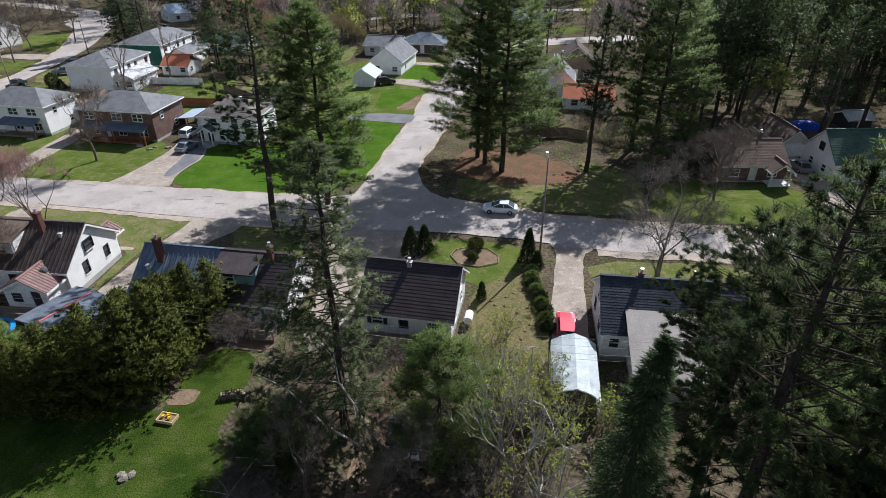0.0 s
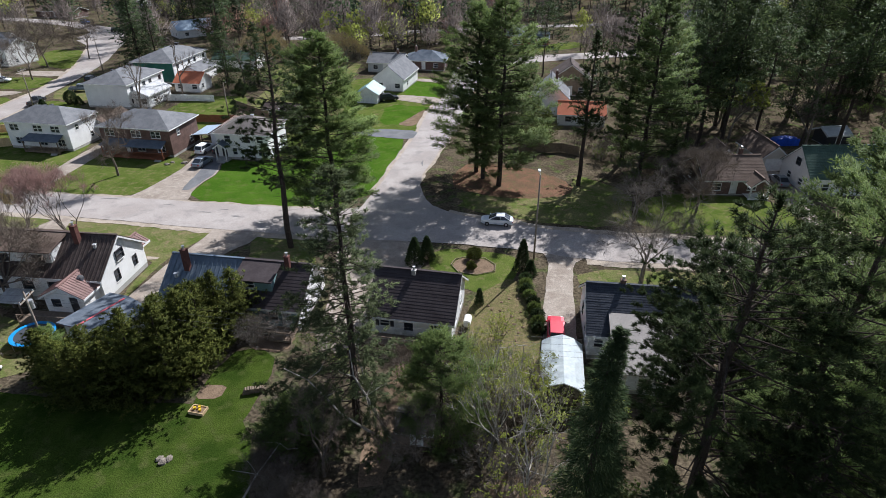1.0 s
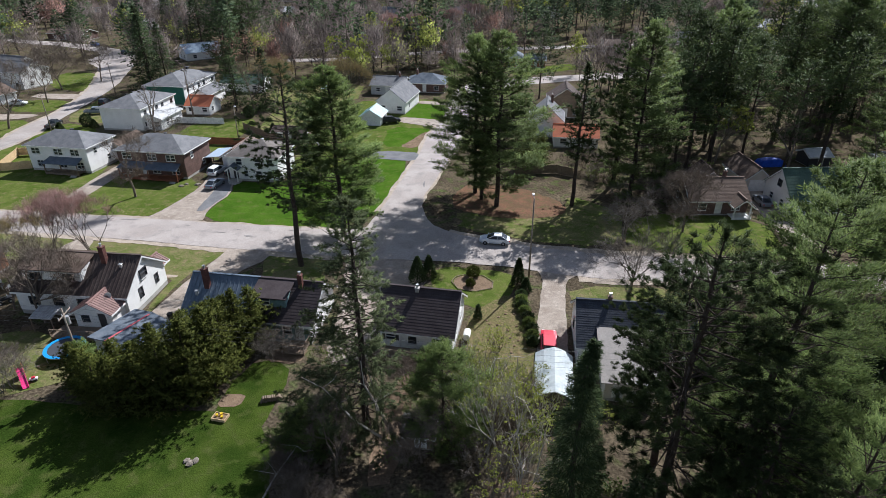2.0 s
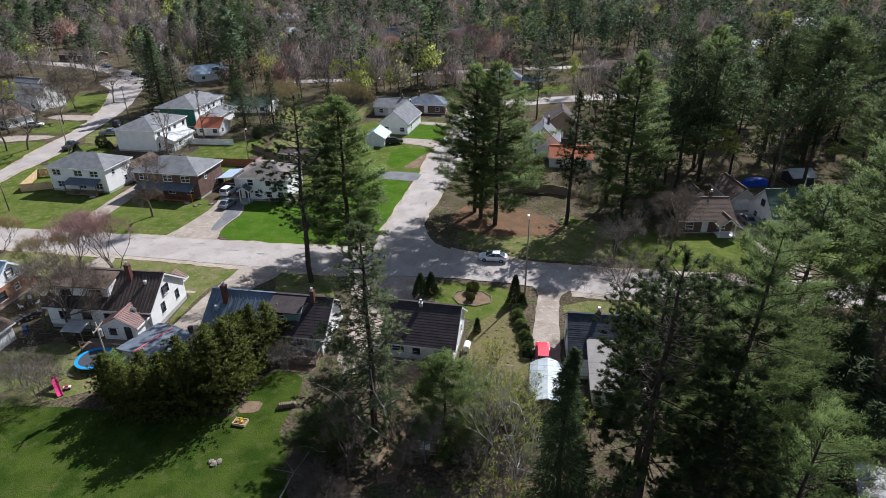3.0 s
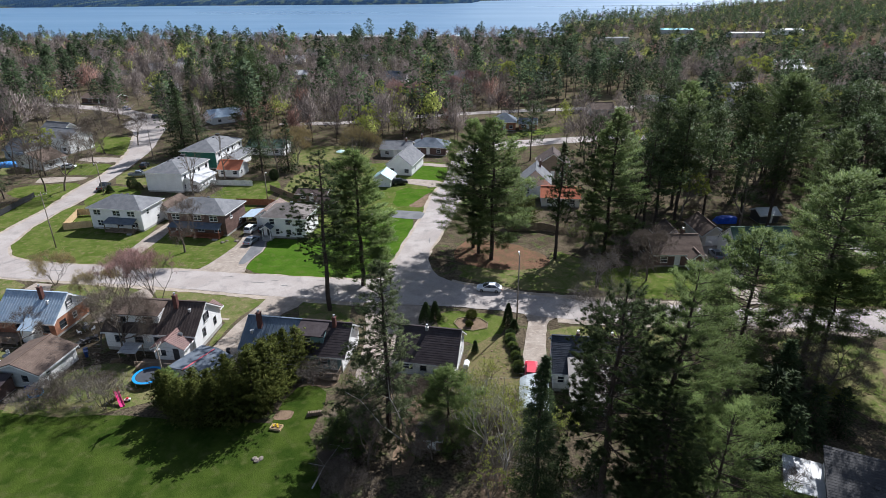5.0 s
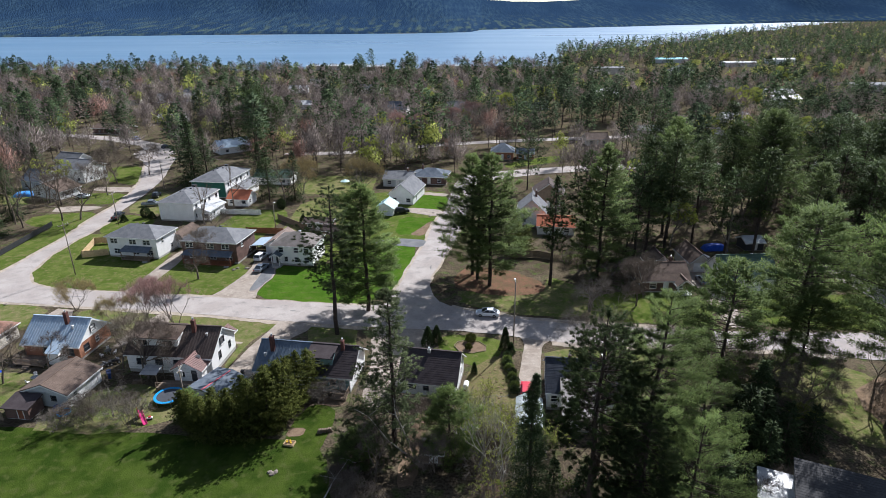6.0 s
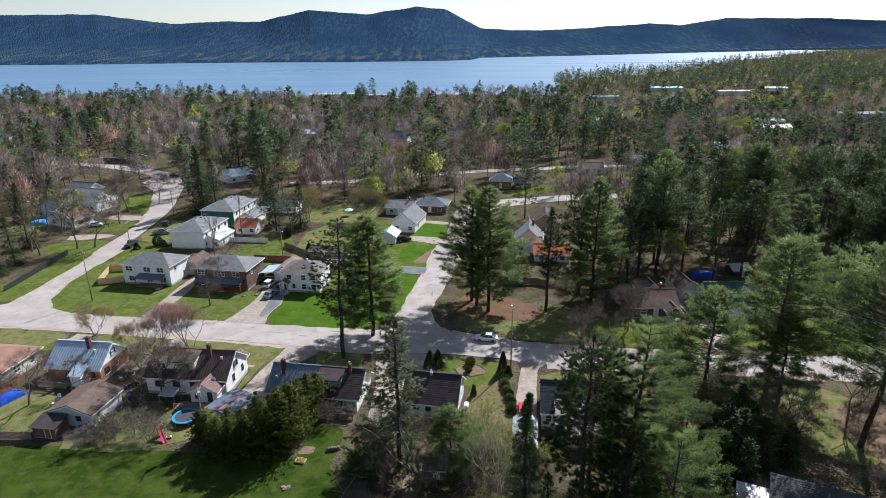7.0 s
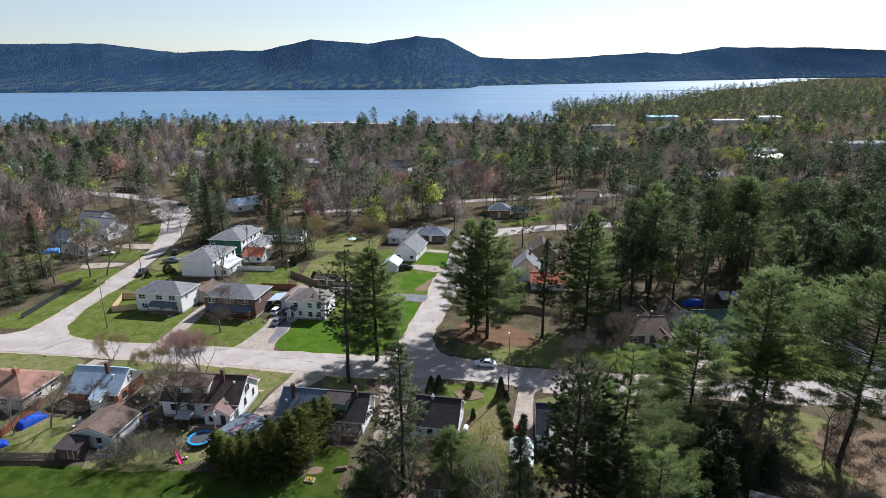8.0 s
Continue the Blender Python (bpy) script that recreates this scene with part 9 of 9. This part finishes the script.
def mass(name, label, leaf, spots, kind, h, fine, seed):
    """All trees of one kind in the far woods as one object."""
    protos = [far_proto(seed + i, kind, h, fine) for i in range(6)]
    V, F, M, base = [], [], [], 0
    rng = np.random.default_rng(seed)
    TF, T1, T2, NV = [], [], [], []
    soft_n = []
    for v, f, tv, tf in protos:
        p = v[f]
        nrm, flip = soften(p, 0.5, 0.25)
        f[flip] = f[flip][:, [0, 2, 1]]
        vn = np.zeros_like(v)
        vn[f.ravel()] = np.repeat(nrm, 3, 0)
        soft_n.append((vn, unit(tv * np.array([1, 1, 0]) + np.array([0, 0, 0.05]))))
    for x, y, z, s in spots:
        pick = rng.integers(6)
        v, f, tv, tf = protos[pick]
        a = rng.uniform(0, 6.28)
        for nn in soft_n[pick]:
            NV.append(np.stack([nn[:, 0] * math.cos(a) - nn[:, 1] * math.sin(a), nn[:, 0] * math.sin(a) + nn[:, 1] * math.cos(a), nn[:, 2]], 1))
        for arr in (v, tv):
            w = np.empty_like(arr)
            w[:, 0] = arr[:, 0] * math.cos(a) * s - arr[:, 1] * math.sin(a) * s + x
            w[:, 1] = arr[:, 0] * math.sin(a) * s + arr[:, 1] * math.cos(a) * s + y
            w[:, 2] = arr[:, 2] * s + z
            V.append(w)
        F.append(f + base)
        tone = rng.uniform(0.7, 1.35)
        T1.append(np.full(len(f), tone))
        T2.append(np.full(len(tf) * 2, 1.0))
        base += len(v)
        q = tf + base
        TF += [q[:, [0, 1, 2]], q[:, [0, 2, 3]]]
        base += len(tv)
    if not V:
        return
    V, leaves = np.concatenate(V), np.concatenate(F)
    tri = np.concatenate([leaves, *TF])
    me = bpy.data.meshes.new(name)
    me.vertices.add(len(V))
    me.vertices.foreach_set("co", V.ravel().astype(np.float32))
    me.loops.add(tri.size)
    me.loops.foreach_set("vertex_index", tri.ravel().astype(np.int32))
    me.polygons.add(len(tri))
    me.polygons.foreach_set("loop_start", np.arange(0, tri.size, 3, dtype=np.int32))
    me.polygons.foreach_set("material_index", np.concatenate([np.zeros(len(leaves)), np.ones(len(tri) - len(leaves))]).astype(np.int32))
    me.attributes.new("tone", "FLOAT", "FACE").data.foreach_set("value", np.concatenate([*T1, *T2]).astype(np.float32))
    me.update(calc_edges=True)
    me.shade_smooth()
    me.normals_split_custom_set_from_vertices(unit(np.concatenate(NV)).astype(np.float32))
    me.materials.append(leaf)
    me.materials.append(M_BARK)
    tagged(new(name, me), label, "woods", kind="stuff")


far = {k: [] for k in ("pine", "red_pine", "spruce", "bare", "spring", "red")}
coarse = {k: [] for k in far}
hazy = {k: [] for k in far}
yy = 168.0
while yy < 790:
    step = 8.2 + (yy - 168) * 0.006
    xx = -0.79 * (yy + 58)
    while xx < 0.79 * (yy + 58):
        x, y = xx + rf.uniform(-0.5, 0.5) * step, yy + rf.uniform(-0.5, 0.5) * step
        chance, mix = density(x, y)
        if shore_near(x) - y < 55 and x < 150:
            mix = (0.05, 0, 0.05, 0.34, 0.52, 0.04) if x < -40 else (0.07, 0, 0.05, 0.7, 0.14, 0.04)
        if y < shore_near(x) - 6 and rf.random() < chance and clear(x, y) and not (open_yard(x, y) and rf.random() < 0.9):
            k = rf.choices(list(far), mix)[0]
            (far if y < 380 else coarse)[k].append((x, y, gz(x, y), (rf.uniform(0.62, 1.05) + (rf.random() < 0.2) * rf.uniform(0.1, 0.3)) * (0.66 if shore_near(x) - y < 70 and k > "r" else 1.0) * (0.8 if y > 500 else 0.92 if y > 330 else 1.0)))
        xx += step
    yy += step
yy = 790.0
while yy < 3600:
    step = 11 + (yy - 790) * 0.013
    xx = 150.0
    while xx < 0.79 * (yy + 58):
        x, y = xx + rf.uniform(-0.5, 0.5) * step, yy + rf.uniform(-0.5, 0.5) * step
        if y < shore_near(x) - 8:
            k = rf.choices(list(far), (0.32, 0.0, 0.2, 0.3, 0.16, 0.02))[0]
            hazy[k].append((x, y, land(x, y), rf.uniform(0.6, 0.95)))
        xx += step
    yy += step
# a little blue air haze is mixed into the three conifer colours
M_FARPINE = leaf_mat("distant_pine", (0.05, 0.078, 0.04), (0.1, 0.13, 0.068), 0.0, 0.35, 0.0, True)
M_FARRED = leaf_mat("distant_red_pine", (0.04, 0.06, 0.036), (0.08, 0.102, 0.058), 0.0, 0.3, 0.0, True)
M_FARSPRUCE = leaf_mat("distant_spruce", (0.034, 0.056, 0.034), (0.07, 0.094, 0.055), 0.0, 0.3, 0.0, True)
M_FARBARE = leaf_mat("distant_bare_crowns", (0.165, 0.135, 0.122), (0.225, 0.19, 0.172), 0.0, 0.3, 0.0, True)
M_FARBUD = leaf_mat("distant_red_buds", (0.25, 0.135, 0.11), (0.30, 0.19, 0.15), 0.0, 0.2, 0.0, True)
M_FARSPRING = leaf_mat("distant_young_leaves", (0.26, 0.3, 0.065), (0.41, 0.43, 0.125), 0.0, 0.35, 0.0, True)
kinds = {"pine": ("far_pines", "green layered white pines", M_FARPINE, 25), "red_pine": ("far_red_pines", "dark tufted red pines", M_FARRED, 25), "spruce": ("far_spruces", "dark pointed spruces", M_FARSPRUCE, 19),
         "bare": ("far_bare_trees", "bare grey-brown woodland crowns", M_FARBARE, 16), "spring": ("far_spring_trees", "yellow-green budding woodland crowns", M_FARSPRING, 15), "red": ("far_red_trees", "red-budded maple crowns", M_FARBUD, 14)}
for i, (k, (n, lab, m, hh)) in enumerate(kinds.items()):
    mass(n, lab + " between the houses", m, far[k], k, hh, 2, 100 + i * 10)
    mass(n, lab + " towards the lake", m, coarse[k], k, hh, 1, 200 + i * 10)
    mass(n, lab + " along the far bay", m, hazy[k], k, hh, 0, 300 + i * 10)
